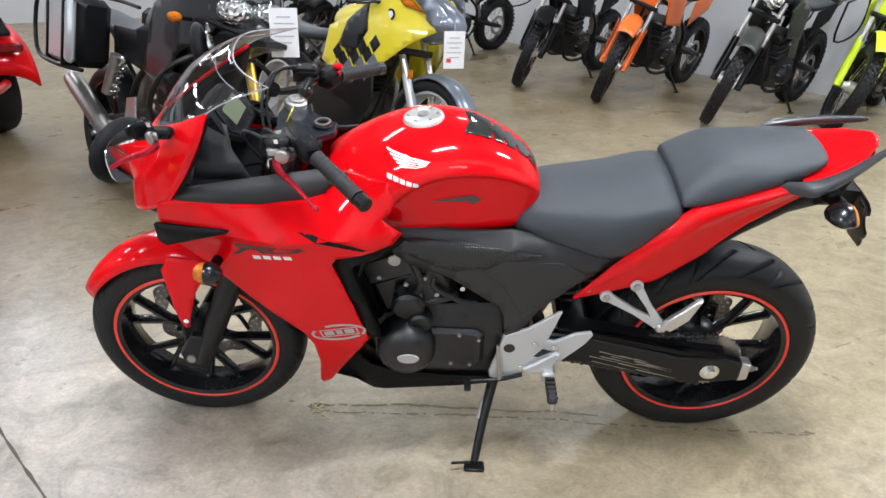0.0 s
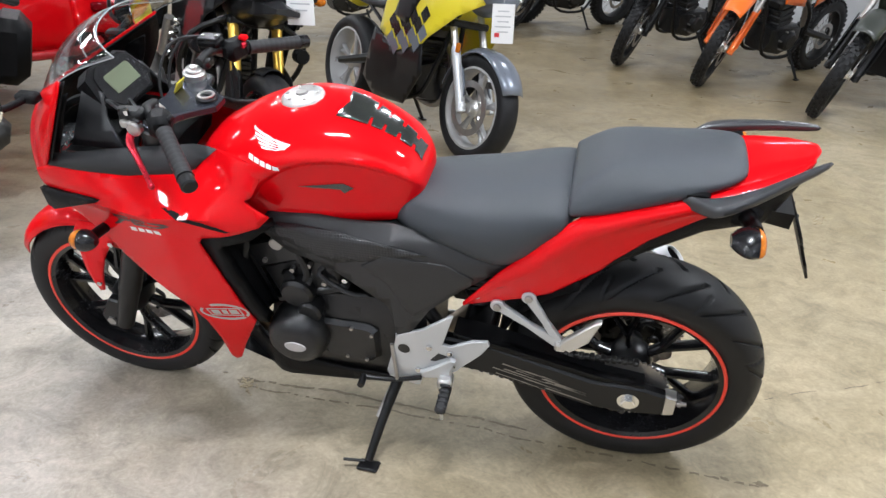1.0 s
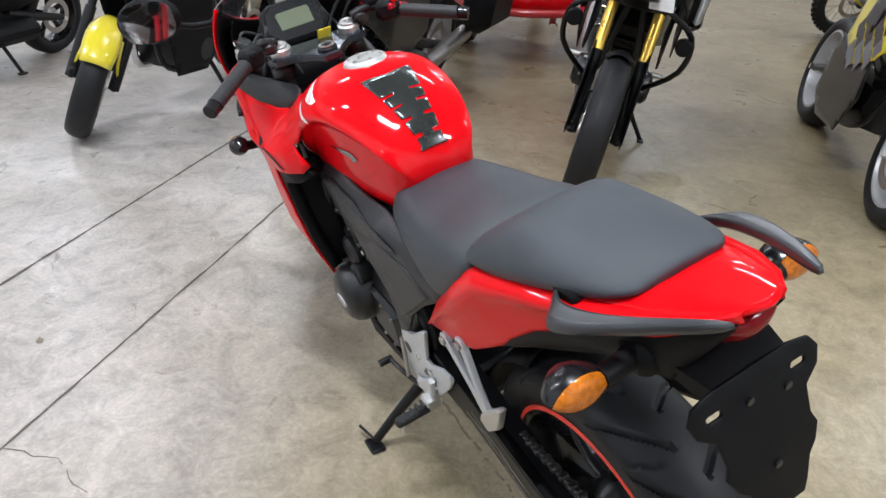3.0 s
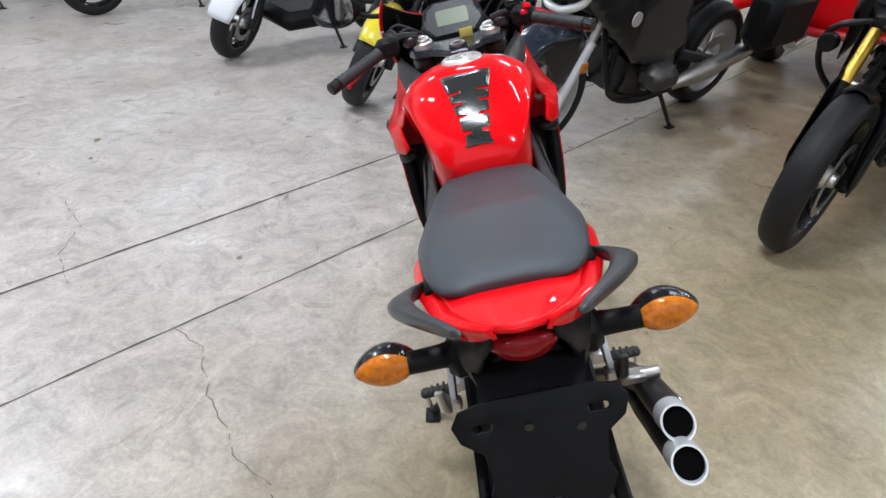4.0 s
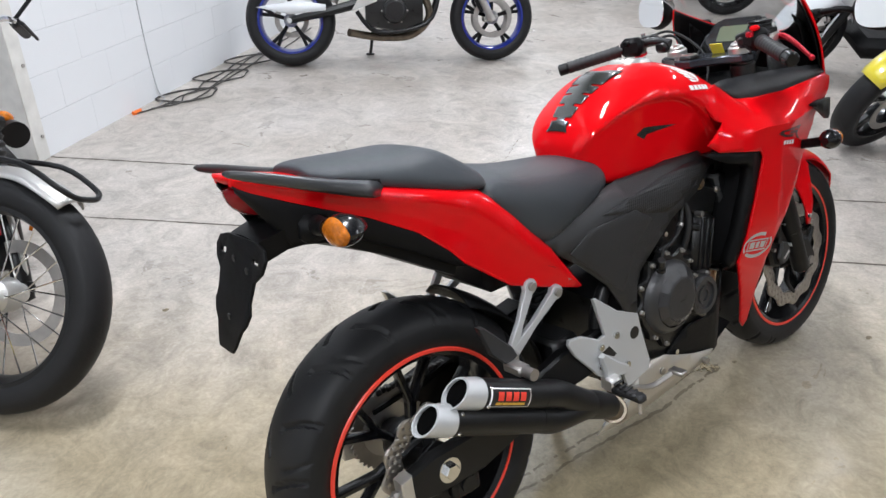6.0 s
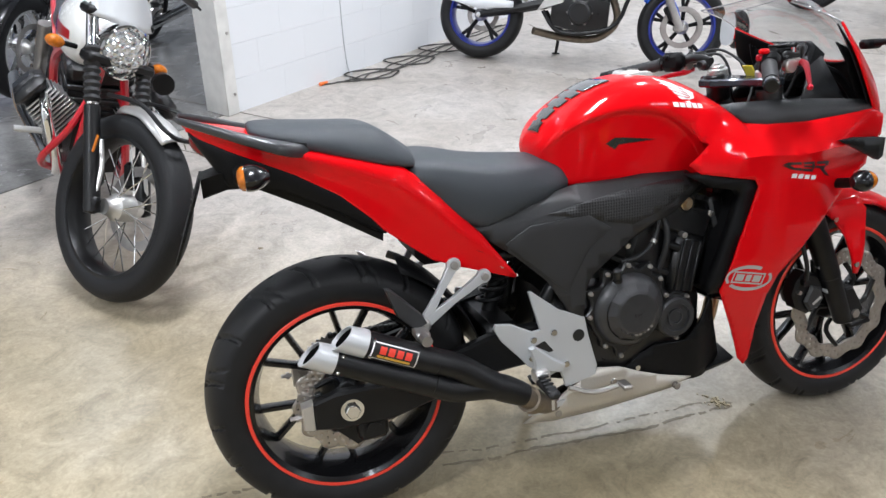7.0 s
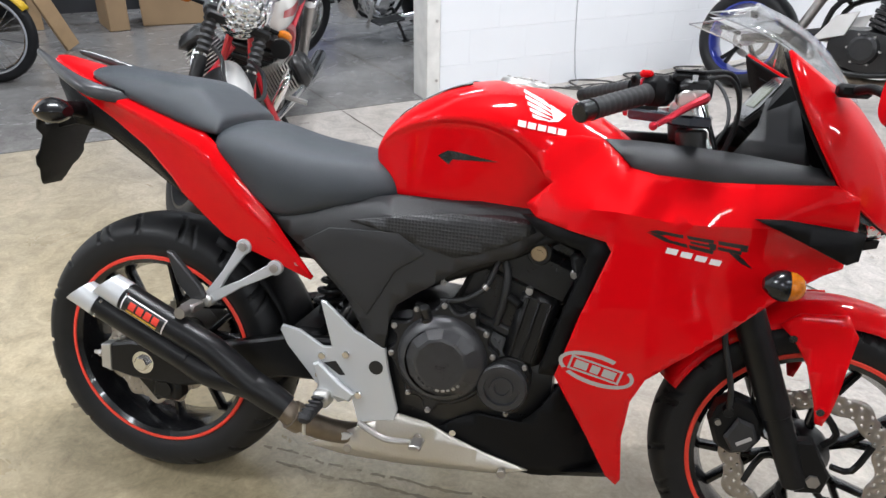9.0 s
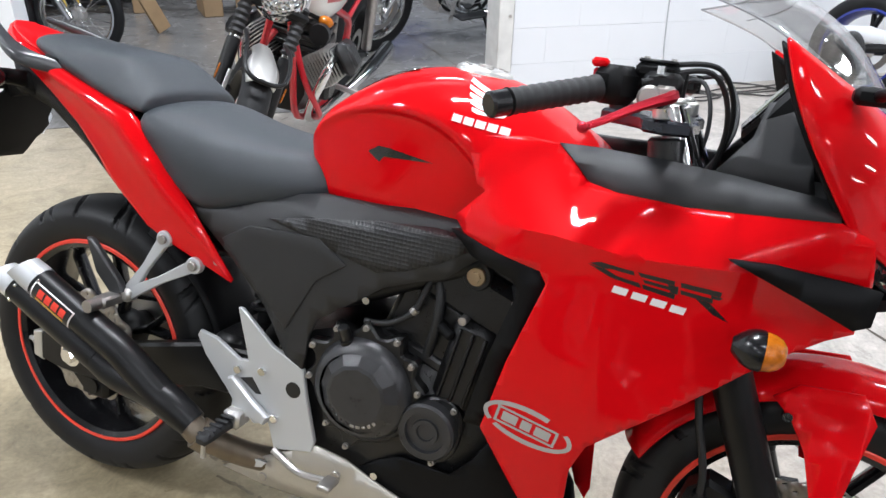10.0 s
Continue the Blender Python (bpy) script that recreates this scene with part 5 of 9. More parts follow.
half = [(1.12 * y, z) for y, z in half]
bm = bmesh.new()
loops = [half + [(-y, z) for y, z in half[::-1]]]
for hy in (0.069, -0.069):
    loops.append([(hy + 0.008 * (1 if k < 8 else -1) + 0.0045 * math.sin(math.pi * k / 7), 0.806 + 0.0045 * math.cos(math.pi * k / 7)) if k < 8 else (hy - 0.008 - 0.0045 * math.sin(math.pi * (k - 8) / 7), 0.806 - 0.0045 * math.cos(math.pi * (k - 8) / 7)) for k in range(16)])
for lp in loops:
    vs = [bm.verts.new((-0.215 - (0.835 - z) * 0.40, y, z)) for y, z in lp]
    for k in range(len(vs)):
        bm.edges.new((vs[k - 1], vs[k]))
bmesh.ops.triangle_fill(bm, use_beauty=True, edges=bm.edges[:])
bm.verts.index_update()
pl = G()
pl.add([v.co for v in bm.verts], [[v.index for v in f.verts] for f in bm.faces])
bm.free()
part("plate_holder", pl, M["plastic"], bike, "bare black number plate holder with two open slots", sharp=30, thick=0.006, bevel=0.0015)
for hy, hz in ((0.0, 0.71), (-0.045, 0.79), (0.015, 0.80)):
    xx = -0.2195 - (0.835 - hz) * 0.40
    part("plate_hole", G().cyl((xx + 0.002, hy, hz), (xx - 0.001, hy, hz), 0.006, n=10), M["black_decal"], bike)
# rear indicators
def almond(x, s, yc, zc, sc, ay=0.044, az=0.026):
    """A section of a pointed lamp body."""
    return [(x, s * (yc + ay * sc * math.cos(a)), zc + az * sc * math.copysign(abs(math.sin(a)) ** 1.55, math.sin(a))) for a in [i * math.pi / 10 for i in range(20)]]


for s in SIDES:
    part("indicator_stem", G().tube([(-0.11, s * 0.06, 0.835), (-0.125, s * 0.11, 0.845), (-0.13, s * 0.15, 0.848)], [0.022, 0.016, 0.015], 12).box((-0.12, s * 0.075, 0.838), (0.06, 0.05, 0.05), 0.012), M["plastic"], bike)
    rot = Matrix.Rotation(s * -0.2, 3, "X")
    sh = G()
    rs = []
    for k in range(8):
        t = k / 7
        x = -0.085 - 0.045 * t
        sc = math.sin(math.pi * (0.1 + 0.52 * t)) ** 0.8
        rs.append(almond(x, s, 0.180, 0.846, sc))
    part("indicator_shell", sh.rings(rs), M["gloss_black"], bike)
    lens = G()
    rs = []
    for k in range(5):
        t = k / 4
        x = -0.131 - 0.014 * math.sin(t * math.pi / 2)
        sc = 0.94 * math.cos(t * 1.35)
        rs.append(almond(x, s, 0.180, 0.846, sc))
    part("indicator_lens", lens.rings(rs), M["amber"], bike, "amber indicator lens", sharp=60)

# ---- upper fairing ----
FLANK = [(0.16, 0.085), (0.22, 0.112), (0.30, 0.140), (0.40, 0.172), (0.474, 0.193), (0.526, 0.205), (0.60, 0.212), (0.70, 0.216)]
CREASE_Z = [(0.84, 0.768), (0.92, 0.774), (1.0, 0.776), (1.1, 0.768), (1.2, 0.772), (1.385, 0.78)]
CREASE_Y = [(0.84, 0.172), (0.90, 0.204), (0.96, 0.221), (1.03, 0.229), (1.10, 0.229), (1.167, 0.218), (1.26, 0.200), (1.385, 0.166)]
RIM_Z = [(0.83, 0.86), (0.858, 0.882), (0.92, 0.888), (0.965, 0.880), (1.012, 0.840), (1.06, 0.834), (1.15, 0.836), (1.33, 0.852), (1.40, 0.850)]
RIM_Y = [(0.83, 0.160), (0.90, 0.140), (0.964, 0.112), (1.01, 0.128), (1.06, 0.150), (1.15, 0.172), (1.25, 0.186), (1.33, 0.188), (1.40, 0.176)]


def fair_y(x, z):
    """Half width of the fairing: a near upright flank, a crease, then a shoulder that leans in to the rim."""
    zc, yc = interp(x, CREASE_Z), interp(x, CREASE_Y)
    if z >= zc:
        zt, yt = max(zc + 0.03, interp(x, RIM_Z)), interp(x, RIM_Y)
        t = min(1.15, (z - zc) / (zt - zc))
        return yc + (yt - yc) * t + 0.005 * math.sin(math.pi * min(1, t))
    low = interp(z, FLANK) - 0.27 * max(0, x - 1.075) * interp(z, [(0.38, 0.6), (0.62, 1.0)])
    if z > 0.70:
        low = min(low, yc + 0.004)
        q = (z - 0.70) / (zc - 0.70)
        return low + (yc - low) * q * q
    return low


for s in SIDES:
    out = [(0.840, 0.764), (0.866, 0.790), (0.884, 0.809), (0.868, 0.816), (0.856, 0.838), (0.842, 0.866), (0.858, 0.882), (0.92, 0.888), (0.965, 0.882), (0.988, 0.862), (1.012, 0.840), (1.06, 0.834), (1.15, 0.836), (1.25, 0.845), (1.33, 0.852), (1.372, 0.835), (1.385, 0.77), (1.384, 0.705), (1.352, 0.690), (1.30, 0.655), (1.20, 0.568), (1.13, 0.512), (1.085, 0.472), (1.066, 0.42), (1.062, 0.33), (1.075, 0.222), (1.068, 0.203), (1.045, 0.225), (1.0, 0.315), (0.925, 0.452), (0.955, 0.575), (0.996, 0.705), (0.985, 0.722), (0.90, 0.738), (0.862, 0.744)]
    sf = part("side_fairing", G().skin(out, lambda x, z, s=s: s * fair_y(x, z), 0.0133, lambda x: interp(x, CREASE_Z)), M["red"], bike, "glossy red side fairing", thick=0.006, sharp=34)
    # black inlet frame behind the fairing's rear edge
    out = [(0.84, 0.742), (0.90, 0.745), (0.985, 0.722), (0.996, 0.705), (0.955, 0.575), (0.925, 0.452), (0.895, 0.452), (0.925, 0.575), (0.958, 0.685), (0.945, 0.70), (0.885, 0.715)]
    part("inlet_frame", G().skin(out, lambda x, z, s=s: s * (fair_y(x, z) - 0.018), 0.03), M["plastic"], bike, "black plastic inlet frame", thick=0.03)
    edge = [(0.985, 0.722), (0.996, 0.705), (0.955, 0.575), (0.925, 0.452)]
    def duct(a, t, s=s, edge=edge):
        z = 0.722 - 0.270 * a
        x = interp(-z, [(-q, p) for p, q in edge]) - 0.004
        return Vector((x - 0.012 * t, s * ((fair_y(x, z) - 0.004) * (1 - t) + 0.100 * t), z))
    part("duct_wall", G().sheet(duct, 16, 4), M["plastic"], bike, "matt black duct wall behind the fairing", thick=0.004)
    out = [(0.87, 0.70), (0.95, 0.69), (0.93, 0.58), (0.90, 0.45), (0.98, 0.40), (1.03, 0.40), (1.06, 0.5), (1.08, 0.72), (0.95, 0.75)]
    part("inner_duct", G().skin(out, lambda x, z, s=s: s * (0.105 + 0.02 * max(0, min(1, (x - 0.9) / 0.1))), 0.05), M["plastic"], bike, thick=0.004)
    # dark vent under the nose
    out = [(1.216, 0.788), (1.27, 0.790), (1.36, 0.780), (1.394, 0.775), (1.391, 0.730), (1.372, 0.722), (1.30, 0.754)]
    part("nose_vent", G().skin(out, lambda x, z, s=s: s * (interp(x, [(1.21, 0.212), (1.30, 0.192), (1.40, 0.163)]) + 0.006), 0.03), M["plastic"], bike, "matt black nose vent", thick=0.012)
    # inner cockpit panel
    out = [(0.962, 0.884), (1.02, 0.838), (1.06, 0.832), (1.15, 0.834), (1.33, 0.851), (1.325, 0.872), (1.20, 0.882), (1.12, 0.885), (1.03, 0.885)]
    part("cockpit_panel", G().skin(out, lambda x, z, s=s: s * (interp(x, RIM_Y) + 0.002 - 0.75 * max(0, z - interp(x, RIM_Z))), 0.03), M["cover"], bike, "matt black cockpit side panel", thick=0.006)
    # strut up to the instrument
    out = [(1.17, 0.872), (1.30, 0.872), (1.272, 0.99), (1.225, 0.975), (1.215, 0.93)]
    part("cockpit_strut", G().skin(out, lambda x, z, s=s: s * (0.135 - 0.55 * max(0, z - 0.87)), 0.03), M["cover"], bike, thick=0.008)
    def nose_y(x, z, s=s):
        q = min(0.999, max(0.0, (x - 1.20) / 0.30))
        return s * (0.185 * math.sqrt(1 - q**2.2) - 0.35 * max(0, z - 0.97))
    out = [(1.248, 1.01), (1.268, 0.966), (1.285, 0.93), (1.335, 0.852), (1.41, 0.82), (1.41, 0.86), (1.33, 0.97)]
    part("nose_inner", G().skin(out, lambda x, z, s=s: nose_y(x, z, s) - s * 0.02, 0.02), M["plastic"], bike, thick=0.004)
    # front indicator
    part("indicator_stem", G().cyl((1.27, s * 0.140, 0.668), (1.270, s * 0.225, 0.684), 0.012, 0.013, n=12), M["plastic"], bike)
    rs = []
    for k in range(8):
        t = k / 7
        sc = math.sin(math.pi * (0.08 + 0.50 * t)) ** 0.75
        rs.append([(1.240 + 0.036 * t, s * (0.240 + 0.027 * sc * math.cos(a)), 0.690 + 0.026 * sc * math.sin(a)) for a in [i * math.pi / 8 for i in range(16)]])
    part("indicator_shell", G().rings(rs), M["gloss_black"], bike)
    rs = []
    for k in range(5):
        t = k / 4
        sc = 0.95 * math.cos(t * 1.35)
        rs.append([(1.277 + 0.026 * math.sin(t * math.pi / 2), s * (0.240 + 0.027 * sc * math.cos(a)), 0.690 + 0.026 * sc * math.sin(a)) for a in [i * math.pi / 8 for i in range(16)]])
    part("indicator_lens", G().rings(rs), M["amber"], bike, "amber indicator lens", sharp=60)
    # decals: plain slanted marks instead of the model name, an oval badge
    def decal(outline, m, lay, label="", s=s, sf=sf):
        g = G().skin(outline, lambda x, z: s * (fair_y(x, z) + lay), 0.01)
        return part("decal", g, m, bike, label)
    def mark(t, w):
        return (1.040 + 0.178 * t) * (1 - w) + (1.072 + 0.143 * t) * w, (0.757 - 0.020 * t) * (1 - w) + (0.737 - 0.030 * t) * w
    for bar in (((0.0, 0.34), (0.14, -0.02), (0.38, -0.02), (0.36, 0.26), (0.19, 0.26), (0.10, 0.44)), ((-0.04, 0.46), (0.12, 0.44), (0.17, 0.70), (0.35, 0.70), (0.33, 1.02), (0.06, 0.98)),
                ((0.41, -0.02), (0.67, -0.02), (0.66, 0.24), (0.41, 0.24)), ((0.41, 0.38), (0.64, 0.38), (0.64, 0.58), (0.41, 0.58)), ((0.37, 0.72), (0.65, 0.72), (0.63, 1.02), (0.35, 1.02)), ((0.61, 0.25), (0.69, 0.25), (0.67, 0.71), (0.61, 0.71)),
                ((0.71, -0.02), (1.0, -0.02), (1.0, 0.24), (0.71, 0.24)), ((0.70, 0.40), (0.95, 0.40), (0.96, 0.62), (0.70, 0.62)), ((0.93, 0.25), (1.02, 0.25), (1.0, 0.40), (0.94, 0.40)), ((0.82, 0.63), (0.93, 0.63), (1.14, 1.22), (0.98, 1.12))):
        decal([mark(*q) for q in bar], M["black_decal"], 0.0042, "black slanted bar on the fairing")
    for k in range(4):
        x0, z0 = 1.086 + 0.025 * k, 0.727 - 0.0050 * k
        decal([(x0, z0 - 0.002), (x0 + 0.019, z0 - 0.005), (x0 + 0.0165, z0 - 0.015), (x0 - 0.0025, z0 - 0.012)], M["white_decal"], 0.0042, "white lettering bar on the fairing")
    ct, sn = math.cos(radians(-13)), math.sin(radians(-13))
    def oval(t, a, b):
        x, z = a * math.cos(t), b * math.sin(t)
        return (0.998 + x * ct - z * sn, 0.478 + x * sn + z * ct)
    ov = [oval(k * math.pi / 16, 0.070, 0.034) for k in range(32)]
    iv = [oval(k * math.pi / 16, 0.063, 0.025) for k in range(32)]
    g = G()
    g.add([(x, s * (fair_y(x, z) + 0.0042), z) for x, z in ov + iv], [(i, (i + 1) % 32, 32 + (i + 1) % 32, 32 + i) for i in range(32) if i not in (3, 4, 5, 19)])
    part("badge_ring", g, M["grey_decal"], bike, "grey oval badge on the fairing")
    def rot(x, z):
        return (0.998 + x * ct - z * sn, 0.478 + x * sn + z * ct)
    frame_o = [rot(-0.050, -0.015), rot(0.046, -0.015), rot(0.046, 0.016), rot(-0.050, 0.016)]
    frame_i = [rot(-0.046, -0.011), rot(0.042, -0.011), rot(0.042, 0.012), rot(-0.046, 0.012)]
    g = G()
    g.add([(x, s * (fair_y(x, z) + 0.0044), z) for x, z in frame_o + frame_i], [(i, (i + 1) % 4, 4 + (i + 1) % 4, 4 + i) for i in range(4)])
    part("badge_frame", g, M["grey_decal"], bike)
    for x0, x1 in ((-0.040, -0.016), (-0.010, 0.006), (0.012, 0.036)):
        decal([rot(x0, -0.008), rot(x1, -0.008), rot(x1, 0.009), rot(x0, 0.009)], M["grey_decal"], 0.0044)
    if s > 0:
        decal([(1.066, 0.790), (1.04, 0.789), (0.97, 0.770), (0.915, 0.745), (0.925, 0.743), (1.0, 0.765)], M["plastic"], 0.0045, "dark slot in the fairing")

# nose shell: one bent skin from the screen's foot down to the beak
def nose_top(lat):
    return Vector((1.400 - 0.174 * abs(lat) ** 2.2, 0.185 * lat, 0.955 + 0.100 * abs(lat) ** 2.2))
def nose_fn(a, t):
    lat = 2 * t - 1
    low = Vector((1.490 - 0.146 * abs(lat) ** 2.4, 0.186 * lat, 0.752 + 0.088 * abs(lat) ** 3))
    p = nose_top(lat).lerp(low, a)
    return p + Vector((-0.020 * lat**4 + 0.018 * (1 - lat**2), 0.022 * lat, 0.012)) * math.sin(math.pi * a)
part("nose_shell", G().sheet(nose_fn, 18, 36), M["red"], bike, "glossy red nose fairing", thick=0.005, sharp=60)
part("nose_liner", G().sheet(lambda a, t: nose_fn(0.002 + 0.99 * a, 0.002 + 0.996 * t) + Vector((-0.007, -0.007 * (2 * t - 1), -0.002)), 16, 36), M["plastic"], bike, "matt black inside of the nose", thick=0.003, sharp=60)
# filler between the fairing's flap and the tank
for s in SIDES:
    def shroud(a, t, s=s):
        x = 0.846 + 0.150 * a
        zt = interp(x, [(0.846, 0.868), (0.858, 0.880), (0.92, 0.886), (0.965, 0.880), (0.996, 0.855)])
        return Vector((x, s * (fair_y(x, zt) - 0.001 - 0.030 * t), zt + 0.004 * math.sin(math.pi * min(1, t * 1.4)) - 0.012 * t))
    part("flap_top", G().sheet(shroud, 20, 8), M["red"], bike, thick=0.003, sharp=70)

# headlight and nose front
part("headlight", G().loft([(1.40, [(0, 0.74), (0.09, 0.745), (0.12, 0.78), (0.10, 0.82), (0, 0.83)]), (1.45, [(0, 0.735), (0.07, 0.74), (0.095, 0.77), (0.08, 0.815), (0, 0.83)]), (1.492, [(0, 0.745), (0.03, 0.75), (0.045, 0.77), (0.035, 0.79), (0, 0.80)])]), M["lamp_glass"], bike, "clear headlight lens", sub=1)
part("nose_floor", G().loft([(1.30, [(0, 0.69), (0.11, 0.70), (0.12, 0.73), (0, 0.735)]), (1.46, [(0, 0.725), (0.05, 0.73), (0.055, 0.745), (0, 0.745)])]), M["plastic"], bike)
# clear windscreen: two rear corners, the lip between them drawn forward
def screen_top(lat):
    return Vector((1.196 - 0.096 * abs(lat) ** 3, 0.164 * lat, 1.136 - 0.031 * abs(lat) ** 1.5))
def screen_fn(a, t):
    lat = 2 * t - 1
    p = nose_top(lat).lerp(screen_top(lat), a)
    return p + (Vector((0.012, 0, 0.028)) * (1 - lat * lat) + Vector((0.018, 0, -0.002)) * lat**8) * math.sin(math.pi * a)
part("windscreen", G().sheet(screen_fn, 16, 24), M["screen"], bike, "clear curved windscreen", thick=0.003, sharp=80)
# pale tubes draw the sheet's edge and fold, their highlights put into the colour
part("screen_rim", G().tube([screen_fn(1.0, k / 24) for k in range(25)], 0.0015, 6, 1), M["screen_edge"], bike, "bright polished edge of the windscreen")
for t in (0.0, 1.0):
    part("screen_rim", G().tube([screen_fn(k / 10, t) for k in range(11)], 0.0012, 6, 1), M["screen_edge"], bike)
part("screen_fold", G().tube([screen_fn(0.84 - 0.10 * (2 * k / 24 - 1) ** 2, 0.06 + 0.88 * k / 24) for k in range(25)], 0.0010, 5, 1), M["screen_edge"], bike)
# instrument pod
c = Vector((1.228, 0, 0.972))
out = [(-0.094, -0.02), (-0.062, -0.056), (0.062, -0.056), (0.094, -0.02), (0.078, 0.042), (0.050, 0.058), (-0.050, 0.058), (-0.078, 0.042)]
g = G().prism(out, 0.0, 0.05, axis="z", ch=0.008)
def lay_dash(g):
    # local: first axis across, second up the face, third away from the rider
    g.v = [tuple(c + Vector((0.60 * b + 0.80 * h, -a, 0.80 * b - 0.60 * h))) for a, b, h in g.v]
    return g
part("instrument_pod", lay_dash(g), M["plastic"], bike, "black instrument pod")
part("instrument_glass", lay_dash(G().prism([(-0.080, -0.016), (-0.053, -0.046), (0.053, -0.046), (0.080, -0.016), (0.066, 0.034), (0.043, 0.048), (-0.043, 0.048), (-0.066, 0.034)], -0.003, 0.0, axis="z")), M["gloss_black"], bike)
part("lcd", lay_dash(G().prism([(-0.044, -0.020), (0.044, -0.020), (0.046, 0.020), (0.040, 0.026), (-0.040, 0.026), (-0.046, 0.020)], -0.0045, -0.003, axis="z")), M["lcd"], bike, "grey-green display")
part("cockpit_floor", G().loft([(1.10, [(0, 0.80), (0.10, 0.81), (0.13, 0.85), (0, 0.855)]), (1.32, [(0, 0.82), (0.12, 0.83), (0.14, 0.86), (0, 0.875)])]), M["plastic"], bike)
part("dash_stay", G().tube([(1.25, 0.05, 0.96), (1.34, 0.06, 0.93), (1.40, 0.07, 0.86)], 0.01, 8).tube([(1.25, -0.05, 0.96), (1.34, -0.06, 0.93), (1.40, -0.07, 0.86)], 0.01, 8), M["plastic"], bike)

# ---- side covers, frame, engine ----
def cov_y(x, z):
    return interp(x, [(0.32, 0.128), (0.45, 0.140), (0.60, 0.146), (0.75, 0.146), (0.90, 0.142)]) - 1.0 * max(0, z - interp(x, [(0.35, 0.672), (0.60, 0.708), (0.85, 0.722)]))
for s in SIDES:
    out = [(0.318, 0.678), (0.345, 0.690), (0.45, 0.712), (0.587, 0.740), (0.70, 0.742), (0.838, 0.752), (0.86, 0.750), (0.895, 0.712), (0.86, 0.685), (0.825, 0.655), (0.78, 0.640), (0.725, 0.618), (0.68, 0.585), (0.645, 0.56), (0.605, 0.53), (0.592, 0.50), (0.585, 0.435), (0.555, 0.44), (0.50, 0.53), (0.425, 0.60)]
    part("side_cover", G().skin(out, lambda x, z, s=s: s * cov_y(x, z), 0.03), M["cover"], bike, "textured charcoal side cover", thick=0.008)
    out = [(0.40, 0.632), (0.46, 0.668), (0.60, 0.676), (0.655, 0.640), (0.60, 0.60), (0.545, 0.50), (0.50, 0.54)]
    part("cover_recess", G().skin(out, lambda x, z, s=s: s * (cov_y(x, z) + 0.0045), 0.03), M["cover"], bike, thick=0.005, bevel=0.002)
    grip = [(0.500, 0.688), (0.60, 0.708), (0.70, 0.722), (0.80, 0.730), (0.846, 0.728), (0.862, 0.708), (0.815, 0.678), (0.76, 0.654), (0.71, 0.640), (0.645, 0.655), (0.585, 0.672)]
    part("grip_patch", G().skin(grip, lambda x, z, s=s: s * (cov_y(x, z) + 0.005), 0.02), M["grip"], bike, "dimpled upper part of the side cover", thick=0.002)
    part("bolt", G().cyl((0.697, s * 0.148, 0.590), (0.697, s * 0.155, 0.590), 0.0065, n=8), M["chrome"], bike)
    # frame tubes
    part("frame_tube", G().tube([(1.08, s * 0.05, 0.80), (0.90, s * 0.11, 0.70), (0.70, s * 0.115, 0.60), (0.52, s * 0.11, 0.50), (0.48, s * 0.11, 0.36)], 0.017, 10), M["satin_black"], bike)
    part("frame_tube", G().tube([(1.07, s * 0.04, 0.72), (0.98, s * 0.09, 0.60), (0.93, s * 0.10, 0.48)], 0.015, 10), M["satin_black"], bike)
    part("subframe_tube", G().tube([(0.60, s * 0.10, 0.64), (0.35, s * 0.105, 0.60), (0.10, s * 0.09, 0.73)], 0.012, 10), M["satin_black"], bike)
    # footrest plate
    out = [(0.447, 0.516), (0.456, 0.516), (0.522, 0.462), (0.587, 0.434), (0.597, 0.385), (0.619, 0.303), (0.614, 0.282), (0.551, 0.266), (0.536, 0.265), (0.522, 0.311), (0.491, 0.300), (0.440, 0.337), (0.429, 0.352), (0.379, 0.408), (0.361, 0.441), (0.366, 0.452), (0.404, 0.446), (0.455, 0.418), (0.474, 0.421)]
    pl = part("footrest_plate", G().prism(out, s * 0.140, s * 0.150, ch=0.002), M["silver"], bike, "bare silver footrest plate")
    part("plate_hole", G().cyl((0.57, s * 0.1495, 0.391), (0.57, s * 0.1508, 0.391), 0.015, n=20), M["black_decal"], pl)
    for tri in ([(0.459, 0.384), (0.484, 0.392), (0.506, 0.364), (0.494, 0.362)],):
        part("plate_hole", G().prism(tri, s * 0.1495, s * 0.1508), M["black_decal"], pl)
    for bx, bz in ((0.506, 0.410), (0.536, 0.326), (0.455, 0.400), (0.450, 0.357)):
        part("bolt", G().cyl((bx, s * 0.149, bz), (bx, s * 0.157, bz), 0.008, n=10, ch=0.001), M["chrome"], pl)
    part("peg_bracket", G().prism([(0.440, 0.384), (0.452, 0.390), (0.500, 0.350), (0.530, 0.330), (0.520, 0.312), (0.488, 0.318), (0.470, 0.300), (0.448, 0.306), (0.452, 0.345)], s * 0.151, s * 0.166, ch=0.004), M["silver"], bike, "cast silver footpeg bracket")
    part("foot_hanger_block", G().box((0.465, s * 0.165, 0.315), (0.035, 0.04, 0.035), 0.006), M["alu"], bike)
    # rider's peg, leaning back
    g = G()
    p0, p1 = Vector((0.462, s * 0.18, 0.312)), Vector((0.458, s * 0.252, 0.302))
    g.box((p0 + p1) / 2, (0.026, 0.085, 0.020), 0.006)
    for k in range(5):
        g.box((p0.lerp(p1, 0.1 + 0.2 * k)) + Vector((0, 0, 0.011)), (0.026, 0.007, 0.005), 0.0015)
    part("footpeg", g, M["rubber"], bike, "black rubber rider footpeg")
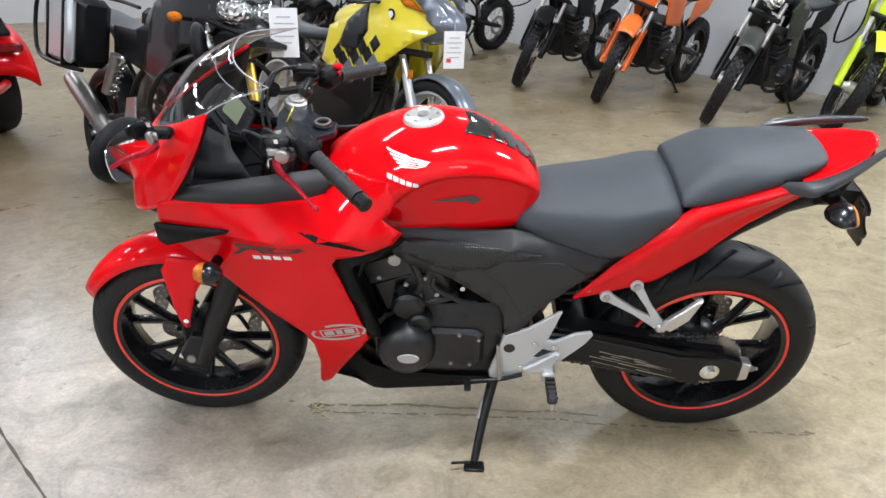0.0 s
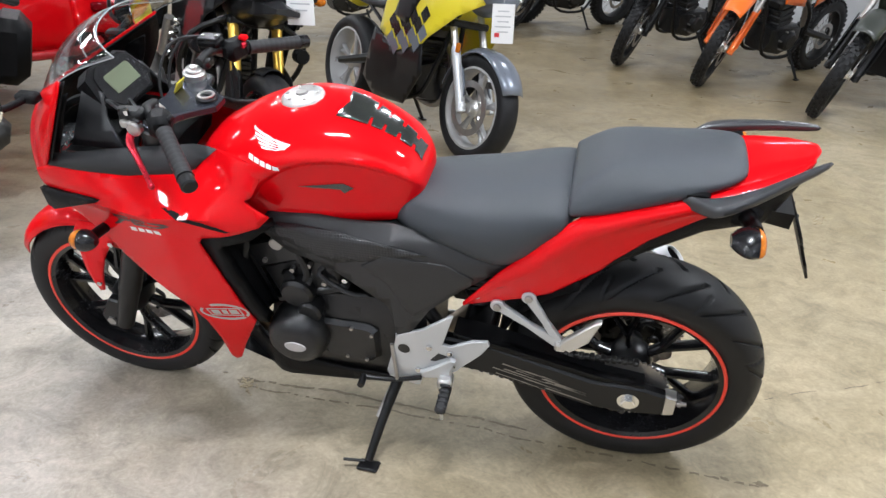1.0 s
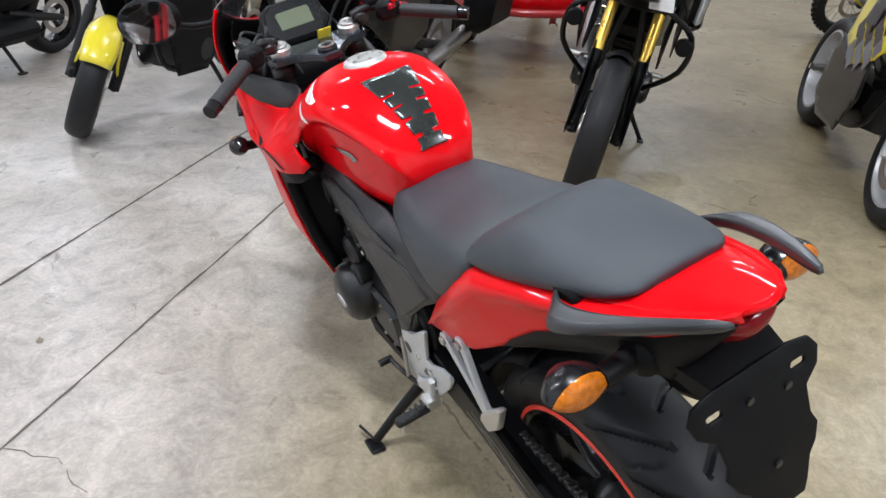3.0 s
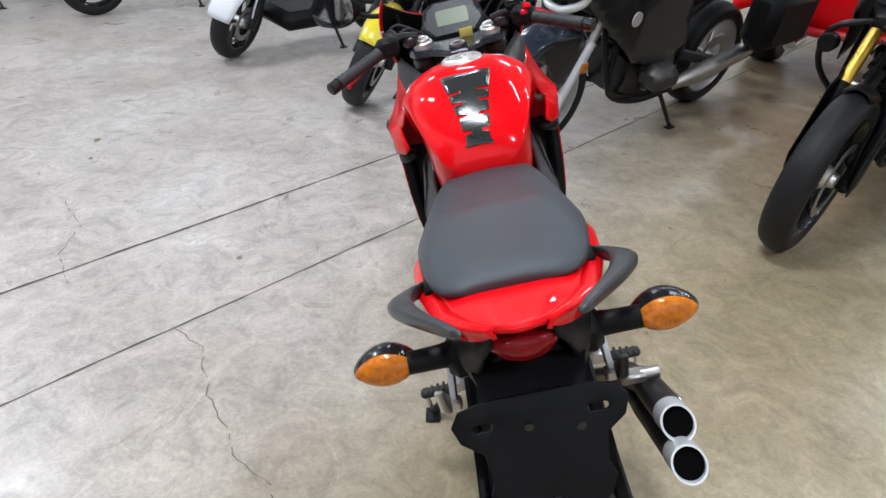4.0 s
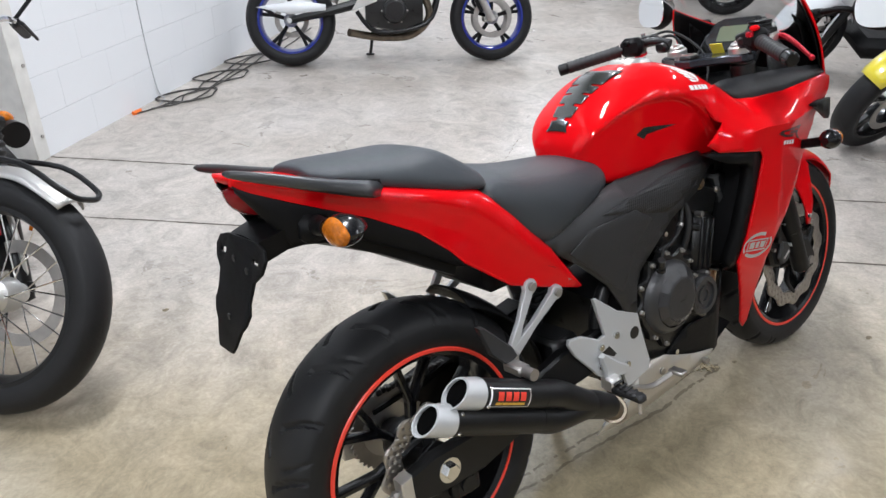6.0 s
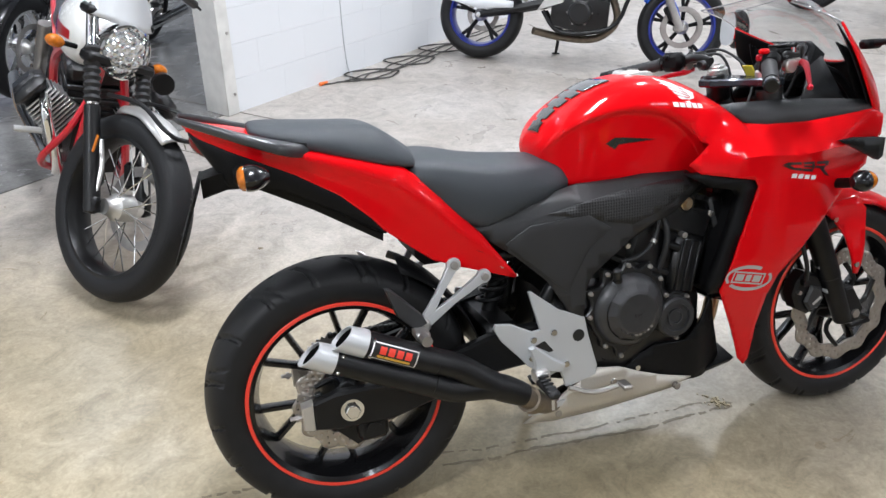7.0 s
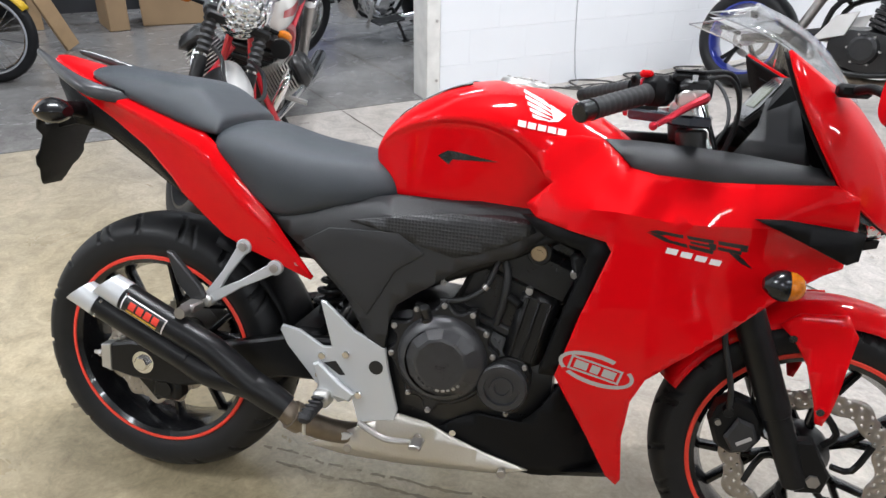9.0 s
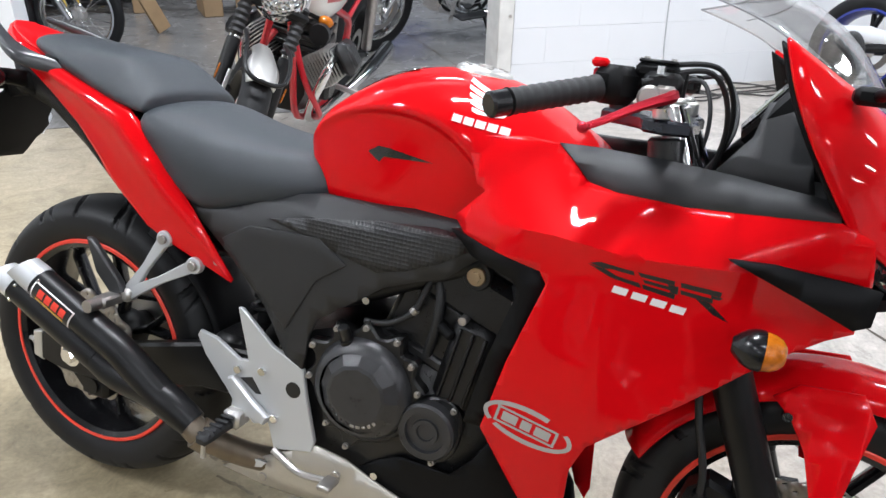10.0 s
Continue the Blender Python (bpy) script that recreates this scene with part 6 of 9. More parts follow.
    part("peg_feeler", G().cyl(p1 + Vector((0, s * -0.006, -0.008)), p1 + Vector((0.0, s * -0.006, -0.032)), 0.004, n=8), M["alu"], bike)
    # passenger hanger: two struts meeting at the peg
    joint = Vector((0.200, s * 0.152, 0.484))
    for q in (Vector((0.278, s * 0.142, 0.606)), Vector((0.346, s * 0.142, 0.570))):
        d = (q - joint).normalized()
        n_ = Vector((0, 1, 0)).cross(d)
        rs = []
        for p, w in ((joint, 0.013), (joint.lerp(q, 0.5), 0.0075), (q, 0.012)):
            rs.append([p + n_ * w + Vector((0, 0.006, 0)), p + n_ * w - Vector((0, 0.006, 0)), p - n_ * w - Vector((0, 0.006, 0)), p - n_ * w + Vector((0, 0.006, 0))])
        part("hanger_strut", G().rings(rs).cyl(q - Vector((0, 0.007, 0)), q + Vector((0, 0.007, 0)), 0.016, n=16), M["silver"], bike, "silver passenger peg bracket", bevel=0.002)
        part("bolt", G().cyl(q + Vector((0, s * 0.006, 0)), q + Vector((0, s * 0.013, 0)), 0.009, n=10, ch=0.001), M["steel"], bike)
    # folded passenger peg
    rot = Matrix.Rotation(0.6, 3, "Y")
    part("passenger_peg", G().prism([(joint.x - 0.082, joint.z + 0.098), (joint.x - 0.070, joint.z + 0.096), (joint.x - 0.006, joint.z + 0.030), (joint.x + 0.004, joint.z + 0.008), (joint.x - 0.022, joint.z - 0.004), (joint.x - 0.060, joint.z + 0.034)], joint.y + s * 0.004, joint.y + s * 0.020, ch=0.003), M["alu" if s > 0 else "caliper"], bike, "folded bare metal passenger footpeg" if s > 0 else "folded black passenger footpeg")
    part("peg_clevis", G().box(joint, (0.026, 0.03, 0.026), 0.005), M["alu"], bike)

# engine: crankcase, cylinder, head
part("crankcase", G().loft([(0.52, [(0, 0.26), (0.10, 0.27), (0.12, 0.32), (0.12, 0.42), (0.10, 0.47), (0, 0.48)]), (0.62, [(0, 0.235), (0.11, 0.245), (0.13, 0.30), (0.13, 0.46), (0.11, 0.51), (0, 0.52)]), (0.80, [(0, 0.225), (0.11, 0.235), (0.13, 0.30), (0.13, 0.45), (0.11, 0.50), (0, 0.51)]), (0.92, [(0, 0.25), (0.09, 0.26), (0.11, 0.32), (0.11, 0.42), (0.09, 0.46), (0, 0.47)])]), M["cast_black"], bike, "black cast crankcase", sharp=30)
rc = Matrix.Rotation(radians(20), 3, "Y")
part("cylinder_block", G().box(Vector((0.815, 0, 0.545)), (0.19, 0.235, 0.13), 0.012, rc).box(Vector((0.80, 0, 0.505)), (0.20, 0.25, 0.022), 0.006, rc), M["cast_black"], bike)
part("cylinder_head", G().box(Vector((0.845, 0, 0.635)), (0.215, 0.25, 0.09), 0.015, rc).box(Vector((0.865, 0, 0.69)), (0.19, 0.22, 0.05), 0.018, rc), M["cast_black"], bike, "black cylinder head")
for s in SIDES[:1]:
    part("head_bolt", G().cyl((0.862, s * 0.12, 0.655), (0.862, s * 0.134, 0.655), 0.017, n=20, ch=0.002), M["steel"], bike, "round bright plug on the cylinder head")
    for k, (bx, bz) in enumerate(((0.79, 0.60), (0.80, 0.545), (0.76, 0.55), (0.835, 0.58), (0.90, 0.60))):
        part("bolt", G().cyl((bx, s * 0.118, bz), (bx, s * 0.133, bz), 0.006, n=8), M["steel"], bike)
    part("hose", G().tube([(0.74, s * 0.10, 0.60), (0.77, s * 0.125, 0.575), (0.70, s * 0.13, 0.53), (0.66, s * 0.12, 0.52)], 0.007, 8), M["rubber"], bike)
    part("hose", G().tube([(0.86, s * 0.10, 0.70), (0.82, s * 0.135, 0.66), (0.80, s * 0.128, 0.57), (0.86, s * 0.12, 0.50)], 0.009, 8), M["rubber"], bike)
    part("coil", G().box((0.835, s * 0.128, 0.53), (0.03, 0.02, 0.10), 0.006, Matrix.Rotation(0.35, 3, "Y")).cyl((0.80, s * 0.13, 0.60), (0.825, s * 0.13, 0.66), 0.009), M["plastic"], bike)
part("radiator", G().box((0.985, 0, 0.53), (0.04, 0.27, 0.30), 0.008, Matrix.Rotation(-0.28, 3, "Y")), M["satin_black"], bike, "black radiator")
g = G()
for k in range(14):
    g.box(Vector((0.972, 0, 0.41)) + Vector((0.0045 * k, 0, 0.0185 * k)), (0.045, 0.25, 0.004), 0.0)
part("radiator_fins", g, M["steel"], bike)
part("throttle_bodies", G().cyl((0.70, 0.06, 0.63), (0.78, 0.06, 0.60), 0.03).cyl((0.70, -0.06, 0.63), (0.78, -0.06, 0.60), 0.03), M["cast_black"], bike)
part("airbox", G().box((0.68, 0, 0.68), (0.30, 0.20, 0.10), 0.02), M["plastic"], bike)
part("injector_connector", G().box((0.76, -0.105, 0.645), (0.03, 0.03, 0.02), 0.004).box((0.735, -0.11, 0.66), (0.02, 0.02, 0.025), 0.004), M["white_plastic"], bike, "white electrical connector")
# right side: clutch cover
CC = (0.703, 0.432)
CLUTCH_BOLTS = [(0.647, 0.528), (0.701, 0.542), (0.758, 0.531), (0.787, 0.496), (0.603, 0.487), (0.600, 0.429), (0.640, 0.350), (0.682, 0.318), (0.803, 0.452)]
ring = []
for k in range(72):
    a = 2 * math.pi * k / 72
    r = 0.099
    for bx, bz in CLUTCH_BOLTS:
        d = (a - math.atan2(bz - CC[1], bx - CC[0]) + math.pi) % (2 * math.pi) - math.pi
        r = max(r, 0.099 + (math.hypot(bx - CC[0], bz - CC[1]) - 0.088) * math.exp(-((d / 0.12) ** 2)))
    ring.append((CC[0] + r * math.cos(a), CC[1] + r * math.sin(a)))
part("clutch_case", G().prism(ring, -0.122, -0.148, ch=0.004), M["cast_black"], bike, "black clutch case")
g = G().lathe([(0.070, -0.171), (0.080, -0.166), (0.088, -0.156), (0.092, -0.145)], (CC[0], 0, CC[1]), 64)
part("clutch_cover", g, M["cast_grey"], bike, "round black clutch cover", sharp=40)
part("clutch_boss", G().lathe([(0.0, -0.183), (0.048, -0.183), (0.054, -0.181), (0.072, -0.169), (0.076, -0.150)], (CC[0] + 0.004, 0, CC[1] + 0.001), 12), M["cast_grey"], bike, "faceted centre of the clutch cover", sharp=12)
# scuffed raised script along the lower edge of the cap
r = random.Random(12)
for k in range(9):
    a = radians(222 + 11.5 * k)
    c = Vector((CC[0] + 0.004 + 0.0545 * math.cos(a), -0.1805, CC[1] + 0.001 + 0.0545 * math.sin(a)))
    part("raised_mark", G().box(c, (r.uniform(0.006, 0.009), 0.003, r.uniform(0.003, 0.007)), 0.0008, Matrix.Rotation(-a - math.pi / 2, 3, "Y")), M["steel"] if k > 3 else M["cast_grey"], bike)
part("oil_filler", G().cyl((0.672, -0.150, 0.503), (0.664, -0.163, 0.540), 0.010, n=16, ch=0.002).cyl((0.671, -0.152, 0.507), (0.669, -0.155, 0.516), 0.0125, n=16), M["cast_black"], bike, "small black post on the clutch cover")
for bx, bz in CLUTCH_BOLTS:
    part("bolt", G().cyl((bx, -0.146, bz), (bx, -0.153, bz), 0.0058, n=12, ch=0.001).cyl((bx, -0.153, bz), (bx, -0.157, bz), 0.0040, n=6), M["steel"], bike, "bright hexagon bolt")
g = G().lathe([(0.0, -0.156), (0.014, -0.156), (0.015, -0.160), (0.022, -0.160), (0.023, -0.156), (0.034, -0.156), (0.035, -0.163), (0.046, -0.163), (0.050, -0.158), (0.052, -0.12)], (0.827, 0, 0.394), 40)
part("crank_cover", g, M["cast_grey"], bike, "small ribbed crank cover", sharp=25)
part("crank_flange", G().prism([(0.827 + (0.058 + 0.006 * math.cos(3 * (k * math.pi / 18 - 0.9))) * math.cos(k * math.pi / 18), 0.394 + (0.058 + 0.006 * math.cos(3 * (k * math.pi / 18 - 0.9))) * math.sin(k * math.pi / 18)) for k in range(36)], -0.118, -0.140, ch=0.003), M["cast_black"], bike)
for bx, bz in ((0.866, 0.437), (0.838, 0.334), (0.775, 0.412)):
    part("bolt", G().cyl((bx, -0.135, bz), (bx, -0.145, bz), 0.0056, n=12, ch=0.001).cyl((bx, -0.145, bz), (bx, -0.149, bz), 0.0038, n=6), M["steel"], bike, "bright hexagon bolt")
# cylinder side: ribbed black cover, plugs and plumbing beside it
rv = Matrix.Rotation(radians(12), 3, "Y")
can = part("cylinder_cover", G().box((0.868, -0.122, 0.512), (0.076, 0.030, 0.150), 0.012, rv), M["cast_black"], bike, "ribbed black cover on the cylinder side")
for k in range(3):
    part("rib", G().box(Vector((0.868, -0.139, 0.512)) + rv @ Vector((-0.022 + 0.022 * k, 0, 0)), (0.006, 0.008, 0.125), 0.002, rv), M["cast_black"], can)
part("plug_flange", G().cyl((0.869, -0.110, 0.664), (0.869, -0.127, 0.664), 0.025, n=28, ch=0.003), M["cast_black"], bike)
part("head_plug", G().cyl((0.869, -0.126, 0.664), (0.869, -0.131, 0.664), 0.016, n=24, ch=0.002).cyl((0.869, -0.131, 0.664), (0.869, -0.136, 0.664), 0.0085, n=6), M["brass"], bike, "pale yellowish hexagon plug on the cylinder head")
part("head_plug", G().cyl((0.940, -0.118, 0.632), (0.940, -0.130, 0.632), 0.010, n=20, ch=0.002).cyl((0.940, -0.130, 0.632), (0.940, -0.134, 0.632), 0.006, n=6), M["steel"], bike, "bright hexagon plug")
part("head_plug", G().cyl((0.859, -0.120, 0.590), (0.859, -0.140, 0.590), 0.0075, n=16, ch=0.001), M["steel"], bike)
part("hose", G().tube([(0.690, -0.135, 0.548), (0.735, -0.138, 0.556), (0.775, -0.135, 0.585), (0.793, -0.128, 0.635), (0.800, -0.110, 0.665)], 0.0055, 10, 6), M["rubber"], bike, "thin black hose")
part("hose_clip", G().cyl((0.773, -0.136, 0.583), (0.779, -0.135, 0.590), 0.0075, n=12), M["steel"], bike)
part("hose", G().tube([(0.80, -0.115, 0.66), (0.815, -0.128, 0.61), (0.812, -0.130, 0.56), (0.80, -0.12, 0.51)], 0.008, 10, 6), M["rubber"], bike)
part("sensor", G().cyl((0.812, -0.124, 0.575), (0.845, -0.138, 0.560), 0.009, n=14, ch=0.002), M["plastic"], bike)
# left side: generator cover with an oval badge
g = G().lathe([(0.0, 0.203), (0.038, 0.203), (0.052, 0.199), (0.066, 0.188), (0.075, 0.168), (0.078, 0.12)], (0.835, 0, 0.396), 44)
part("generator_cover", g, M["cast_black"], bike, "round black generator cover", sharp=30)
badge = G().lathe([(0.0, 0.206), (0.026, 0.206), (0.028, 0.203)], (0, 0, 0), 32)
badge.v = [(0.828 + x * 1.0, y, 0.398 + z * 0.55) for x, y, z in badge.v]
part("badge", badge, M["grey_decal"], bike, "grey oval badge on the engine cover")
part("left_case", G().prism([(0.635, 0.335), (0.635, 0.425), (0.66, 0.440), (0.78, 0.442), (0.78, 0.325), (0.66, 0.312)], 0.12, 0.146, ch=0.012), M["cast_black"], bike, "black left engine case")
part("starter_housing", G().cyl((0.83, 0.04, 0.52), (0.83, 0.15, 0.515), 0.042, n=24, ch=0.008).cyl((0.80, 0.05, 0.47), (0.80, 0.16, 0.47), 0.03, n=20, ch=0.006), M["cast_black"], bike)
part("sprocket_cover", G().prism([(0.50, 0.31), (0.49, 0.40), (0.54, 0.43), (0.60, 0.42), (0.60, 0.31), (0.55, 0.29)], 0.105, 0.135, ch=0.01), M["cast_black"], bike)
for bx, bz in ((0.67, 0.327), (0.72, 0.330), (0.65, 0.415), (0.70, 0.430)):
    part("bolt", G().cyl((bx, 0.144, bz), (bx, 0.151, bz), 0.0048, n=8), M["steel"], bike)
# exhaust headers, mid pipe
for yy in (0.055, -0.055):
    part("header_pipe", G().tube([(0.93, yy, 0.60), (1.0, yy, 0.52), (1.0, yy * 0.9, 0.34), (0.93, yy * 0.7, 0.235), (0.80, yy * 0.5, 0.20)], 0.019, 12, 5), M["brass"], bike, "heat-tinted exhaust header")
part("mid_pipe", G().tube([(0.80, 0, 0.20), (0.62, -0.05, 0.20), (0.50, -0.135, 0.225), (0.43, -0.20, 0.275), (0.40, -0.21, 0.30)], 0.024, 14, 5), M["pipe"], bike, "heat-tinted steel exhaust pipe")
part("pipe_clamp", G().cyl((0.432, -0.196, 0.272), (0.415, -0.208, 0.287), 0.03, n=20), M["pipe"], bike)
# belly: black right panel, silver heat plate, black left panel
for s in SIDES:
    out = [(1.040, 0.203), (1.030, 0.225), (0.995, 0.30), (0.965, 0.36), (0.945, 0.425), (0.905, 0.36), (0.869, 0.318), (0.78, 0.323), (0.74, 0.302), (0.695, 0.268), (0.72, 0.245), (0.80, 0.222), (0.88, 0.205), (0.98, 0.195)]
    if s > 0:
        out = [(1.07, 0.21), (1.05, 0.27), (0.985, 0.33), (0.955, 0.30), (0.88, 0.285), (0.75, 0.265), (0.62, 0.262), (0.60, 0.24), (0.70, 0.222), (0.86, 0.205), (0.98, 0.19)]
    part("belly_panel", G().skin(out, lambda x, z, s=s: s * (0.122 - 0.085 * max(0, (x - 0.92) / 0.12) + 0.10 * (z - 0.2)), 0.03), M["plastic"], bike, "matt black belly fairing panel", thick=0.006)
part("belly_floor", G().loft([(0.60, [(0, 0.205), (0.10, 0.21), (0.122, 0.235), (0, 0.25)]), (0.90, [(0, 0.175), (0.09, 0.18), (0.118, 0.205), (0, 0.22)]), (1.07, [(0, 0.178), (0.05, 0.185), (0.068, 0.205), (0, 0.22)])]), M["plastic"], bike)
out = [(0.426, 0.190), (0.463, 0.211), (0.543, 0.255), (0.622, 0.296), (0.681, 0.286), (0.735, 0.262), (0.80, 0.238), (0.893, 0.213), (0.832, 0.195), (0.65, 0.184), (0.511, 0.181)]
part("heat_shield", G().skin(out, lambda x, z: -0.146 + 0.014 * max(0, (x - 0.6) / 0.27) + 0.10 * max(0, 0.2 - z), 0.03), M["brushed"], bike, "dull silver belly heat plate", thick=0.004)
for bx, bz in ((0.516, 0.197), (0.842, 0.203), (0.665, 0.25)):
    part("bolt", G().cyl((bx, -0.138, bz), (bx, -0.15, bz), 0.009, n=12, ch=0.001), M["steel"], bike)
part("bolt", G().cyl((0.735, -0.13, 0.27), (0.735, -0.14, 0.27), 0.007, n=10), M["chrome"], bike)
# twin short silencers
d = Vector((-0.86, 0.0, 0.40)).normalized()
CAN = 0.0285
for k, (end, ln) in enumerate(((Vector((0.012, -0.219, 0.513)), 0.165), (Vector((-0.054, -0.214, 0.488)), 0.225))):
    p0 = end - d * (ln + 0.050)
    g = G().cyl(p0, p0 + d * ln, CAN, CAN, n=28, ch=0.003)
    part("silencer", g, M["satin_black"], bike, "matt black silencer can")
    e0 = p0 + d * ln
    tip = e0 + d * 0.050
    prof = [G().ring(e0 - d * 0.002, d, CAN + 0.0012, 28), G().ring(e0 + d * 0.012, d, CAN + 0.0012, 28), G().ring(tip, d, CAN, 28), G().ring(tip, d, CAN - 0.0035, 28), G().ring(tip - d * 0.012, d, CAN - 0.004, 28)]
    dark = [G().ring(tip - d * 0.010, d, CAN - 0.0038, 28), G().ring(e0 - d * 0.06, d, CAN - 0.006, 28)]
    # slash cut: the lower lip runs further back
    for ri in (2, 3, 4):
        prof[ri] = [q + d * (-(q - tip).z * 0.55) for q in prof[ri]]
    dark[0] = [q + d * (-(q - tip).z * 0.55) for q in dark[0]]
    part("silencer_tip", G().rings(prof, cap=False), M["silver"], bike, "bright slash-cut silencer tip", sharp=50)
    part("silencer_bore", G().rings(dark), M["void"], bike)
    for a in (-0.6, 0.7):
        q = e0 - d * 0.012 + Vector((0, -CAN * math.cos(a), 0)) + Vector((0.42, 0, 0.906)) * CAN * math.sin(a)
        part("rivet", G().ball(q, (0.004, 0.004, 0.004), 8, 5), M["chrome"], bike)
    part("silencer_cone", G().tube([p0 + d * 0.002, p0 - d * 0.05, Vector((0.335, -0.213, 0.338)), Vector((0.405, -0.209, 0.30))], [CAN, CAN, 0.030, 0.026], 24, 4), M["satin_black"], bike, "matt black silencer collector")
pc = Vector((0.012, -0.219, 0.513)) - d * 0.110
lx, lz = d, Vector((0.40, 0, 0.86)).normalized()
def lay_label(a0, a1, b0, b1, h):
    g = G()
    pts = []
    for i in range(2):
        for j in range(7):
            b = b0 + (b1 - b0) * j / 6
            q = b / CAN
            pts.append(pc + lx * (a0, a1)[i] + Vector((0, -1, 0)) * (CAN + h) * math.cos(q) + lz * (CAN + h) * math.sin(q))
    g.add(pts, [(j, j + 1, 7 + j + 1, 7 + j) for j in range(6)])
    return g
part("label_plate", lay_label(-0.050, 0.050, -0.017, 0.019, 0.0012), M["white_decal"], bike, "white-edged maker's plate on the silencer", thick=0.0008)
part("label_field", lay_label(-0.047, 0.047, -0.0145, 0.0165, 0.002), M["black_decal"], bike)
for k in range(4):
    part("label_bar", lay_label(-0.036 + 0.0185 * k, -0.022 + 0.0185 * k, -0.003, 0.012, 0.0027), M["tape"], bike, "red lettering bar")
part("label_stripe", lay_label(-0.036, 0.036, -0.011, -0.006, 0.0027), M["gold"], bike)
part("silencer_bracket", G().box((0.185, -0.185, 0.478), (0.03, 0.05, 0.02), 0.004).cyl((0.185, -0.20, 0.478), (0.185, -0.235, 0.478), 0.012, n=10), M["steel"], bike)
# brake pedal, gear lever
part("brake_pedal", G().tube([(0.54, -0.155, 0.265), (0.60, -0.165, 0.245), (0.66, -0.175, 0.255)], 0.007, 8).box((0.672, -0.185, 0.258), (0.025, 0.04, 0.012), 0.003), M["steel"], bike)
part("heel_tab", G().prism([(0.435, 0.215), (0.46, 0.235), (0.53, 0.238), (0.52, 0.225), (0.47, 0.212)], -0.155, -0.16), M["silver"], bike)
part("gear_lever", G().tube([(0.53, 0.155, 0.30), (0.60, 0.162, 0.285), (0.675, 0.17, 0.288)], 0.006, 8).cyl((0.675, 0.165, 0.288), (0.675, 0.20, 0.288), 0.009), M["satin_black"], bike)
part("gear_rod", G().cyl((0.59, 0.162, 0.29), (0.60, 0.15, 0.40), 0.005, n=8), M["steel"], bike)
# side stand: reaches the floor on the left
inv = BIKE.inverted()
foot = inv @ Vector((0.642, 0.298, 0.008))
top = Vector((0.595, 0.10, 0.26))
mid = top.lerp(foot, 0.5) + Vector((0.005, 0.006, 0))
part("side_stand", G().tube([top, mid, foot + Vector((0, -0.004, 0.012))], [0.016, 0.0125, 0.011], 10).cyl(top + Vector((0, -0.01, 0)), top + Vector((0, 0.025, 0)), 0.022, n=14), M["satin_black"], bike, "black side stand swung out")
g = G().box((0, 0, 0), (0.055, 0.04, 0.010), 0.004)
fo = part("stand_foot", g, M["satin_black"], bike)
fo.matrix_local = inv @ Matrix.Translation((0.642, 0.300, 0.0055))
part("stand_tang", G().cyl(foot + Vector((0.01, 0.0, 0.012)), foot + Vector((0.062, 0.012, 0.022)), 0.004, n=8), M["satin_black"], bike)
part("stand_spring", G().cyl(top + Vector((0.014, 0.01, -0.02)), mid + Vector((0.014, 0, 0)), 0.007, n=8), M["steel"], bike)

# ---- the other machines: x ahead from the rear contact, y to the left, z up ----
def sub(name, parent, x=0.0, y=0.0, z=0.0, label=""):
    e = new(name)
    e.parent, e.location = parent, (x, y, z)
    if label:
        e["label"] = label
    return e


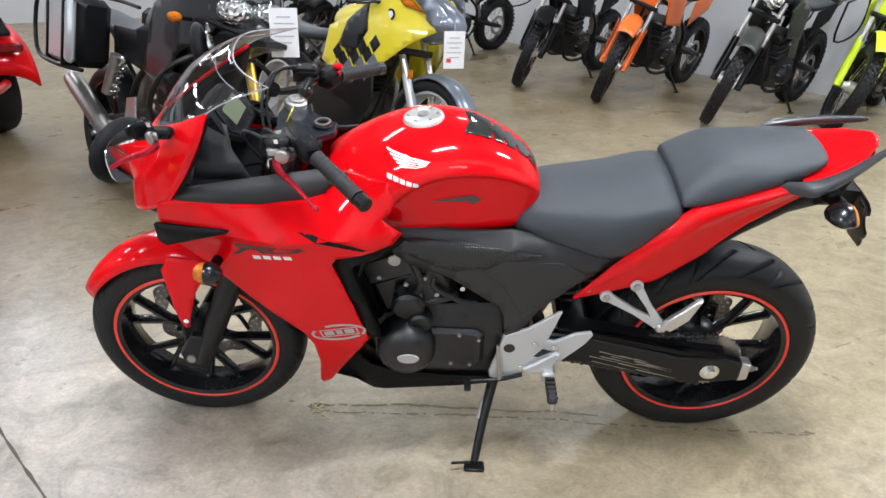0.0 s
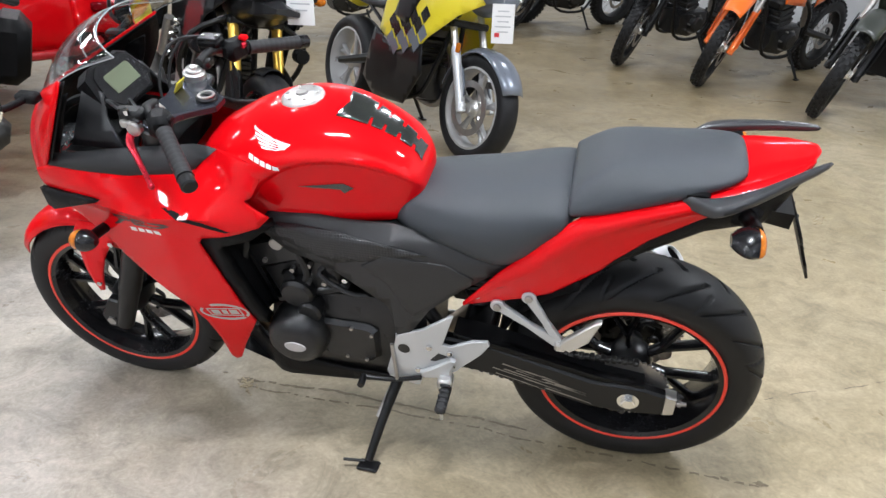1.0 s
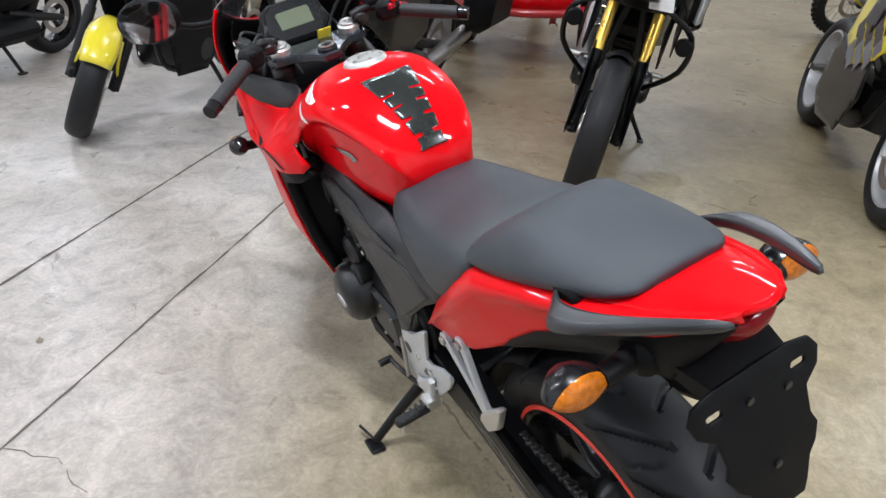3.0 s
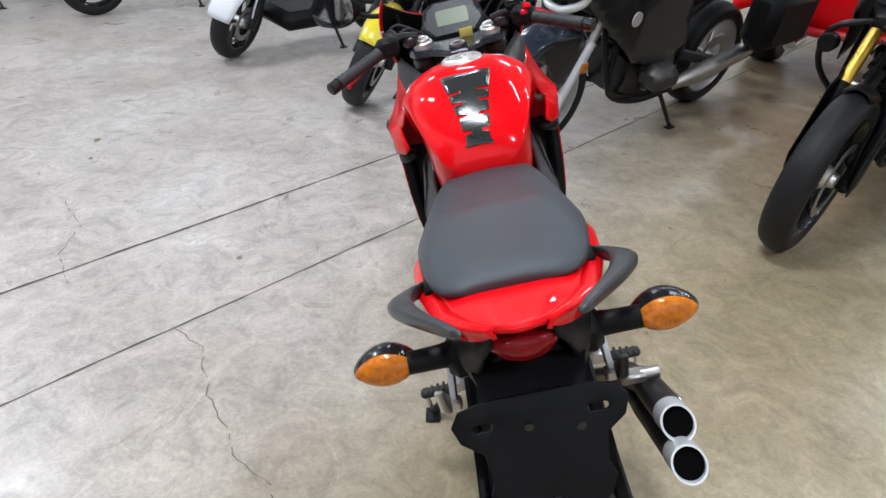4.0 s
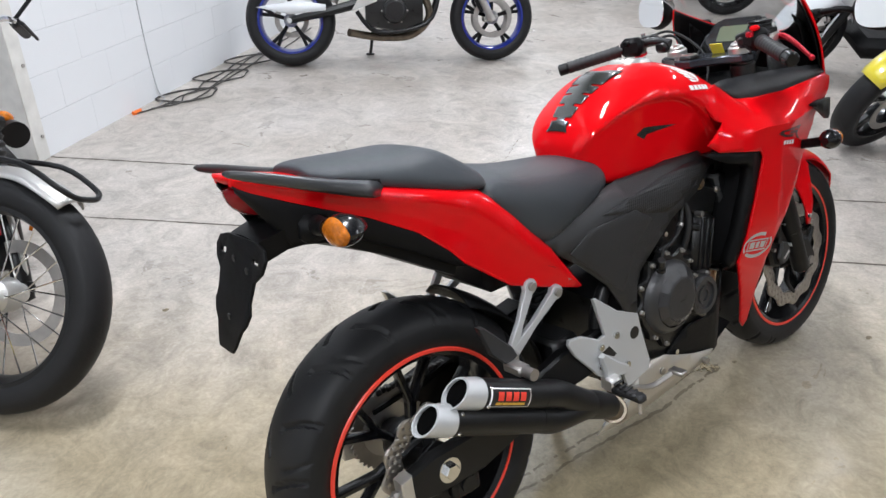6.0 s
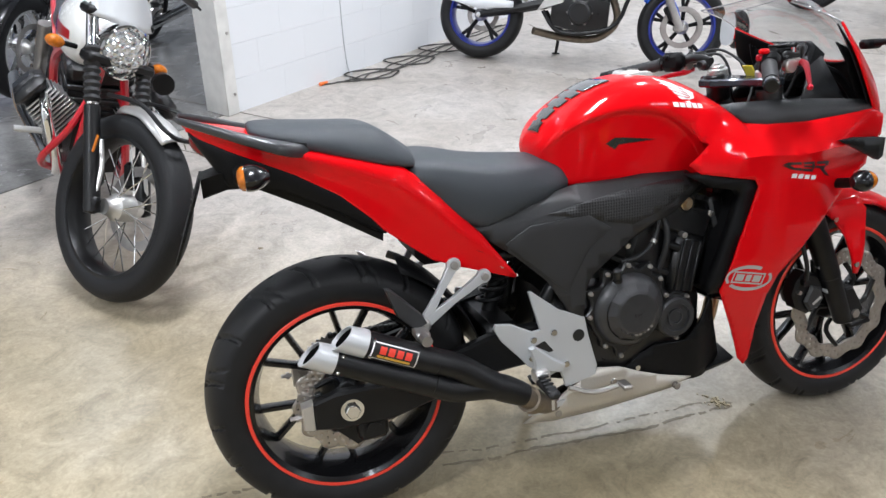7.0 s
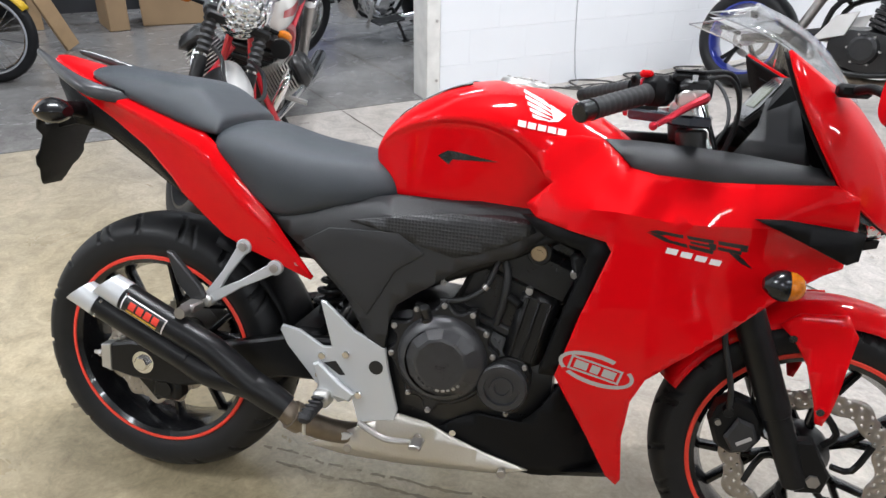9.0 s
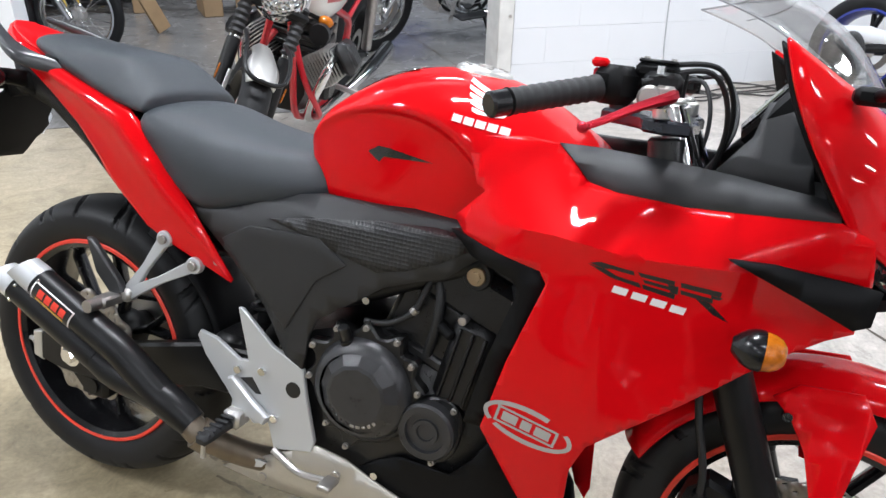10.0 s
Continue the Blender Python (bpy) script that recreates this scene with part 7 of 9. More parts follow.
def wheel(parent, x, z, R, w, name, tyre="tyre", rim="gloss_black", kind="cast", disc=1, bead=0.222, spokes=5, dr=0.14, label=""):
    wh = sub(name, parent, x, 0, z, label)
    part("tyre", G().lathe(tyre_profile(R, w, bead), n=56, uvs=True), M[tyre], wh)
    if tyre == "tyre_knob":
        g = G()
        n_k = 40
        for k in range(n_k):
            for yk, rk, off in ((-0.36, 0.012, 0.0), (-0.13, 0.001, 0.5), (0.13, 0.001, 0.0), (0.36, 0.012, 0.5)):
                a = 2 * math.pi * (k + off) / n_k
                g.box(((R - rk) * math.cos(a), yk * w, (R - rk) * math.sin(a)), (0.020, 0.17 * w, 0.026), 0.0, Matrix.Rotation(-a, 3, "Y"))
        tagged(part("knobbly_tread", g, M["tyre_cut"], wh), "", kind="stuff")
    h = w / 2
    pr = [(bead + 0.004, -h * 0.86), (bead - 0.010, -h * 0.88), (bead - 0.022, -h * 0.45), (bead - 0.026, 0), (bead - 0.022, h * 0.45), (bead - 0.010, h * 0.88), (bead + 0.004, h * 0.86), (bead - 0.003, 0)]
    part("rim", G().lathe(pr, n=48, close=True), M[rim], wh)
    if kind == "wire":
        for k in range(24):
            a = 2 * math.pi * k / 24
            sgn = 1 if k % 2 else -1
            b = a + (0.35 if k % 4 < 2 else -0.35)
            part("spoke", G().cyl((0.04 * math.cos(b), sgn * 0.035, 0.04 * math.sin(b)), ((bead - 0.022) * math.cos(a), 0, (bead - 0.022) * math.sin(a)), 0.0022, n=5), M["chrome"], wh)
    else:
        for k in range(spokes):
            g = G()
            y_spoke(g, (0, 0, 0), 2 * math.pi * k / spokes + 0.3, 0.04, bead - 0.02, 0.12, 0.024, 0.034, 0.11)
            part("spoke", g, M["satin_black" if rim == "blue_rim" else rim], wh)
    part("hub", G().lathe([(0.0, -0.07), (0.028, -0.07), (0.032, -0.045), (0.048, -0.03), (0.048, 0.03), (0.032, 0.045), (0.028, 0.07), (0.0, 0.07)], n=20), M["alu"], wh)
    for s in ((1, -1) if disc == 2 else ((1,) if disc else ())):
        part("brake_disc", G().lathe([(dr - 0.035, s * 0.060), (dr, s * 0.060), (dr, s * 0.064), (dr - 0.035, s * 0.064)], n=40, close=True), M["steel"], wh)
    return wh


def chassis(name, label, m, wb=1.45, Rf=0.30, Rr=0.31, wf=0.12, wr=0.17, tyre="tyre", rim="gloss_black", kind="cast", fork="satin_black", upper="chrome", top=(0.34, 0.62), gaiter=False, disc=2, bead_f=0.222, bead_r=0.222, group="parked motorcycles", stand=True, dr=0.15, swing="satin_black"):
    """Wheels, fork, swingarm, stand and engine bay of a motorcycle; returns the thing and the fork's top."""
    bk = thing(name, m, label, "motorcycle", group)
    wheel(bk, 0, Rr, Rr, wr, "rear_wheel", tyre, rim, kind, 1, bead_r, dr=0.12)
    wheel(bk, wb, Rf, Rf, wf, "front_wheel", tyre, rim, kind, disc, bead_f, dr=dr)
    low = Vector((wb - 0.02, 0, Rf))
    tp = Vector((wb - top[0], 0, Rf + top[1]))
    d = (tp - low).normalized()
    for s in SIDES:
        o = Vector((0, s * 0.10, 0))
        part("fork_leg", G().cyl(low + o - d * 0.03, low + o + d * 0.33, 0.027, 0.026, n=14, ch=0.003).box(low + o, (0.06, 0.035, 0.06), 0.01), M[fork], bk)
        part("fork_tube", G().cyl(low + o + d * 0.31, tp + o, 0.024 if upper == "gold" else 0.020, n=14), M[upper], bk)
        if gaiter:
            pts = [low + o + d * (0.34 + 0.012 * k) for k in range(17)]
            part("gaiter", G().tube(pts, [0.029 if k % 2 else 0.022 for k in range(17)], 14, 1), M["rubber"], bk)
        part("swingarm", G().tube([(0, s * 0.115, Rr), (0.25, s * 0.115, Rr + 0.05), (0.46, s * 0.10, Rr + 0.10)], [0.022, 0.030, 0.034], 8, 3), M[swing], bk)
        part("axle_nut", G().cyl((0, s * 0.13, Rr), (0, s * 0.145, Rr), 0.018, n=6), M["chrome"], bk)
        part("brake_caliper", G().box(Vector((wb - 0.09, s * 0.075, Rf + 0.09)), (0.055, 0.05, 0.10), 0.012, Matrix.Rotation(-0.5, 3, "Y")), M["satin_black"], bk)
    part("fork_clamp", G().box(tp - d * 0.02, (0.07, 0.26, 0.035), 0.01).box(tp - d * 0.18, (0.07, 0.26, 0.04), 0.01), M["satin_black"], bk)
    if stand:
        inv_m = m.inverted()
        foot = inv_m @ ((m @ Vector((0.55, 0.26, 0.05))).xy.to_3d() + Vector((0, 0, 0.006)))
        part("side_stand", G().tube([(0.58, 0.10, 0.27), foot], [0.014, 0.011], 8).box(foot, (0.06, 0.035, 0.012), 0.004), M["satin_black"], bk)
    return bk, tp


def engine(bk, x=0.72, z=0.42, fins=True, color="cast_black", w=0.15):
    part("crankcase", G().loft([(x - 0.20, [(0, z - 0.16), (w * 0.7, z - 0.15), (w * 0.9, z - 0.06), (w * 0.8, z + 0.03), (0, z + 0.05)]), (x, [(0, z - 0.20), (w * 0.8, z - 0.19), (w, z - 0.08), (w, z + 0.04), (0, z + 0.07)]), (x + 0.2, [(0, z - 0.17), (w * 0.6, z - 0.16), (w * 0.8, z - 0.07), (w * 0.7, z + 0.02), (0, z + 0.05)])]), M[color], bk, sharp=30)
    r = Matrix.Rotation(radians(14), 3, "Y")
    for k in range(6):
        part("cylinder_fin" if fins else "cylinder", G().box(Vector((x + 0.06, 0, z + 0.06)) + r @ Vector((0, 0, 0.026 * k)), (0.19 if k % 2 else 0.175, 0.24 if k % 2 else 0.22, 0.024), 0.004, r), M[color], bk)
    part("cylinder_head", G().box(Vector((x + 0.11, 0, z + 0.24)), (0.19, 0.24, 0.08), 0.02, r), M[color], bk)
    for s in SIDES:
        part("engine_cover", G().lathe([(0.0, s * (w + 0.045)), (0.06, s * (w + 0.045)), (0.078, s * (w + 0.03)), (0.085, s * (w - 0.02))], (x, 0, z - 0.06), 28), M[color], bk, sharp=30)
        for k in range(6):
            a = k * math.pi / 3
            part("bolt", G().cyl((x + 0.088 * math.cos(a), s * (w - 0.02), z - 0.06 + 0.088 * math.sin(a)), (x + 0.088 * math.cos(a), s * (w + 0.012), z - 0.06 + 0.088 * math.sin(a)), 0.007, n=6), M["steel"], bk)


def frame_tubes(bk, tp, mat_key="satin_black", seat=(0.2, 0.74)):
    for s in SIDES:
        part("frame_tube", G().tube([(tp.x - 0.02, s * 0.03, tp.z - 0.08), (tp.x - 0.30, s * 0.12, tp.z - 0.20), (0.52, s * 0.12, 0.60), (0.46, s * 0.11, 0.40)], 0.017, 8), M[mat_key], bk)
        part("frame_tube", G().tube([(tp.x, s * 0.03, tp.z - 0.16), (tp.x - 0.06, s * 0.07, tp.z - 0.42), (tp.x - 0.16, s * 0.10, 0.27), (0.60, s * 0.11, 0.22), (0.46, s * 0.11, 0.36)], 0.015, 8), M[mat_key], bk)
        part("subframe_tube", G().tube([(0.52, s * 0.11, 0.60), (seat[0], s * 0.10, seat[1]), (seat[0] - 0.3, s * 0.08, seat[1] + 0.06)], 0.012, 8), M[mat_key], bk)
    part("shock", G().cyl((0.30, 0.0, 0.42), (0.42, 0.0, 0.72), 0.03, n=14), M["steel"], bk)


def tank_body(bk, key, x0, x1, z0, z1, w=0.14, name="fuel_tank", stripe=None):
    L = x1 - x0
    st = []
    for t, hw, lo, hi in ((0, 0.45, 0.35, 0.60), (0.12, 0.75, 0.12, 0.80), (0.4, 0.95, 0.0, 0.97), (0.7, 1.0, 0.0, 1.0), (0.9, 0.8, 0.15, 0.90), (1, 0.4, 0.4, 0.66)):
        a, b = z0 + (z1 - z0) * lo, z0 + (z1 - z0) * hi
        st.append((x0 + L * t, [(0, a), (w * hw * 0.8, a + 0.01), (w * hw, a + (b - a) * 0.4), (w * hw * 0.85, a + (b - a) * 0.8), (w * hw * 0.4, b - 0.004), (0, b)]))
    ob = part(name, G().loft(st), M[key], bk, sub=2, sharp=80)
    part("fuel_cap", G().cyl((x0 + L * 0.6, 0, z1 - 0.01), (x0 + L * 0.6, 0, z1 + 0.008), 0.035, n=20, ch=0.003), M["chrome"], bk)
    return ob


def seat_body(bk, x0, x1, z0, z1, w=0.13, h=0.07):
    st = []
    for t, hw in ((0, 0.5), (0.06, 0.85), (0.35, 1.0), (0.6, 0.95), (0.94, 0.7), (1, 0.5)):
        z = z0 + (z1 - z0) * t - 0.035 * math.sin(math.pi * min(1, t * 1.3)) * 1.2
        st.append((x0 + (x1 - x0) * t, [(0, z - h), (w * hw * 0.85, z - h), (w * hw, z - h * 0.6), (w * hw * 0.85, z - 0.012), (0, z)]))
    part("seat", G().loft(st), M["seat"], bk, sub=2, sharp=80)


def bars(bk, tp, rise=0.10, wide=0.38, back=0.12, mirrors=True, key="satin_black", guards=None):
    for s in SIDES:
        ps = [tp + Vector((0.0, s * 0.05, 0.02)), tp + Vector((0.0, s * 0.13, rise)), tp + Vector((-0.05, s * wide * 0.7, rise + 0.02)), tp + Vector((-back, s * wide, rise))]
        part("handlebar", G().tube(ps, 0.011, 8), M[key], bk)
        d = (ps[3] - ps[2]).normalized()
        part("grip", G().cyl(ps[3] - d * 0.11, ps[3] + d * 0.01, 0.017, n=12, ch=0.002), M["rubber"], bk)
        part("lever", G().tube([ps[2] + Vector((0.03, 0, 0)), ps[3] + Vector((0.05, 0, -0.01))], [0.007, 0.005], 6), M["satin_black"], bk)
        if mirrors:
            e = ps[2] + Vector((0.03, s * 0.06, 0.17))
            part("mirror", G().tube([ps[2], e], 0.006, 6).ball(e + Vector((0, s * 0.03, 0.02)), (0.018, 0.06, 0.04), 14, 8), M["plastic"], bk)
        if guards:
            part("hand_guard", G().sheet(lambda a, b, s=s, ps=ps: ps[2].lerp(ps[3], a) + Vector((0.055 + 0.03 * math.sin(math.pi * a), s * 0.02, (b - 0.5) * 0.09)), 6, 3), M[guards], bk, thick=0.005)


def low_guard(bk, wb, Rf, key, a0=35, a1=150, w=0.075, gap=0.02):
    def fn(s, t):
        a = radians(a0 + (a1 - a0) * s)
        y = 2 * t - 1
        r = Rf + gap - 0.03 * abs(y) ** 2.5
        return (wb + r * math.cos(a), y * w * (0.7 + 0.3 * math.sin(math.pi * min(1, s * 1.4 + 0.15))), Rf + r * math.sin(a))
    part("front_mudguard", G().sheet(fn, 16, 8), M[key], bk, thick=0.004)
    for s in SIDES:
        part("mudguard_stay", G().tube([(wb - 0.10, s * 0.08, Rf + 0.20), (wb - 0.05, s * 0.085, Rf + 0.12), (wb - 0.02, s * 0.10, Rf + 0.04)], 0.008, 6), M[key], bk)


def beak(bk, x, z, key, ln=0.42, w=0.075):
    """High dirt-bike mudguard."""
    part("front_mudguard", G().sheet(lambda s, t: (x - 0.16 + ln * s, (2 * t - 1) * w * (0.75 + 0.35 * math.sin(math.pi * s * 0.8)), z + 0.05 * math.sin(math.pi * (0.15 + 0.75 * s)) - 0.06 * s * s - 0.025 * (2 * t - 1) ** 2), 12, 6), M[key], bk, thick=0.004)


def pipe(bk, side=-1, key="chrome", can="satin_black", up=0.18, x=0.85):
    s = side
    part("exhaust_pipe", G().tube([(x + 0.06, s * 0.06, 0.60), (x + 0.16, s * 0.07, 0.50), (x + 0.12, s * 0.08, 0.26), (x - 0.1, s * 0.12, 0.20), (0.5, s * 0.15, 0.24)], 0.02, 10), M[key], bk)
    d = Vector((-0.55, s * 0.03, up))
    p = Vector((0.44, s * 0.17, 0.27))
    part("silencer", G().tube([Vector((0.5, s * 0.15, 0.24)), p, p + d * 0.2, p + d * 0.95, p + d], [0.02, 0.03, 0.05, 0.05, 0.042], 16, 2), M[can], bk)


def indicator(bk, p, s, m=None):
    p = Vector(p)
    part("indicator_stem", G().cyl(p - Vector((0, s * 0.06, 0)), p, 0.009, n=8), M["plastic"], bk)
    part("indicator_lens", G().ball(p + Vector((0, s * 0.015, 0)), (0.026, 0.032, 0.022), 14, 8), M["amber"], bk, "amber indicator lens")


def round_lamp(bk, p, r=0.09, shell="chrome"):
    p = Vector(p)
    g = G().lathe([(0.0, 0.0), (r * 0.5, 0.01), (r * 0.85, 0.05), (r * 1.02, 0.10), (r * 1.05, 0.125), (r * 0.98, 0.13)], n=36)
    g.v = [(p.x - 0.12 + y, p.y + x, p.z + z) for x, y, z in g.v]
    part("headlight_shell", g, M[shell], bk)
    g = G().lathe([(0.0, 0.028), (r * 0.5, 0.024), (r * 0.98, 0.0), (r * 0.98, -0.01)], n=36)
    g.v = [(p.x + 0.006 + y, p.y + x, p.z + z) for x, y, z in g.v]
    part("headlight_glass", g, M["lamp_glass"], bk, "clear faceted headlight glass")


def tag(pos, heading, w=0.115, h=0.20, label="white printed price tag hanging from a motorcycle"):
    """A hanging price tag: sheet, lines of plain print and a red square."""
    t = thing("price_tag", Matrix.Translation(pos) @ pose(0, 0, 0, 4, 0, heading), label, "tag", "price tags")
    part("sheet", G().box((0, 0, -h / 2), (w, 0.0015, h), 0.0), M["paper"], t)
    for k in range(5):
        part("print_bar", G().box((0, -0.0014, -h * (0.18 + 0.13 * k)), (w * (0.7 if k % 2 else 0.5), 0.0008, 0.006)), M["tag_ink"], t)
    part("print_square", G().box((-w * 0.25, -0.0015, -h * 0.78), (0.025, 0.0008, 0.022)), M["tag_red"], t)
    part("string", G().cyl((0, 0, 0), (0, 0.0, 0.05), 0.001, n=5), M["paper"], t)
    return t


def stand_at(front_xy, rear_xy, lean=-11):
    """Pose of a machine from where its front and rear tyre meet the floor."""
    f, r = Vector(front_xy), Vector(rear_xy)
    return Matrix.Translation((r.x, r.y, 0.002)) @ pose(0, 0, 0, 0, 0, math.degrees(math.atan2(f.y - r.y, f.x - r.x))) @ pose(0, 0, 0, lean, 0, 0), (f - r).length


def steer(bk, tp, wb, Rf, deg):
    """Turns the fork and all that it carries."""
    low = Vector((wb - 0.02, 0, Rf))
    turn = Matrix.Translation(low) @ Matrix.Rotation(radians(deg), 4, (tp - low).normalized()) @ Matrix.Translation(-low)
    for o in bk.children:
        if o.name.split(".")[0] in ("front_wheel", "fork_leg", "fork_tube", "gaiter", "fork_clamp", "brake_caliper", "front_mudguard", "mudguard_stay", "headlight_shell", "headlight_glass", "handlebar", "grip", "lever", "mirror", "indicator_stem", "indicator_lens", "fly_screen", "fork_reflector", "fork_guard", "number_board", "hand_guard"):
            o.matrix_basis = turn @ o.matrix_basis


# white and red roadster with spoked wheels
m, wb = stand_at((-0.65, 1.16), (-1.02, 2.58), -16)
bk, tp = chassis("roadster_motorcycle", "white and red retro roadster with spoked wheels and round headlight", m, wb, 0.325, 0.315, 0.105, 0.13, "tyre_classic", "satin_black", "wire", "satin_black", "chrome", (0.33, 0.60), True, 1, 0.245, 0.23)
engine(bk, 0.72, 0.42, False, "cast_black", 0.12)
for s in SIDES:
    rr = Matrix.Rotation(s * radians(-50), 3, "X")
    foot = Vector((0.88, s * 0.08, 0.43))
    for k in range(11):
        w = 0.150 - 0.0035 * max(0, k - 6) ** 1.5
        part("cylinder_fin", G().box(foot + rr @ Vector((0, 0, 0.0135 * k + 0.035)), (w + 0.03, w, 0.0042), 0.0012, rr), M["alu"], bk)
    part("cylinder", G().box(foot + rr @ Vector((0, 0, 0.10)), (0.145, 0.125, 0.17), 0.02, rr), M["cast_black"], bk)
    part("rocker_cover", G().box(foot + rr @ Vector((0, 0, 0.205)), (0.17, 0.14, 0.055), 0.024, rr).box(foot + rr @ Vector((0, 0, 0.228)), (0.09, 0.10, 0.030), 0.012, rr), M["cast_black"], bk, "black rocker cover")
    part("exhaust_pipe", G().tube([(0.95, s * 0.19, 0.55), (1.02, s * 0.19, 0.50), (0.99, s * 0.15, 0.34), (0.85, s * 0.13, 0.23), (0.5, s * 0.15, 0.22), (0.1, s * 0.19, 0.27), (-0.25, s * 0.20, 0.32)], [0.02, 0.02, 0.02, 0.021, 0.024, 0.042, 0.04], 14, 5), M["chrome"], bk, "chrome exhaust pipe")
    part("crash_bar", G().tube([(1.04, s * 0.04, 0.62), (1.05, s * 0.12, 0.46), (1.0, s * 0.20, 0.32), (0.86, s * 0.12, 0.24)], 0.013, 8), M["frame_red"], bk, "red tubular frame")
    indicator(bk, (tp.x + 0.03, s * 0.19, tp.z - 0.15), s)
    part("fork_reflector", G().box((wb - 0.06, s * 0.125, 0.52), (0.012, 0.006, 0.06), 0.002), M["amber"], bk)
    part("rear_shock", G().cyl((0.02, s * 0.13, 0.36), (0.16, s * 0.13, 0.68), 0.028, n=14), M["steel"], bk)
    part("footpeg", G().cyl((0.56, s * 0.14, 0.30), (0.56, s * 0.26, 0.30), 0.014, n=8), M["alu"], bk)
frame_tubes(bk, tp, "frame_red")
tk = tank_body(bk, "cream", 0.50, 1.10, 0.66, 0.95, 0.17)
for s in SIDES:
    ob = part("tank_stripe", G().skin([(0.60, 0.845), (1.04, 0.825), (1.04, 0.775), (0.60, 0.790)], lambda x, z, s=s: s * 0.20, 0.02), M["red_dark"], bk, "red tank stripe")
    sw = ob.modifiers.new("lay", "SHRINKWRAP")
    sw.target, sw.wrap_mode, sw.offset = tk, "ABOVE_SURFACE", 0.002
seat_body(bk, 0.56, -0.12, 0.79, 0.82, 0.12, 0.08)
low_guard(bk, wb, 0.325, "alu", 62, 112, 0.058, 0.025)
loop = [(wb + 0.375 * math.cos(radians(a)), y, 0.325 + 0.375 * math.sin(radians(a))) for a, y in ((112, 0.075), (85, 0.078), (66, 0.074), (60, 0.045), (59, 0.0), (60, -0.045), (66, -0.074), (85, -0.078), (112, -0.075))]
part("mudguard_stay", G().tube(loop, 0.008, 8), M["satin_black"], bk, "dark tube loop round the mudguard")
round_lamp(bk, (tp.x + 0.10, 0, tp.z - 0.115), 0.092, "chrome")
part("fly_screen", G().sheet(lambda a, b: Vector((tp.x + 0.09 - 0.08 * a - 0.05 * (2 * b - 1) ** 2, (2 * b - 1) * 0.12 * math.sqrt(max(0.02, 1 - (0.9 * a) ** 2.5)), tp.z - 0.03 + 0.17 * a)), 10, 10), M["silver"], bk, "silver fly screen", thick=0.004)
bars(bk, tp, 0.12, 0.36, 0.10, True, "chrome")
part("horn", G().cyl((tp.x + 0.0, 0.17, 0.70), (tp.x + 0.03, 0.17, 0.70), 0.04, n=20), M["satin_black"], bk)
part("tail", G().box((-0.2, 0, 0.76), (0.3, 0.14, 0.03), 0.012), M["cream"], bk)
steer(bk, tp, wb, 0.325, 26)

# street bike with blue rims
m, wb = stand_at((2.90, 3.23), (1.66, 3.93))
bk, tp = chassis("street_motorcycle", "white and blue naked street motorcycle with blue rims", m, wb, 0.30, 0.31, 0.12, 0.18, "tyre", "blue_rim", "cast", "steel", "gold", (0.32, 0.60), swing="satin_black", dr=0.14)
engine(bk, 0.72, 0.42, False)
frame_tubes(bk, tp)
tank_body(bk, "blue", 0.58, 1.05, 0.70, 0.95, 0.16)
seat_body(bk, 0.60, -0.16, 0.80, 0.88, 0.12, 0.08)
low_guard(bk, wb, 0.30, "blue", 45, 150)
bars(bk, tp, 0.10, 0.37, 0.10)
round_lamp(bk, (tp.x + 0.12, 0, tp.z - 0.05), 0.085, "plastic")
for s in SIDES:
    part("silver_guard", G().prism([(0.42, 0.36), (0.60, 0.42), (0.64, 0.56), (0.52, 0.52)], s * 0.13, s * 0.145, ch=0.004), M["alu"], bk)
    part("tail_panel", G().skin([(0.45, 0.66), (0.10, 0.74), (-0.25, 0.88), (-0.22, 0.93), (0.15, 0.84), (0.45, 0.76)], lambda x, z, s=s: s * (0.12 - 0.1 * max(0, -x)), 0.04), M["graphite"], bk, thick=0.005)
    part("swingarm_cover", G().skin([(-0.22, 0.40), (0.05, 0.44), (0.25, 0.41), (0.25, 0.37), (0.0, 0.35)], lambda x, z, s=s: s * 0.14, 0.04), M["white_plastic"], bk, thick=0.006)
    part("radiator_shroud", G().skin([(0.85, 0.62), (1.08, 0.80), (1.12, 0.68), (1.0, 0.50)], lambda x, z, s=s: s * 0.17, 0.04), M["graphite"], bk, thick=0.005)
part("exhaust_pipe", G().tube([(0.92, 0.0, 0.5), (0.98, 0.04, 0.32), (0.85, 0.06, 0.19), (0.62, 0.05, 0.18), (0.40, -0.08, 0.22)], 0.027, 12), M["pipe"], bk)

# black adventure bike with gold fork and silver cases
m, wb = stand_at((1.67, -1.09), (2.72, -2.10))
bk, tp = chassis("adventure_motorcycle", "black adventure motorcycle with gold fork tubes and silver side cases", m, wb, 0.325, 0.32, 0.12, 0.16, "tyre_classic", "gloss_black", "cast", "plastic", "gold", (0.36, 0.66), bead_f=0.24, bead_r=0.222)
engine(bk, 0.74, 0.44, False)
frame_tubes(bk, tp, seat=(0.15, 0.82))
pipe(bk, -1, "steel", "steel", 0.26)
tank_body(bk, "graphite", 0.52, 1.08, 0.76, 1.08, 0.18)
seat_body(bk, 0.56, -0.20, 0.88, 0.94, 0.14, 0.08)
bars(bk, tp, 0.16, 0.40, 0.10, True, "satin_black", "plastic")
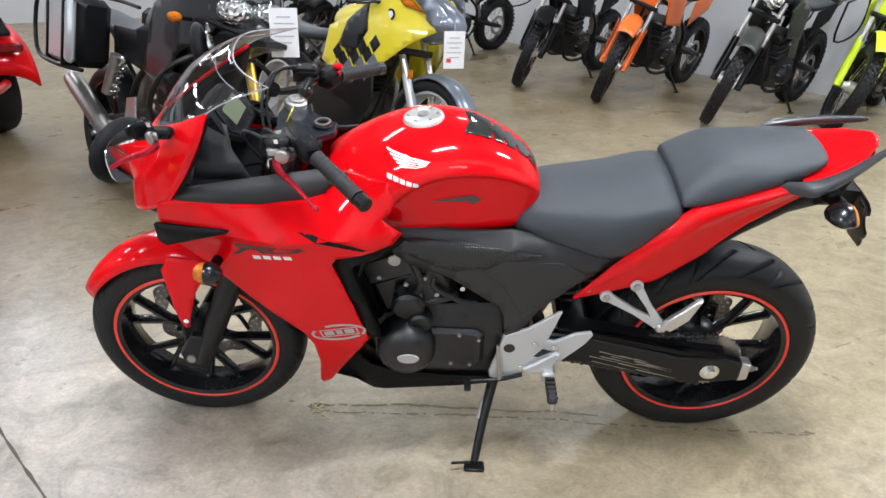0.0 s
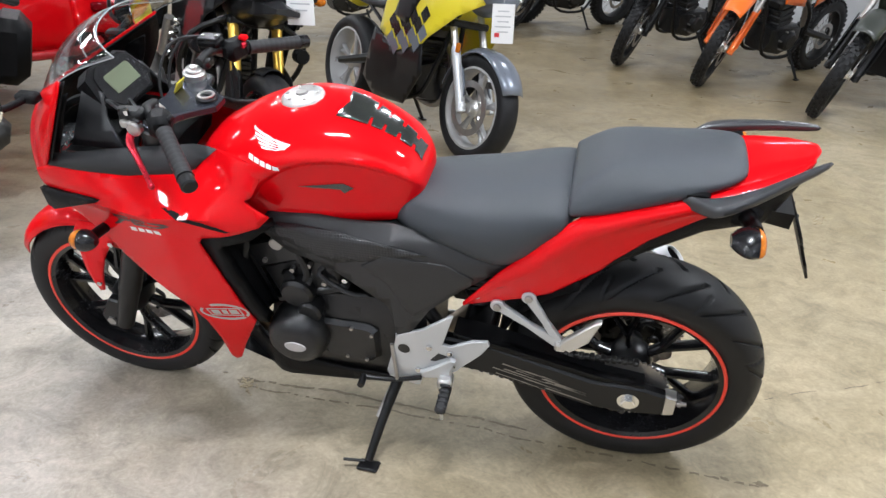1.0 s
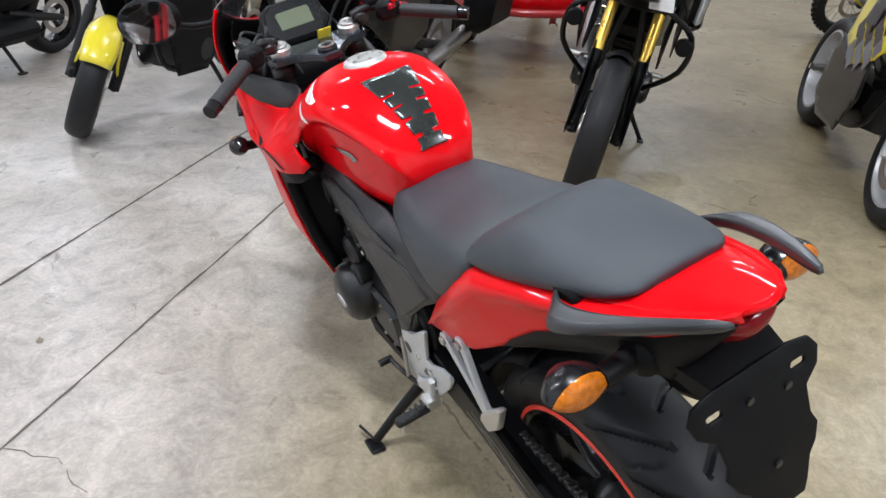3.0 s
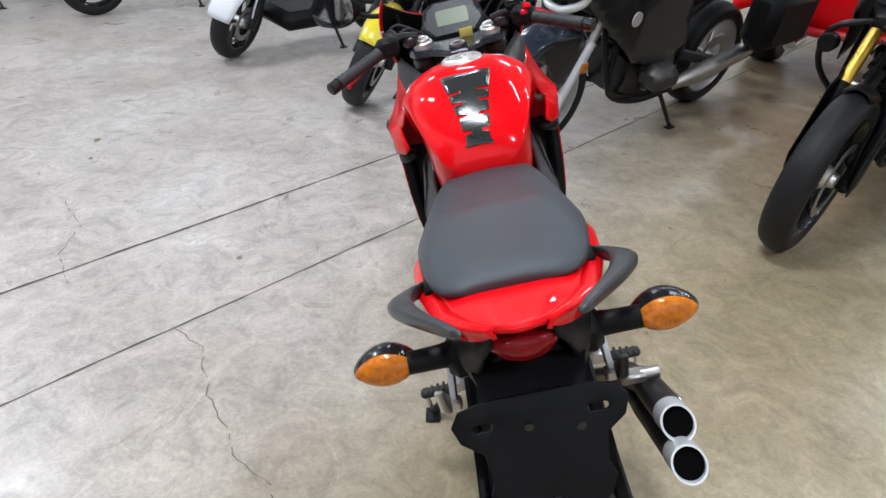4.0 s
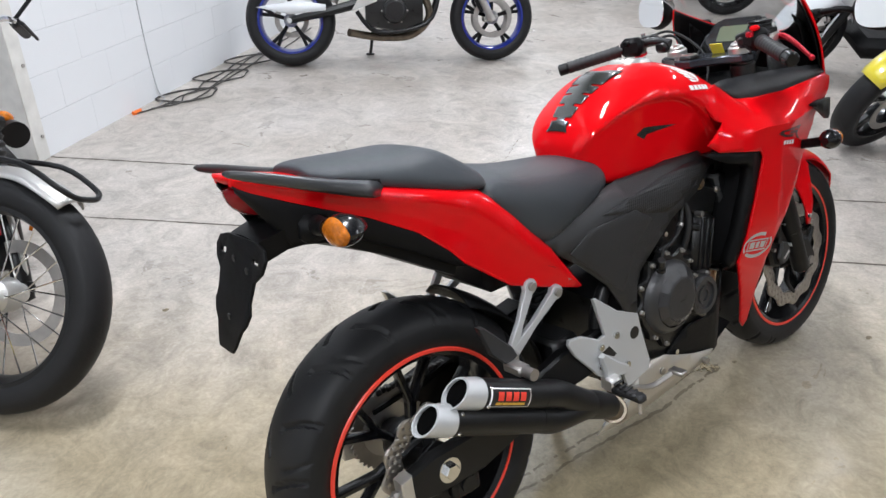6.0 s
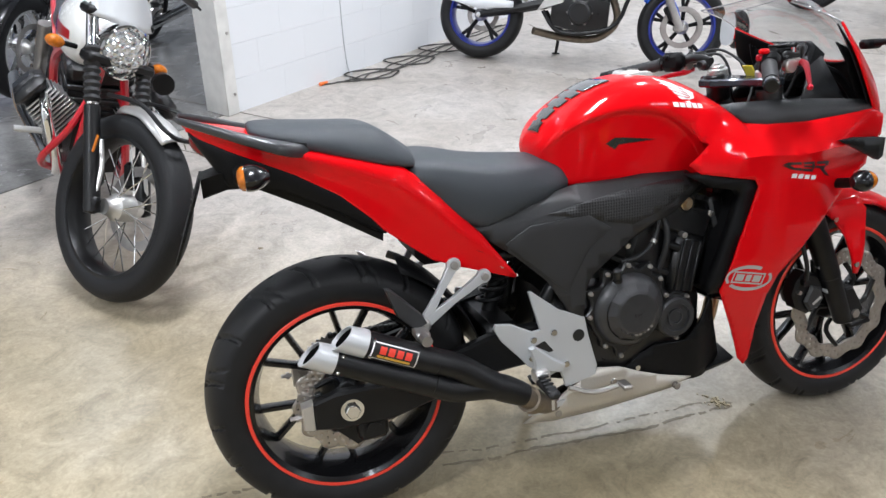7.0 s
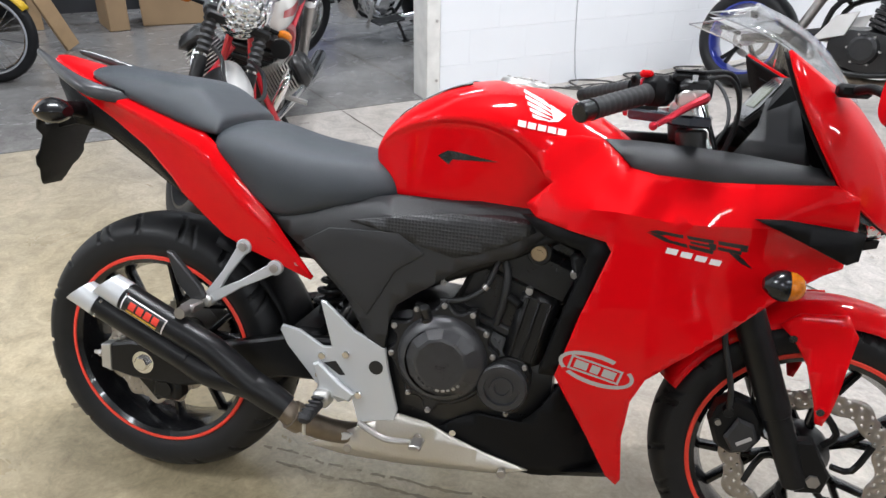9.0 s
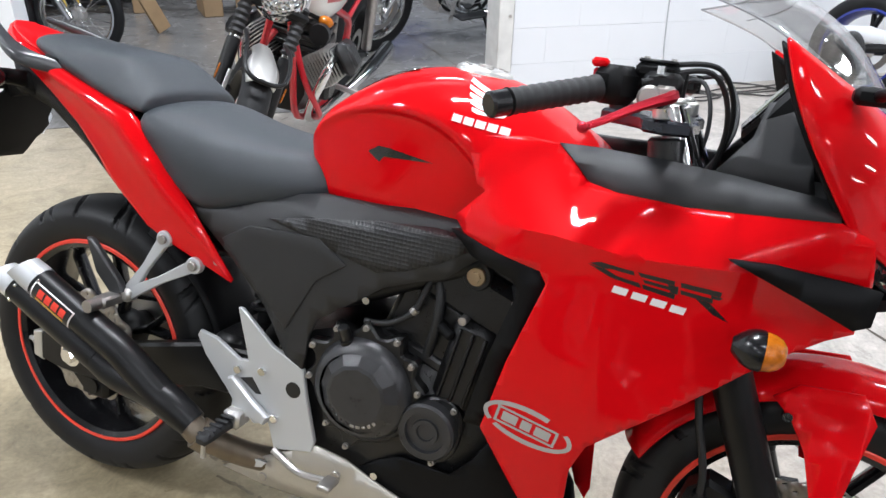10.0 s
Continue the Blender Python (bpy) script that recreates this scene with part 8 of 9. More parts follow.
for s in SIDES:
    part("side_fairing", G().skin([(0.80, 0.70), (0.88, 1.0), (1.12, 1.10), (1.34, 1.12), (1.42, 1.02), (1.30, 0.92), (1.12, 0.80), (1.05, 0.62)], lambda x, z, s=s: s * (0.21 - 0.35 * max(0, x - 1.15)), 0.04), M["graphite"], bk, "glossy dark side fairing", thick=0.006)
    part("headlight", G().ball((1.355, s * 0.085, 1.02), (0.07, 0.075, 0.055), 18, 10), M["lamp_glass"], bk, "clear slanted headlight")
    part("fork_guard", G().skin([(wb - 0.12, 0.30), (wb - 0.24, 0.58), (wb - 0.18, 0.66), (wb - 0.06, 0.62), (wb + 0.03, 0.36), (wb - 0.02, 0.28)], lambda x, z, s=s: s * (0.118 + 0.02 * max(0, 0.5 - z)), 0.04), M["plastic"], bk, thick=0.005)
    part("crash_bar", G().tube([(1.18, s * 0.10, 0.84), (1.14, s * 0.26, 0.74), (1.02, s * 0.27, 0.56), (0.88, s * 0.14, 0.40)], 0.013, 8), M["satin_black"], bk)
    part("fog_lamp", G().cyl((1.14, s * 0.24, 0.70), (1.20, s * 0.24, 0.70), 0.035, n=16, ch=0.004), M["plastic"], bk)
    part("side_panel", G().skin([(0.28, 0.72), (0.26, 0.86), (0.52, 0.86), (0.74, 0.92), (0.82, 0.80), (0.62, 0.68)], lambda x, z, s=s: s * (0.135 + 0.05 * max(0, x - 0.5)), 0.06), M["plastic"], bk, "black plastic side panel", thick=0.006)
    part("radiator_shroud", G().skin([(0.90, 0.56), (0.92, 0.80), (1.10, 0.86), (1.20, 0.74), (1.08, 0.56)], lambda x, z, s=s: s * (0.175 - 0.2 * max(0, x - 1.05)), 0.05), M["plastic"], bk, "black radiator shroud", thick=0.006)
    part("shock_spring", G().tube([Vector((0.30, s * 0.15, 0.50)).lerp(Vector((0.40, s * 0.15, 0.72)), k / 56) + Vector((0.028 * math.cos(k * 0.7), 0.028 * math.sin(k * 0.7), 0)) for k in range(57)], 0.006, 6, 1), M["chrome"], bk)
    part("footpeg", G().cyl((0.52, s * 0.14, 0.40), (0.52, s * 0.25, 0.40), 0.013, n=8), M["alu"], bk)
    part("heel_plate", G().prism([(0.44, 0.36), (0.46, 0.52), (0.56, 0.54), (0.58, 0.40)], s * 0.13, s * 0.14, ch=0.002), M["alu"], bk)
    part("shock", G().tube([(0.30, s * 0.175, 0.52), (0.40, s * 0.175, 0.72)], 0.028, 12), M["steel"], bk)
    part("case", G().box((0.08, s * 0.235, 0.80), (0.40, 0.17, 0.34), 0.035), M["plastic"], bk, "black travel case with silver lid")
    part("case_lid", G().box((0.08, s * 0.335, 0.80), (0.36, 0.045, 0.31), 0.018), M["silver"], bk, "silver case lid")
    part("case_frame", G().tube([(0.36, s * 0.30, 0.93), (0.08, s * 0.372, 0.99), (-0.15, s * 0.372, 0.93), (-0.15, s * 0.372, 0.68), (0.10, s * 0.372, 0.63), (0.30, s * 0.30, 0.62)], 0.011, 8), M["satin_black"], bk)
    for k in range(2):
        part("case_strap", G().box((-0.03 + 0.22 * k, s * 0.285, 0.80), (0.030, 0.160, 0.352), 0.008), M["plastic"], bk)
    indicator(bk, (1.22, s * 0.26, 0.96), s)
part("skid_plate", G().loft([(0.52, [(0, 0.22), (0.10, 0.23), (0.14, 0.34), (0, 0.36)]), (1.0, [(0, 0.28), (0.10, 0.29), (0.15, 0.42), (0, 0.46)])]), M["plastic"], bk)
part("front_beak", G().loft([(1.18, [(0, 0.88), (0.10, 0.89), (0.12, 0.94), (0, 0.98)]), (1.36, [(0, 0.86), (0.09, 0.87), (0.10, 0.93), (0, 0.97)]), (1.56, [(0, 0.90), (0.05, 0.902), (0.05, 0.92), (0, 0.93)])]), M["graphite"], bk, sharp=30)
part("brow", G().tube([(1.34, 0.20, 0.97), (1.42, 0.10, 0.94), (1.45, 0.0, 0.95), (1.42, -0.10, 0.94), (1.34, -0.20, 0.97)], 0.012, 8), M["plastic"], bk)
part("nose", G().loft([(1.02, [(0, 0.74), (0.13, 0.76), (0.19, 0.90), (0.16, 1.05), (0, 1.09)]), (1.28, [(0, 0.82), (0.12, 0.84), (0.165, 0.93), (0.13, 1.03), (0, 1.06)]), (1.46, [(0, 0.89), (0.06, 0.895), (0.08, 0.92), (0.05, 0.965), (0, 0.98)])]), M["graphite"], bk, "dark front fairing", sub=1, sharp=60)
part("windscreen", G().sheet(lambda a, b: (1.30 - 0.16 * a, (2 * b - 1) * (0.17 - 0.05 * a), 1.06 + 0.32 * a - 0.05 * (2 * b - 1) ** 2), 6, 8), M["smoke"], bk, thick=0.003)
low_guard(bk, wb, 0.325, "plastic", 85, 140, 0.06, 0.02)
part("luggage_rack", G().tube([(-0.05, 0.12, 0.96), (-0.4, 0.12, 0.98), (-0.4, -0.12, 0.98), (-0.05, -0.12, 0.96)], 0.011, 8), M["satin_black"], bk)

# yellow sport tourer with checkered flash
m, wb = stand_at((0.93, -2.17), (1.99, -3.10))
bk, tp = chassis("sport_tourer_motorcycle", "yellow sport touring motorcycle with black and silver checkered flash", m, wb, 0.30, 0.31, 0.12, 0.17, "tyre", "rim_grey", "cast", "silver", "alu", (0.30, 0.58), dr=0.15)
engine(bk, 0.75, 0.42, False)
frame_tubes(bk, tp)
tank_body(bk, "yellow", 0.52, 1.0, 0.74, 0.98, 0.16)
seat_body(bk, 0.56, -0.25, 0.80, 0.86, 0.14, 0.09)
bars(bk, tp, 0.06, 0.33, 0.14)
low_guard(bk, wb, 0.30, "grey_blue", 25, 165, 0.082, 0.025)
def ty(x, z):
    return 0.235 - 0.5 * max(0, x - 1.15) - 0.25 * max(0, z - 0.85) - 0.10 * max(0, 0.5 - z)
for s in SIDES:
    part("side_fairing", G().skin([(0.66, 0.60), (0.70, 0.80), (0.86, 0.86), (1.0, 1.02), (1.16, 1.12), (1.38, 1.0), (1.46, 0.86), (1.30, 0.76), (1.12, 0.58), (0.86, 0.50)], lambda x, z, s=s: s * ty(x, z), 0.04), M["yellow"], bk, "bright yellow fairing", thick=0.006)
    part("lower_fairing", G().skin([(0.50, 0.30), (0.60, 0.60), (0.86, 0.50), (1.12, 0.58), (1.14, 0.42), (0.98, 0.22), (0.64, 0.20)], lambda x, z, s=s: s * (ty(x, z) - 0.004), 0.04), M["graphite"], bk, "dark lower fairing", thick=0.006)
    part("air_outlet", G().skin([(0.80, 0.70), (0.86, 0.84), (1.0, 0.96), (1.04, 0.80), (0.94, 0.66)], lambda x, z, s=s: s * (ty(x, z) + 0.006), 0.04), M["graphite"], bk, thick=0.004)
    for i in range(7):
        for j in range(4):
            if (i + j) % 2:
                continue
            x, z = 0.80 + 0.052 * i, 0.66 - 0.050 * j + 0.012 * i
            part("check", G().skin([(x, z + 0.05), (x + 0.045, z), (x, z - 0.05), (x - 0.045, z)], lambda a, b, s=s: s * (ty(a, b) + 0.006), 0.05), M["gloss_black"] if j % 4 < 2 else M["grey_blue"], bk)
    part("roundel", G().cyl((1.18, s * (ty(1.18, 0.9) + 0.002), 0.90), (1.18, s * (ty(1.18, 0.9) + 0.006), 0.90), 0.032, n=24), M["gloss_black"], bk, "small round badge")
    part("roundel_face", G().cyl((1.18, s * (ty(1.18, 0.9) + 0.006), 0.90), (1.18, s * (ty(1.18, 0.9) + 0.008), 0.90), 0.02, n=20), M["white_decal"], bk)
    part("indicator_lens", G().skin([(1.16, 1.03), (1.26, 1.0), (1.36, 0.93), (1.24, 0.955)], lambda x, z, s=s: s * (ty(x, z) + 0.012), 0.04), M["amber"], bk, "long amber indicator", thick=0.012)
    part("headlight_panel", G().skin([(1.28, 1.10), (1.44, 0.98), (1.52, 0.86), (1.44, 0.84), (1.36, 0.96), (1.22, 1.06)], lambda x, z, s=s: s * (0.17 - 0.9 * max(0, x - 1.36)), 0.04), M["grey_blue"], bk, thick=0.006)
part("nose", G().loft([(1.20, [(0, 0.74), (0.12, 0.76), (0.17, 0.90), (0.12, 1.06), (0, 1.10)]), (1.42, [(0, 0.78), (0.09, 0.80), (0.13, 0.90), (0.09, 1.0), (0, 1.02)]), (1.54, [(0, 0.84), (0.04, 0.85), (0.06, 0.88), (0.04, 0.91), (0, 0.92)])]), M["grey_blue"], bk, sub=1, sharp=60)
part("windscreen", G().sheet(lambda a, b: (1.34 - 0.26 * a, (2 * b - 1) * (0.17 - 0.03 * a), 1.04 + 0.24 * a - 0.06 * (2 * b - 1) ** 2), 6, 8), M["smoke"], bk, thick=0.003)
part("fork_reflector", G().box((wb - 0.10, -0.13, 0.60), (0.04, 0.006, 0.05), 0.003), M["amber"], bk)
pipe(bk, 1, "steel", "satin_black", 0.16)
part("tail", G().loft([(0.1, [(0, 0.62), (0.12, 0.64), (0.14, 0.74), (0, 0.78)]), (-0.45, [(0, 0.76), (0.06, 0.77), (0.08, 0.82), (0, 0.84)])]), M["yellow"], bk, sub=1)
tag((0.77, -2.17, 0.86), 192)
tag((1.46, -1.22, 1.04), 188)

# dark grey touring bike with top case
m, wb = stand_at((2.66, -0.18), (3.58, -1.28))
bk, tp = chassis("touring_motorcycle", "dark grey touring motorcycle with blue-grey mudguard and top case", m, wb, 0.30, 0.31, 0.12, 0.17, "tyre", "rim_grey", "cast", "silver", "steel", (0.30, 0.58))
engine(bk, 0.74, 0.42, True, "cast_black", 0.16)
frame_tubes(bk, tp)
tank_body(bk, "graphite", 0.52, 1.0, 0.74, 0.98, 0.16)
seat_body(bk, 0.56, -0.25, 0.80, 0.88, 0.15, 0.09)
bars(bk, tp, 0.12, 0.36, 0.14)
def wide_guard(a, t):
    """Deep front mudguard standing off the tyre."""
    an, y = radians(28 + 112 * a), 2 * t - 1
    r = 0.385 - 0.045 * abs(y) ** 3 - 0.03 * a
    return (wb + r * math.cos(an), y * 0.098 * (0.72 + 0.28 * math.sin(math.pi * min(1, 0.2 + a))), 0.30 + r * math.sin(an))
part("front_mudguard", G().sheet(wide_guard, 18, 12), M["blue_grey"], bk, "glossy blue-grey front mudguard", thick=0.005, sharp=60)
for s in SIDES:
    part("side_fairing", G().skin([(0.66, 0.56), (0.74, 0.84), (1.0, 1.02), (1.16, 1.14), (1.40, 1.0), (1.46, 0.86), (1.30, 0.70), (1.10, 0.52), (0.86, 0.46)], lambda x, z, s=s: s * ty(x, z), 0.04), M["graphite"], bk, "dark grey fairing", thick=0.006)
    part("mudguard_skirt", G().skin([(wb + 0.245, 0.560), (wb + 0.10, 0.645), (wb - 0.08, 0.640), (wb - 0.15, 0.56), (wb - 0.09, 0.44), (wb + 0.005, 0.37), (wb + 0.05, 0.40), (wb + 0.11, 0.52)], lambda x, z, s=s: s * (0.097 - 0.06 * max(0, x - wb - 0.05)), 0.04), M["graphite"], bk, "dark side of the mudguard", thick=0.006)
    part("headlight", G().ball((1.45, s * 0.085, 0.945), (0.12, 0.085, 0.055), 20, 12, Matrix.Rotation(s * -0.5, 3, "Z")), M["lamp_glass"], bk, "large clear slanted headlight")
    part("roundel", G().cyl((1.16, s * (ty(1.16, 0.74) + 0.002), 0.74), (1.16, s * (ty(1.16, 0.74) + 0.008), 0.74), 0.035, n=24), M["grey_decal"], bk, "small round badge")
    part("cylinder_cover", G().box((0.86, s * 0.26, 0.42), (0.20, 0.16, 0.13), 0.04), M["chain"], bk, "dull grey cylinder cover")
    part("side_case", G().box((-0.15, s * 0.30, 0.62), (0.50, 0.20, 0.34), 0.06), M["plastic"], bk)
    part("indicator_lens", G().skin([(1.16, 1.03), (1.26, 1.0), (1.34, 0.94), (1.24, 0.955)], lambda x, z, s=s: s * (ty(x, z) + 0.012), 0.04), M["amber"], bk, "long amber indicator", thick=0.012)
    part("fork_reflector", G().box((wb - 0.12, s * 0.13, 0.48), (0.05, 0.006, 0.05), 0.003), M["amber"], bk)
part("nose", G().loft([(1.20, [(0, 0.74), (0.12, 0.76), (0.17, 0.90), (0.12, 1.06), (0, 1.10)]), (1.42, [(0, 0.78), (0.09, 0.80), (0.13, 0.90), (0.09, 1.0), (0, 1.02)]), (1.52, [(0, 0.84), (0.04, 0.85), (0.06, 0.88), (0.04, 0.91), (0, 0.92)])]), M["graphite"], bk, sub=1, sharp=60)
part("windscreen", G().sheet(lambda a, b: (1.34 - 0.26 * a, (2 * b - 1) * (0.18 - 0.03 * a), 1.04 + 0.34 * a - 0.06 * (2 * b - 1) ** 2), 6, 8), M["smoke"], bk, thick=0.003)
part("intake_frame", G().tube([(1.40, 0.135, 0.885), (1.43, 0.115, 0.80), (1.475, 0.05, 0.755), (1.485, 0, 0.75), (1.475, -0.05, 0.755), (1.43, -0.115, 0.80), (1.40, -0.135, 0.885), (1.50, -0.09, 0.895), (1.57, 0, 0.90), (1.50, 0.09, 0.895), (1.40, 0.135, 0.885)], 0.019, 10, 3), M["silver"], bk, "pale silver frame of the front air intake")
part("top_case", G().box((-0.30, 0, 1.06), (0.42, 0.50, 0.30), 0.08), M["plastic"], bk, "black top case")
pipe(bk, 1, "satin_black", "steel", 0.12)

# yellow and black naked bike ahead of the red one
m, wb = stand_at((3.36, 0.70), (4.35, -0.32))
bk, tp = chassis("naked_motorcycle", "yellow and black naked motorcycle with yellow front mudguard", m, wb, 0.30, 0.31, 0.12, 0.17, "tyre", "gloss_black", "cast", "satin_black", "satin_black", (0.32, 0.60))
engine(bk, 0.72, 0.42, False)
frame_tubes(bk, tp)
tank_body(bk, "yellow", 0.56, 1.06, 0.72, 0.98, 0.17)
seat_body(bk, 0.60, -0.2, 0.80, 0.88, 0.13, 0.08)
low_guard(bk, wb, 0.30, "yellow", 40, 140, 0.08, 0.025)
bars(bk, tp, 0.10, 0.38, 0.10)
round_lamp(bk, (tp.x + 0.12, 0, tp.z - 0.05), 0.09, "yellow")
for s in SIDES:
    part("side_panel", G().skin([(0.60, 0.40), (0.70, 0.74), (1.04, 0.80), (1.12, 0.60), (0.98, 0.26), (0.70, 0.24)], lambda x, z, s=s: s * 0.19, 0.05), M["plastic"], bk, thick=0.006)
    indicator(bk, (tp.x + 0.05, s * 0.17, tp.z - 0.08), s)
pipe(bk, -1)
steer(bk, tp, wb, 0.30, 35)
tag((3.62, 0.42, 1.0), 40)

def plain_naked(front_xy, rear_xy, label, key, rim="gloss_black"):
    m, wb = stand_at(front_xy, rear_xy)
    bk, tp = chassis("naked_motorcycle", label, m, wb, 0.30, 0.31, 0.12, 0.17, "tyre", rim, "cast", "satin_black", "chrome", (0.32, 0.60))
    engine(bk, 0.72, 0.42, False)
    frame_tubes(bk, tp)
    tank_body(bk, key, 0.56, 1.06, 0.72, 0.98, 0.17)
    seat_body(bk, 0.60, -0.2, 0.80, 0.88, 0.13, 0.08)
    low_guard(bk, wb, 0.30, key, 40, 140, 0.08, 0.025)
    bars(bk, tp, 0.10, 0.38, 0.10)
    round_lamp(bk, (tp.x + 0.12, 0, tp.z - 0.05), 0.09, "plastic")
    pipe(bk, -1)


plain_naked((5.75, 3.25), (6.75, 2.25), "dark naked motorcycle parked at the far end of the row", "graphite")
plain_naked((5.4, 4.9), (6.5, 4.0), "red naked motorcycle parked at the far end of the row", "red_dark")
# silver scooter
m, wb = stand_at((4.38, 1.70), (5.30, 0.78), -8)
bk, tp = chassis("scooter", "pale silver maxi scooter with black footboards", m, wb, 0.27, 0.27, 0.12, 0.14, "tyre", "gloss_black", "cast", "satin_black", "satin_black", (0.30, 0.56), disc=1, bead_f=0.19, bead_r=0.19, dr=0.12)
bars(bk, tp, 0.16, 0.34, 0.10)
low_guard(bk, wb, 0.27, "white_plastic", 20, 160, 0.10, 0.03)
part("front_apron", G().loft([(0.98, [(0, 0.30), (0.16, 0.32), (0.24, 0.60), (0.20, 0.95), (0, 1.0)]), (1.16, [(0, 0.52), (0.14, 0.54), (0.20, 0.70), (0.16, 0.96), (0, 1.0)]), (1.34, [(0, 0.66), (0.07, 0.67), (0.10, 0.76), (0.07, 0.88), (0, 0.90)])]), M["white_plastic"], bk, "pale silver front apron", sub=1, sharp=60)
part("footboard", G().box((0.66, 0, 0.27), (0.76, 0.46, 0.14), 0.05), M["plastic"], bk)
part("body", G().loft([(0.62, [(0, 0.28), (0.16, 0.30), (0.19, 0.50), (0.15, 0.66), (0, 0.68)]), (0.2, [(0, 0.40), (0.18, 0.42), (0.22, 0.56), (0.17, 0.72), (0, 0.74)]), (-0.35, [(0, 0.58), (0.10, 0.60), (0.13, 0.70), (0.09, 0.80), (0, 0.82)])]), M["plastic"], bk, sub=1, sharp=60)
seat_body(bk, 0.60, -0.30, 0.76, 0.84, 0.16, 0.08)
part("windscreen", G().sheet(lambda a, b: (1.22 - 0.20 * a, (2 * b - 1) * 0.18, 0.98 + 0.36 * a - 0.05 * (2 * b - 1) ** 2), 5, 6), M["screen"], bk, thick=0.003)
steer(bk, tp, wb, 0.27, 28)


def dirt(front_xy, rear_xy, label, body, fork="satin_black", upper="steel", dark="plastic", rack=False, lamp=True):
    m, wb = stand_at(front_xy, rear_xy)
    bk, tp = chassis("dirt_motorcycle", label, m, wb, 0.345, 0.33, 0.095, 0.13, "tyre_knob", "satin_black", "wire", fork, upper, (0.34, 0.66), disc=1, bead_f=0.268, bead_r=0.235, group="dirt bikes along the wall")
    engine(bk, 0.76, 0.44, False)
    frame_tubes(bk, tp, seat=(0.2, 0.84))
    tank_body(bk, dark, 0.62, 1.02, 0.82, 1.02, 0.12)
    seat_body(bk, 0.75, -0.22, 0.96, 0.96, 0.10, 0.08)
    bars(bk, tp, 0.14, 0.40, 0.08, lamp, "satin_black", body)
    beak(bk, wb, 0.345 + 0.40, body)
    for s in SIDES:
        part("radiator_shroud", G().skin([(0.70, 0.66), (0.72, 0.90), (0.98, 1.0), (1.12, 0.92), (1.02, 0.70)], lambda x, z, s=s: s * (0.15 + 0.05 * max(0, x - 0.75)), 0.05), M[body], bk, thick=0.005)
        part("side_panel", G().skin([(0.48, 0.64), (0.45, 0.86), (0.05, 0.94), (0.12, 0.78)], lambda x, z, s=s: s * 0.12, 0.05), M[body if not rack else "plastic"], bk, thick=0.005)
        part("fork_guard", G().skin([(wb - 0.06, 0.36), (wb - 0.18, 0.66), (wb - 0.10, 0.70), (wb + 0.0, 0.38)], lambda x, z, s=s: s * 0.13, 0.05), M[fork], bk, thick=0.005)
        if rack:
            part("case_rack", G().tube([(0.10, s * 0.20, 0.95), (-0.35, s * 0.22, 0.98), (-0.38, s * 0.22, 0.68), (0.05, s * 0.20, 0.62), (0.10, s * 0.20, 0.95)], 0.010, 6), M["satin_black"], bk, "black tubular case rack")
    part("rear_mudguard", G().sheet(lambda a, b: (0.15 - 0.55 * a, (2 * b - 1) * 0.08, 0.90 + 0.06 * a - 0.02 * (2 * b - 1) ** 2), 6, 4), M[body], bk, thick=0.004)
    if lamp:
        round_lamp(bk, (tp.x + 0.13, 0, tp.z - 0.02), 0.08, "plastic")
    else:
        part("number_board", G().box((tp.x + 0.08, 0, tp.z - 0.04), (0.02, 0.20, 0.22), 0.02), M[body], bk)
    part("exhaust_pipe", G().tube([(0.98, -0.04, 0.62), (1.02, -0.10, 0.48), (0.80, -0.14, 0.50), (0.42, -0.13, 0.66), (0.25, -0.14, 0.74)], 0.019, 8), M["steel"], bk)
    part("silencer", G().cyl((0.28, -0.15, 0.72), (-0.18, -0.16, 0.86), 0.05, n=16, ch=0.006), M["alu"], bk)
    steer(bk, tp, wb, 0.345, 24)
    return bk


dirt((0.15, -5.38), (-0.73, -6.55), "black dual-sport motorcycle parked by the wall", "plastic", "satin_black", "steel", rack=False)
dirt((-0.52, -4.73), (-1.48, -5.85), "orange and white enduro motorcycle parked by the wall", "orange", "orange", "steel", "white_plastic", lamp=False)
dirt((-1.27, -3.98), (-2.28, -5.02), "olive black adventure motorcycle with tubular case racks", "olive", "satin_black", "steel", rack=True)
dirt((-2.16, -3.85), (-3.05, -5.0), "neon yellow and white motocross motorcycle", "neon", "neon", "steel", "white_plastic", lamp=False)
dirt((1.45, -6.9), (0.42, -7.95), "dark motorcycle with crash bars near the wall", "olive", rack=True)
dirt((2.45, -6.5), (1.45, -7.6), "dark motorcycle near the wall", "plastic")
dirt((3.6, -5.6), (2.6, -6.6), "dark motorcycle with tubular case racks", "olive", rack=True)

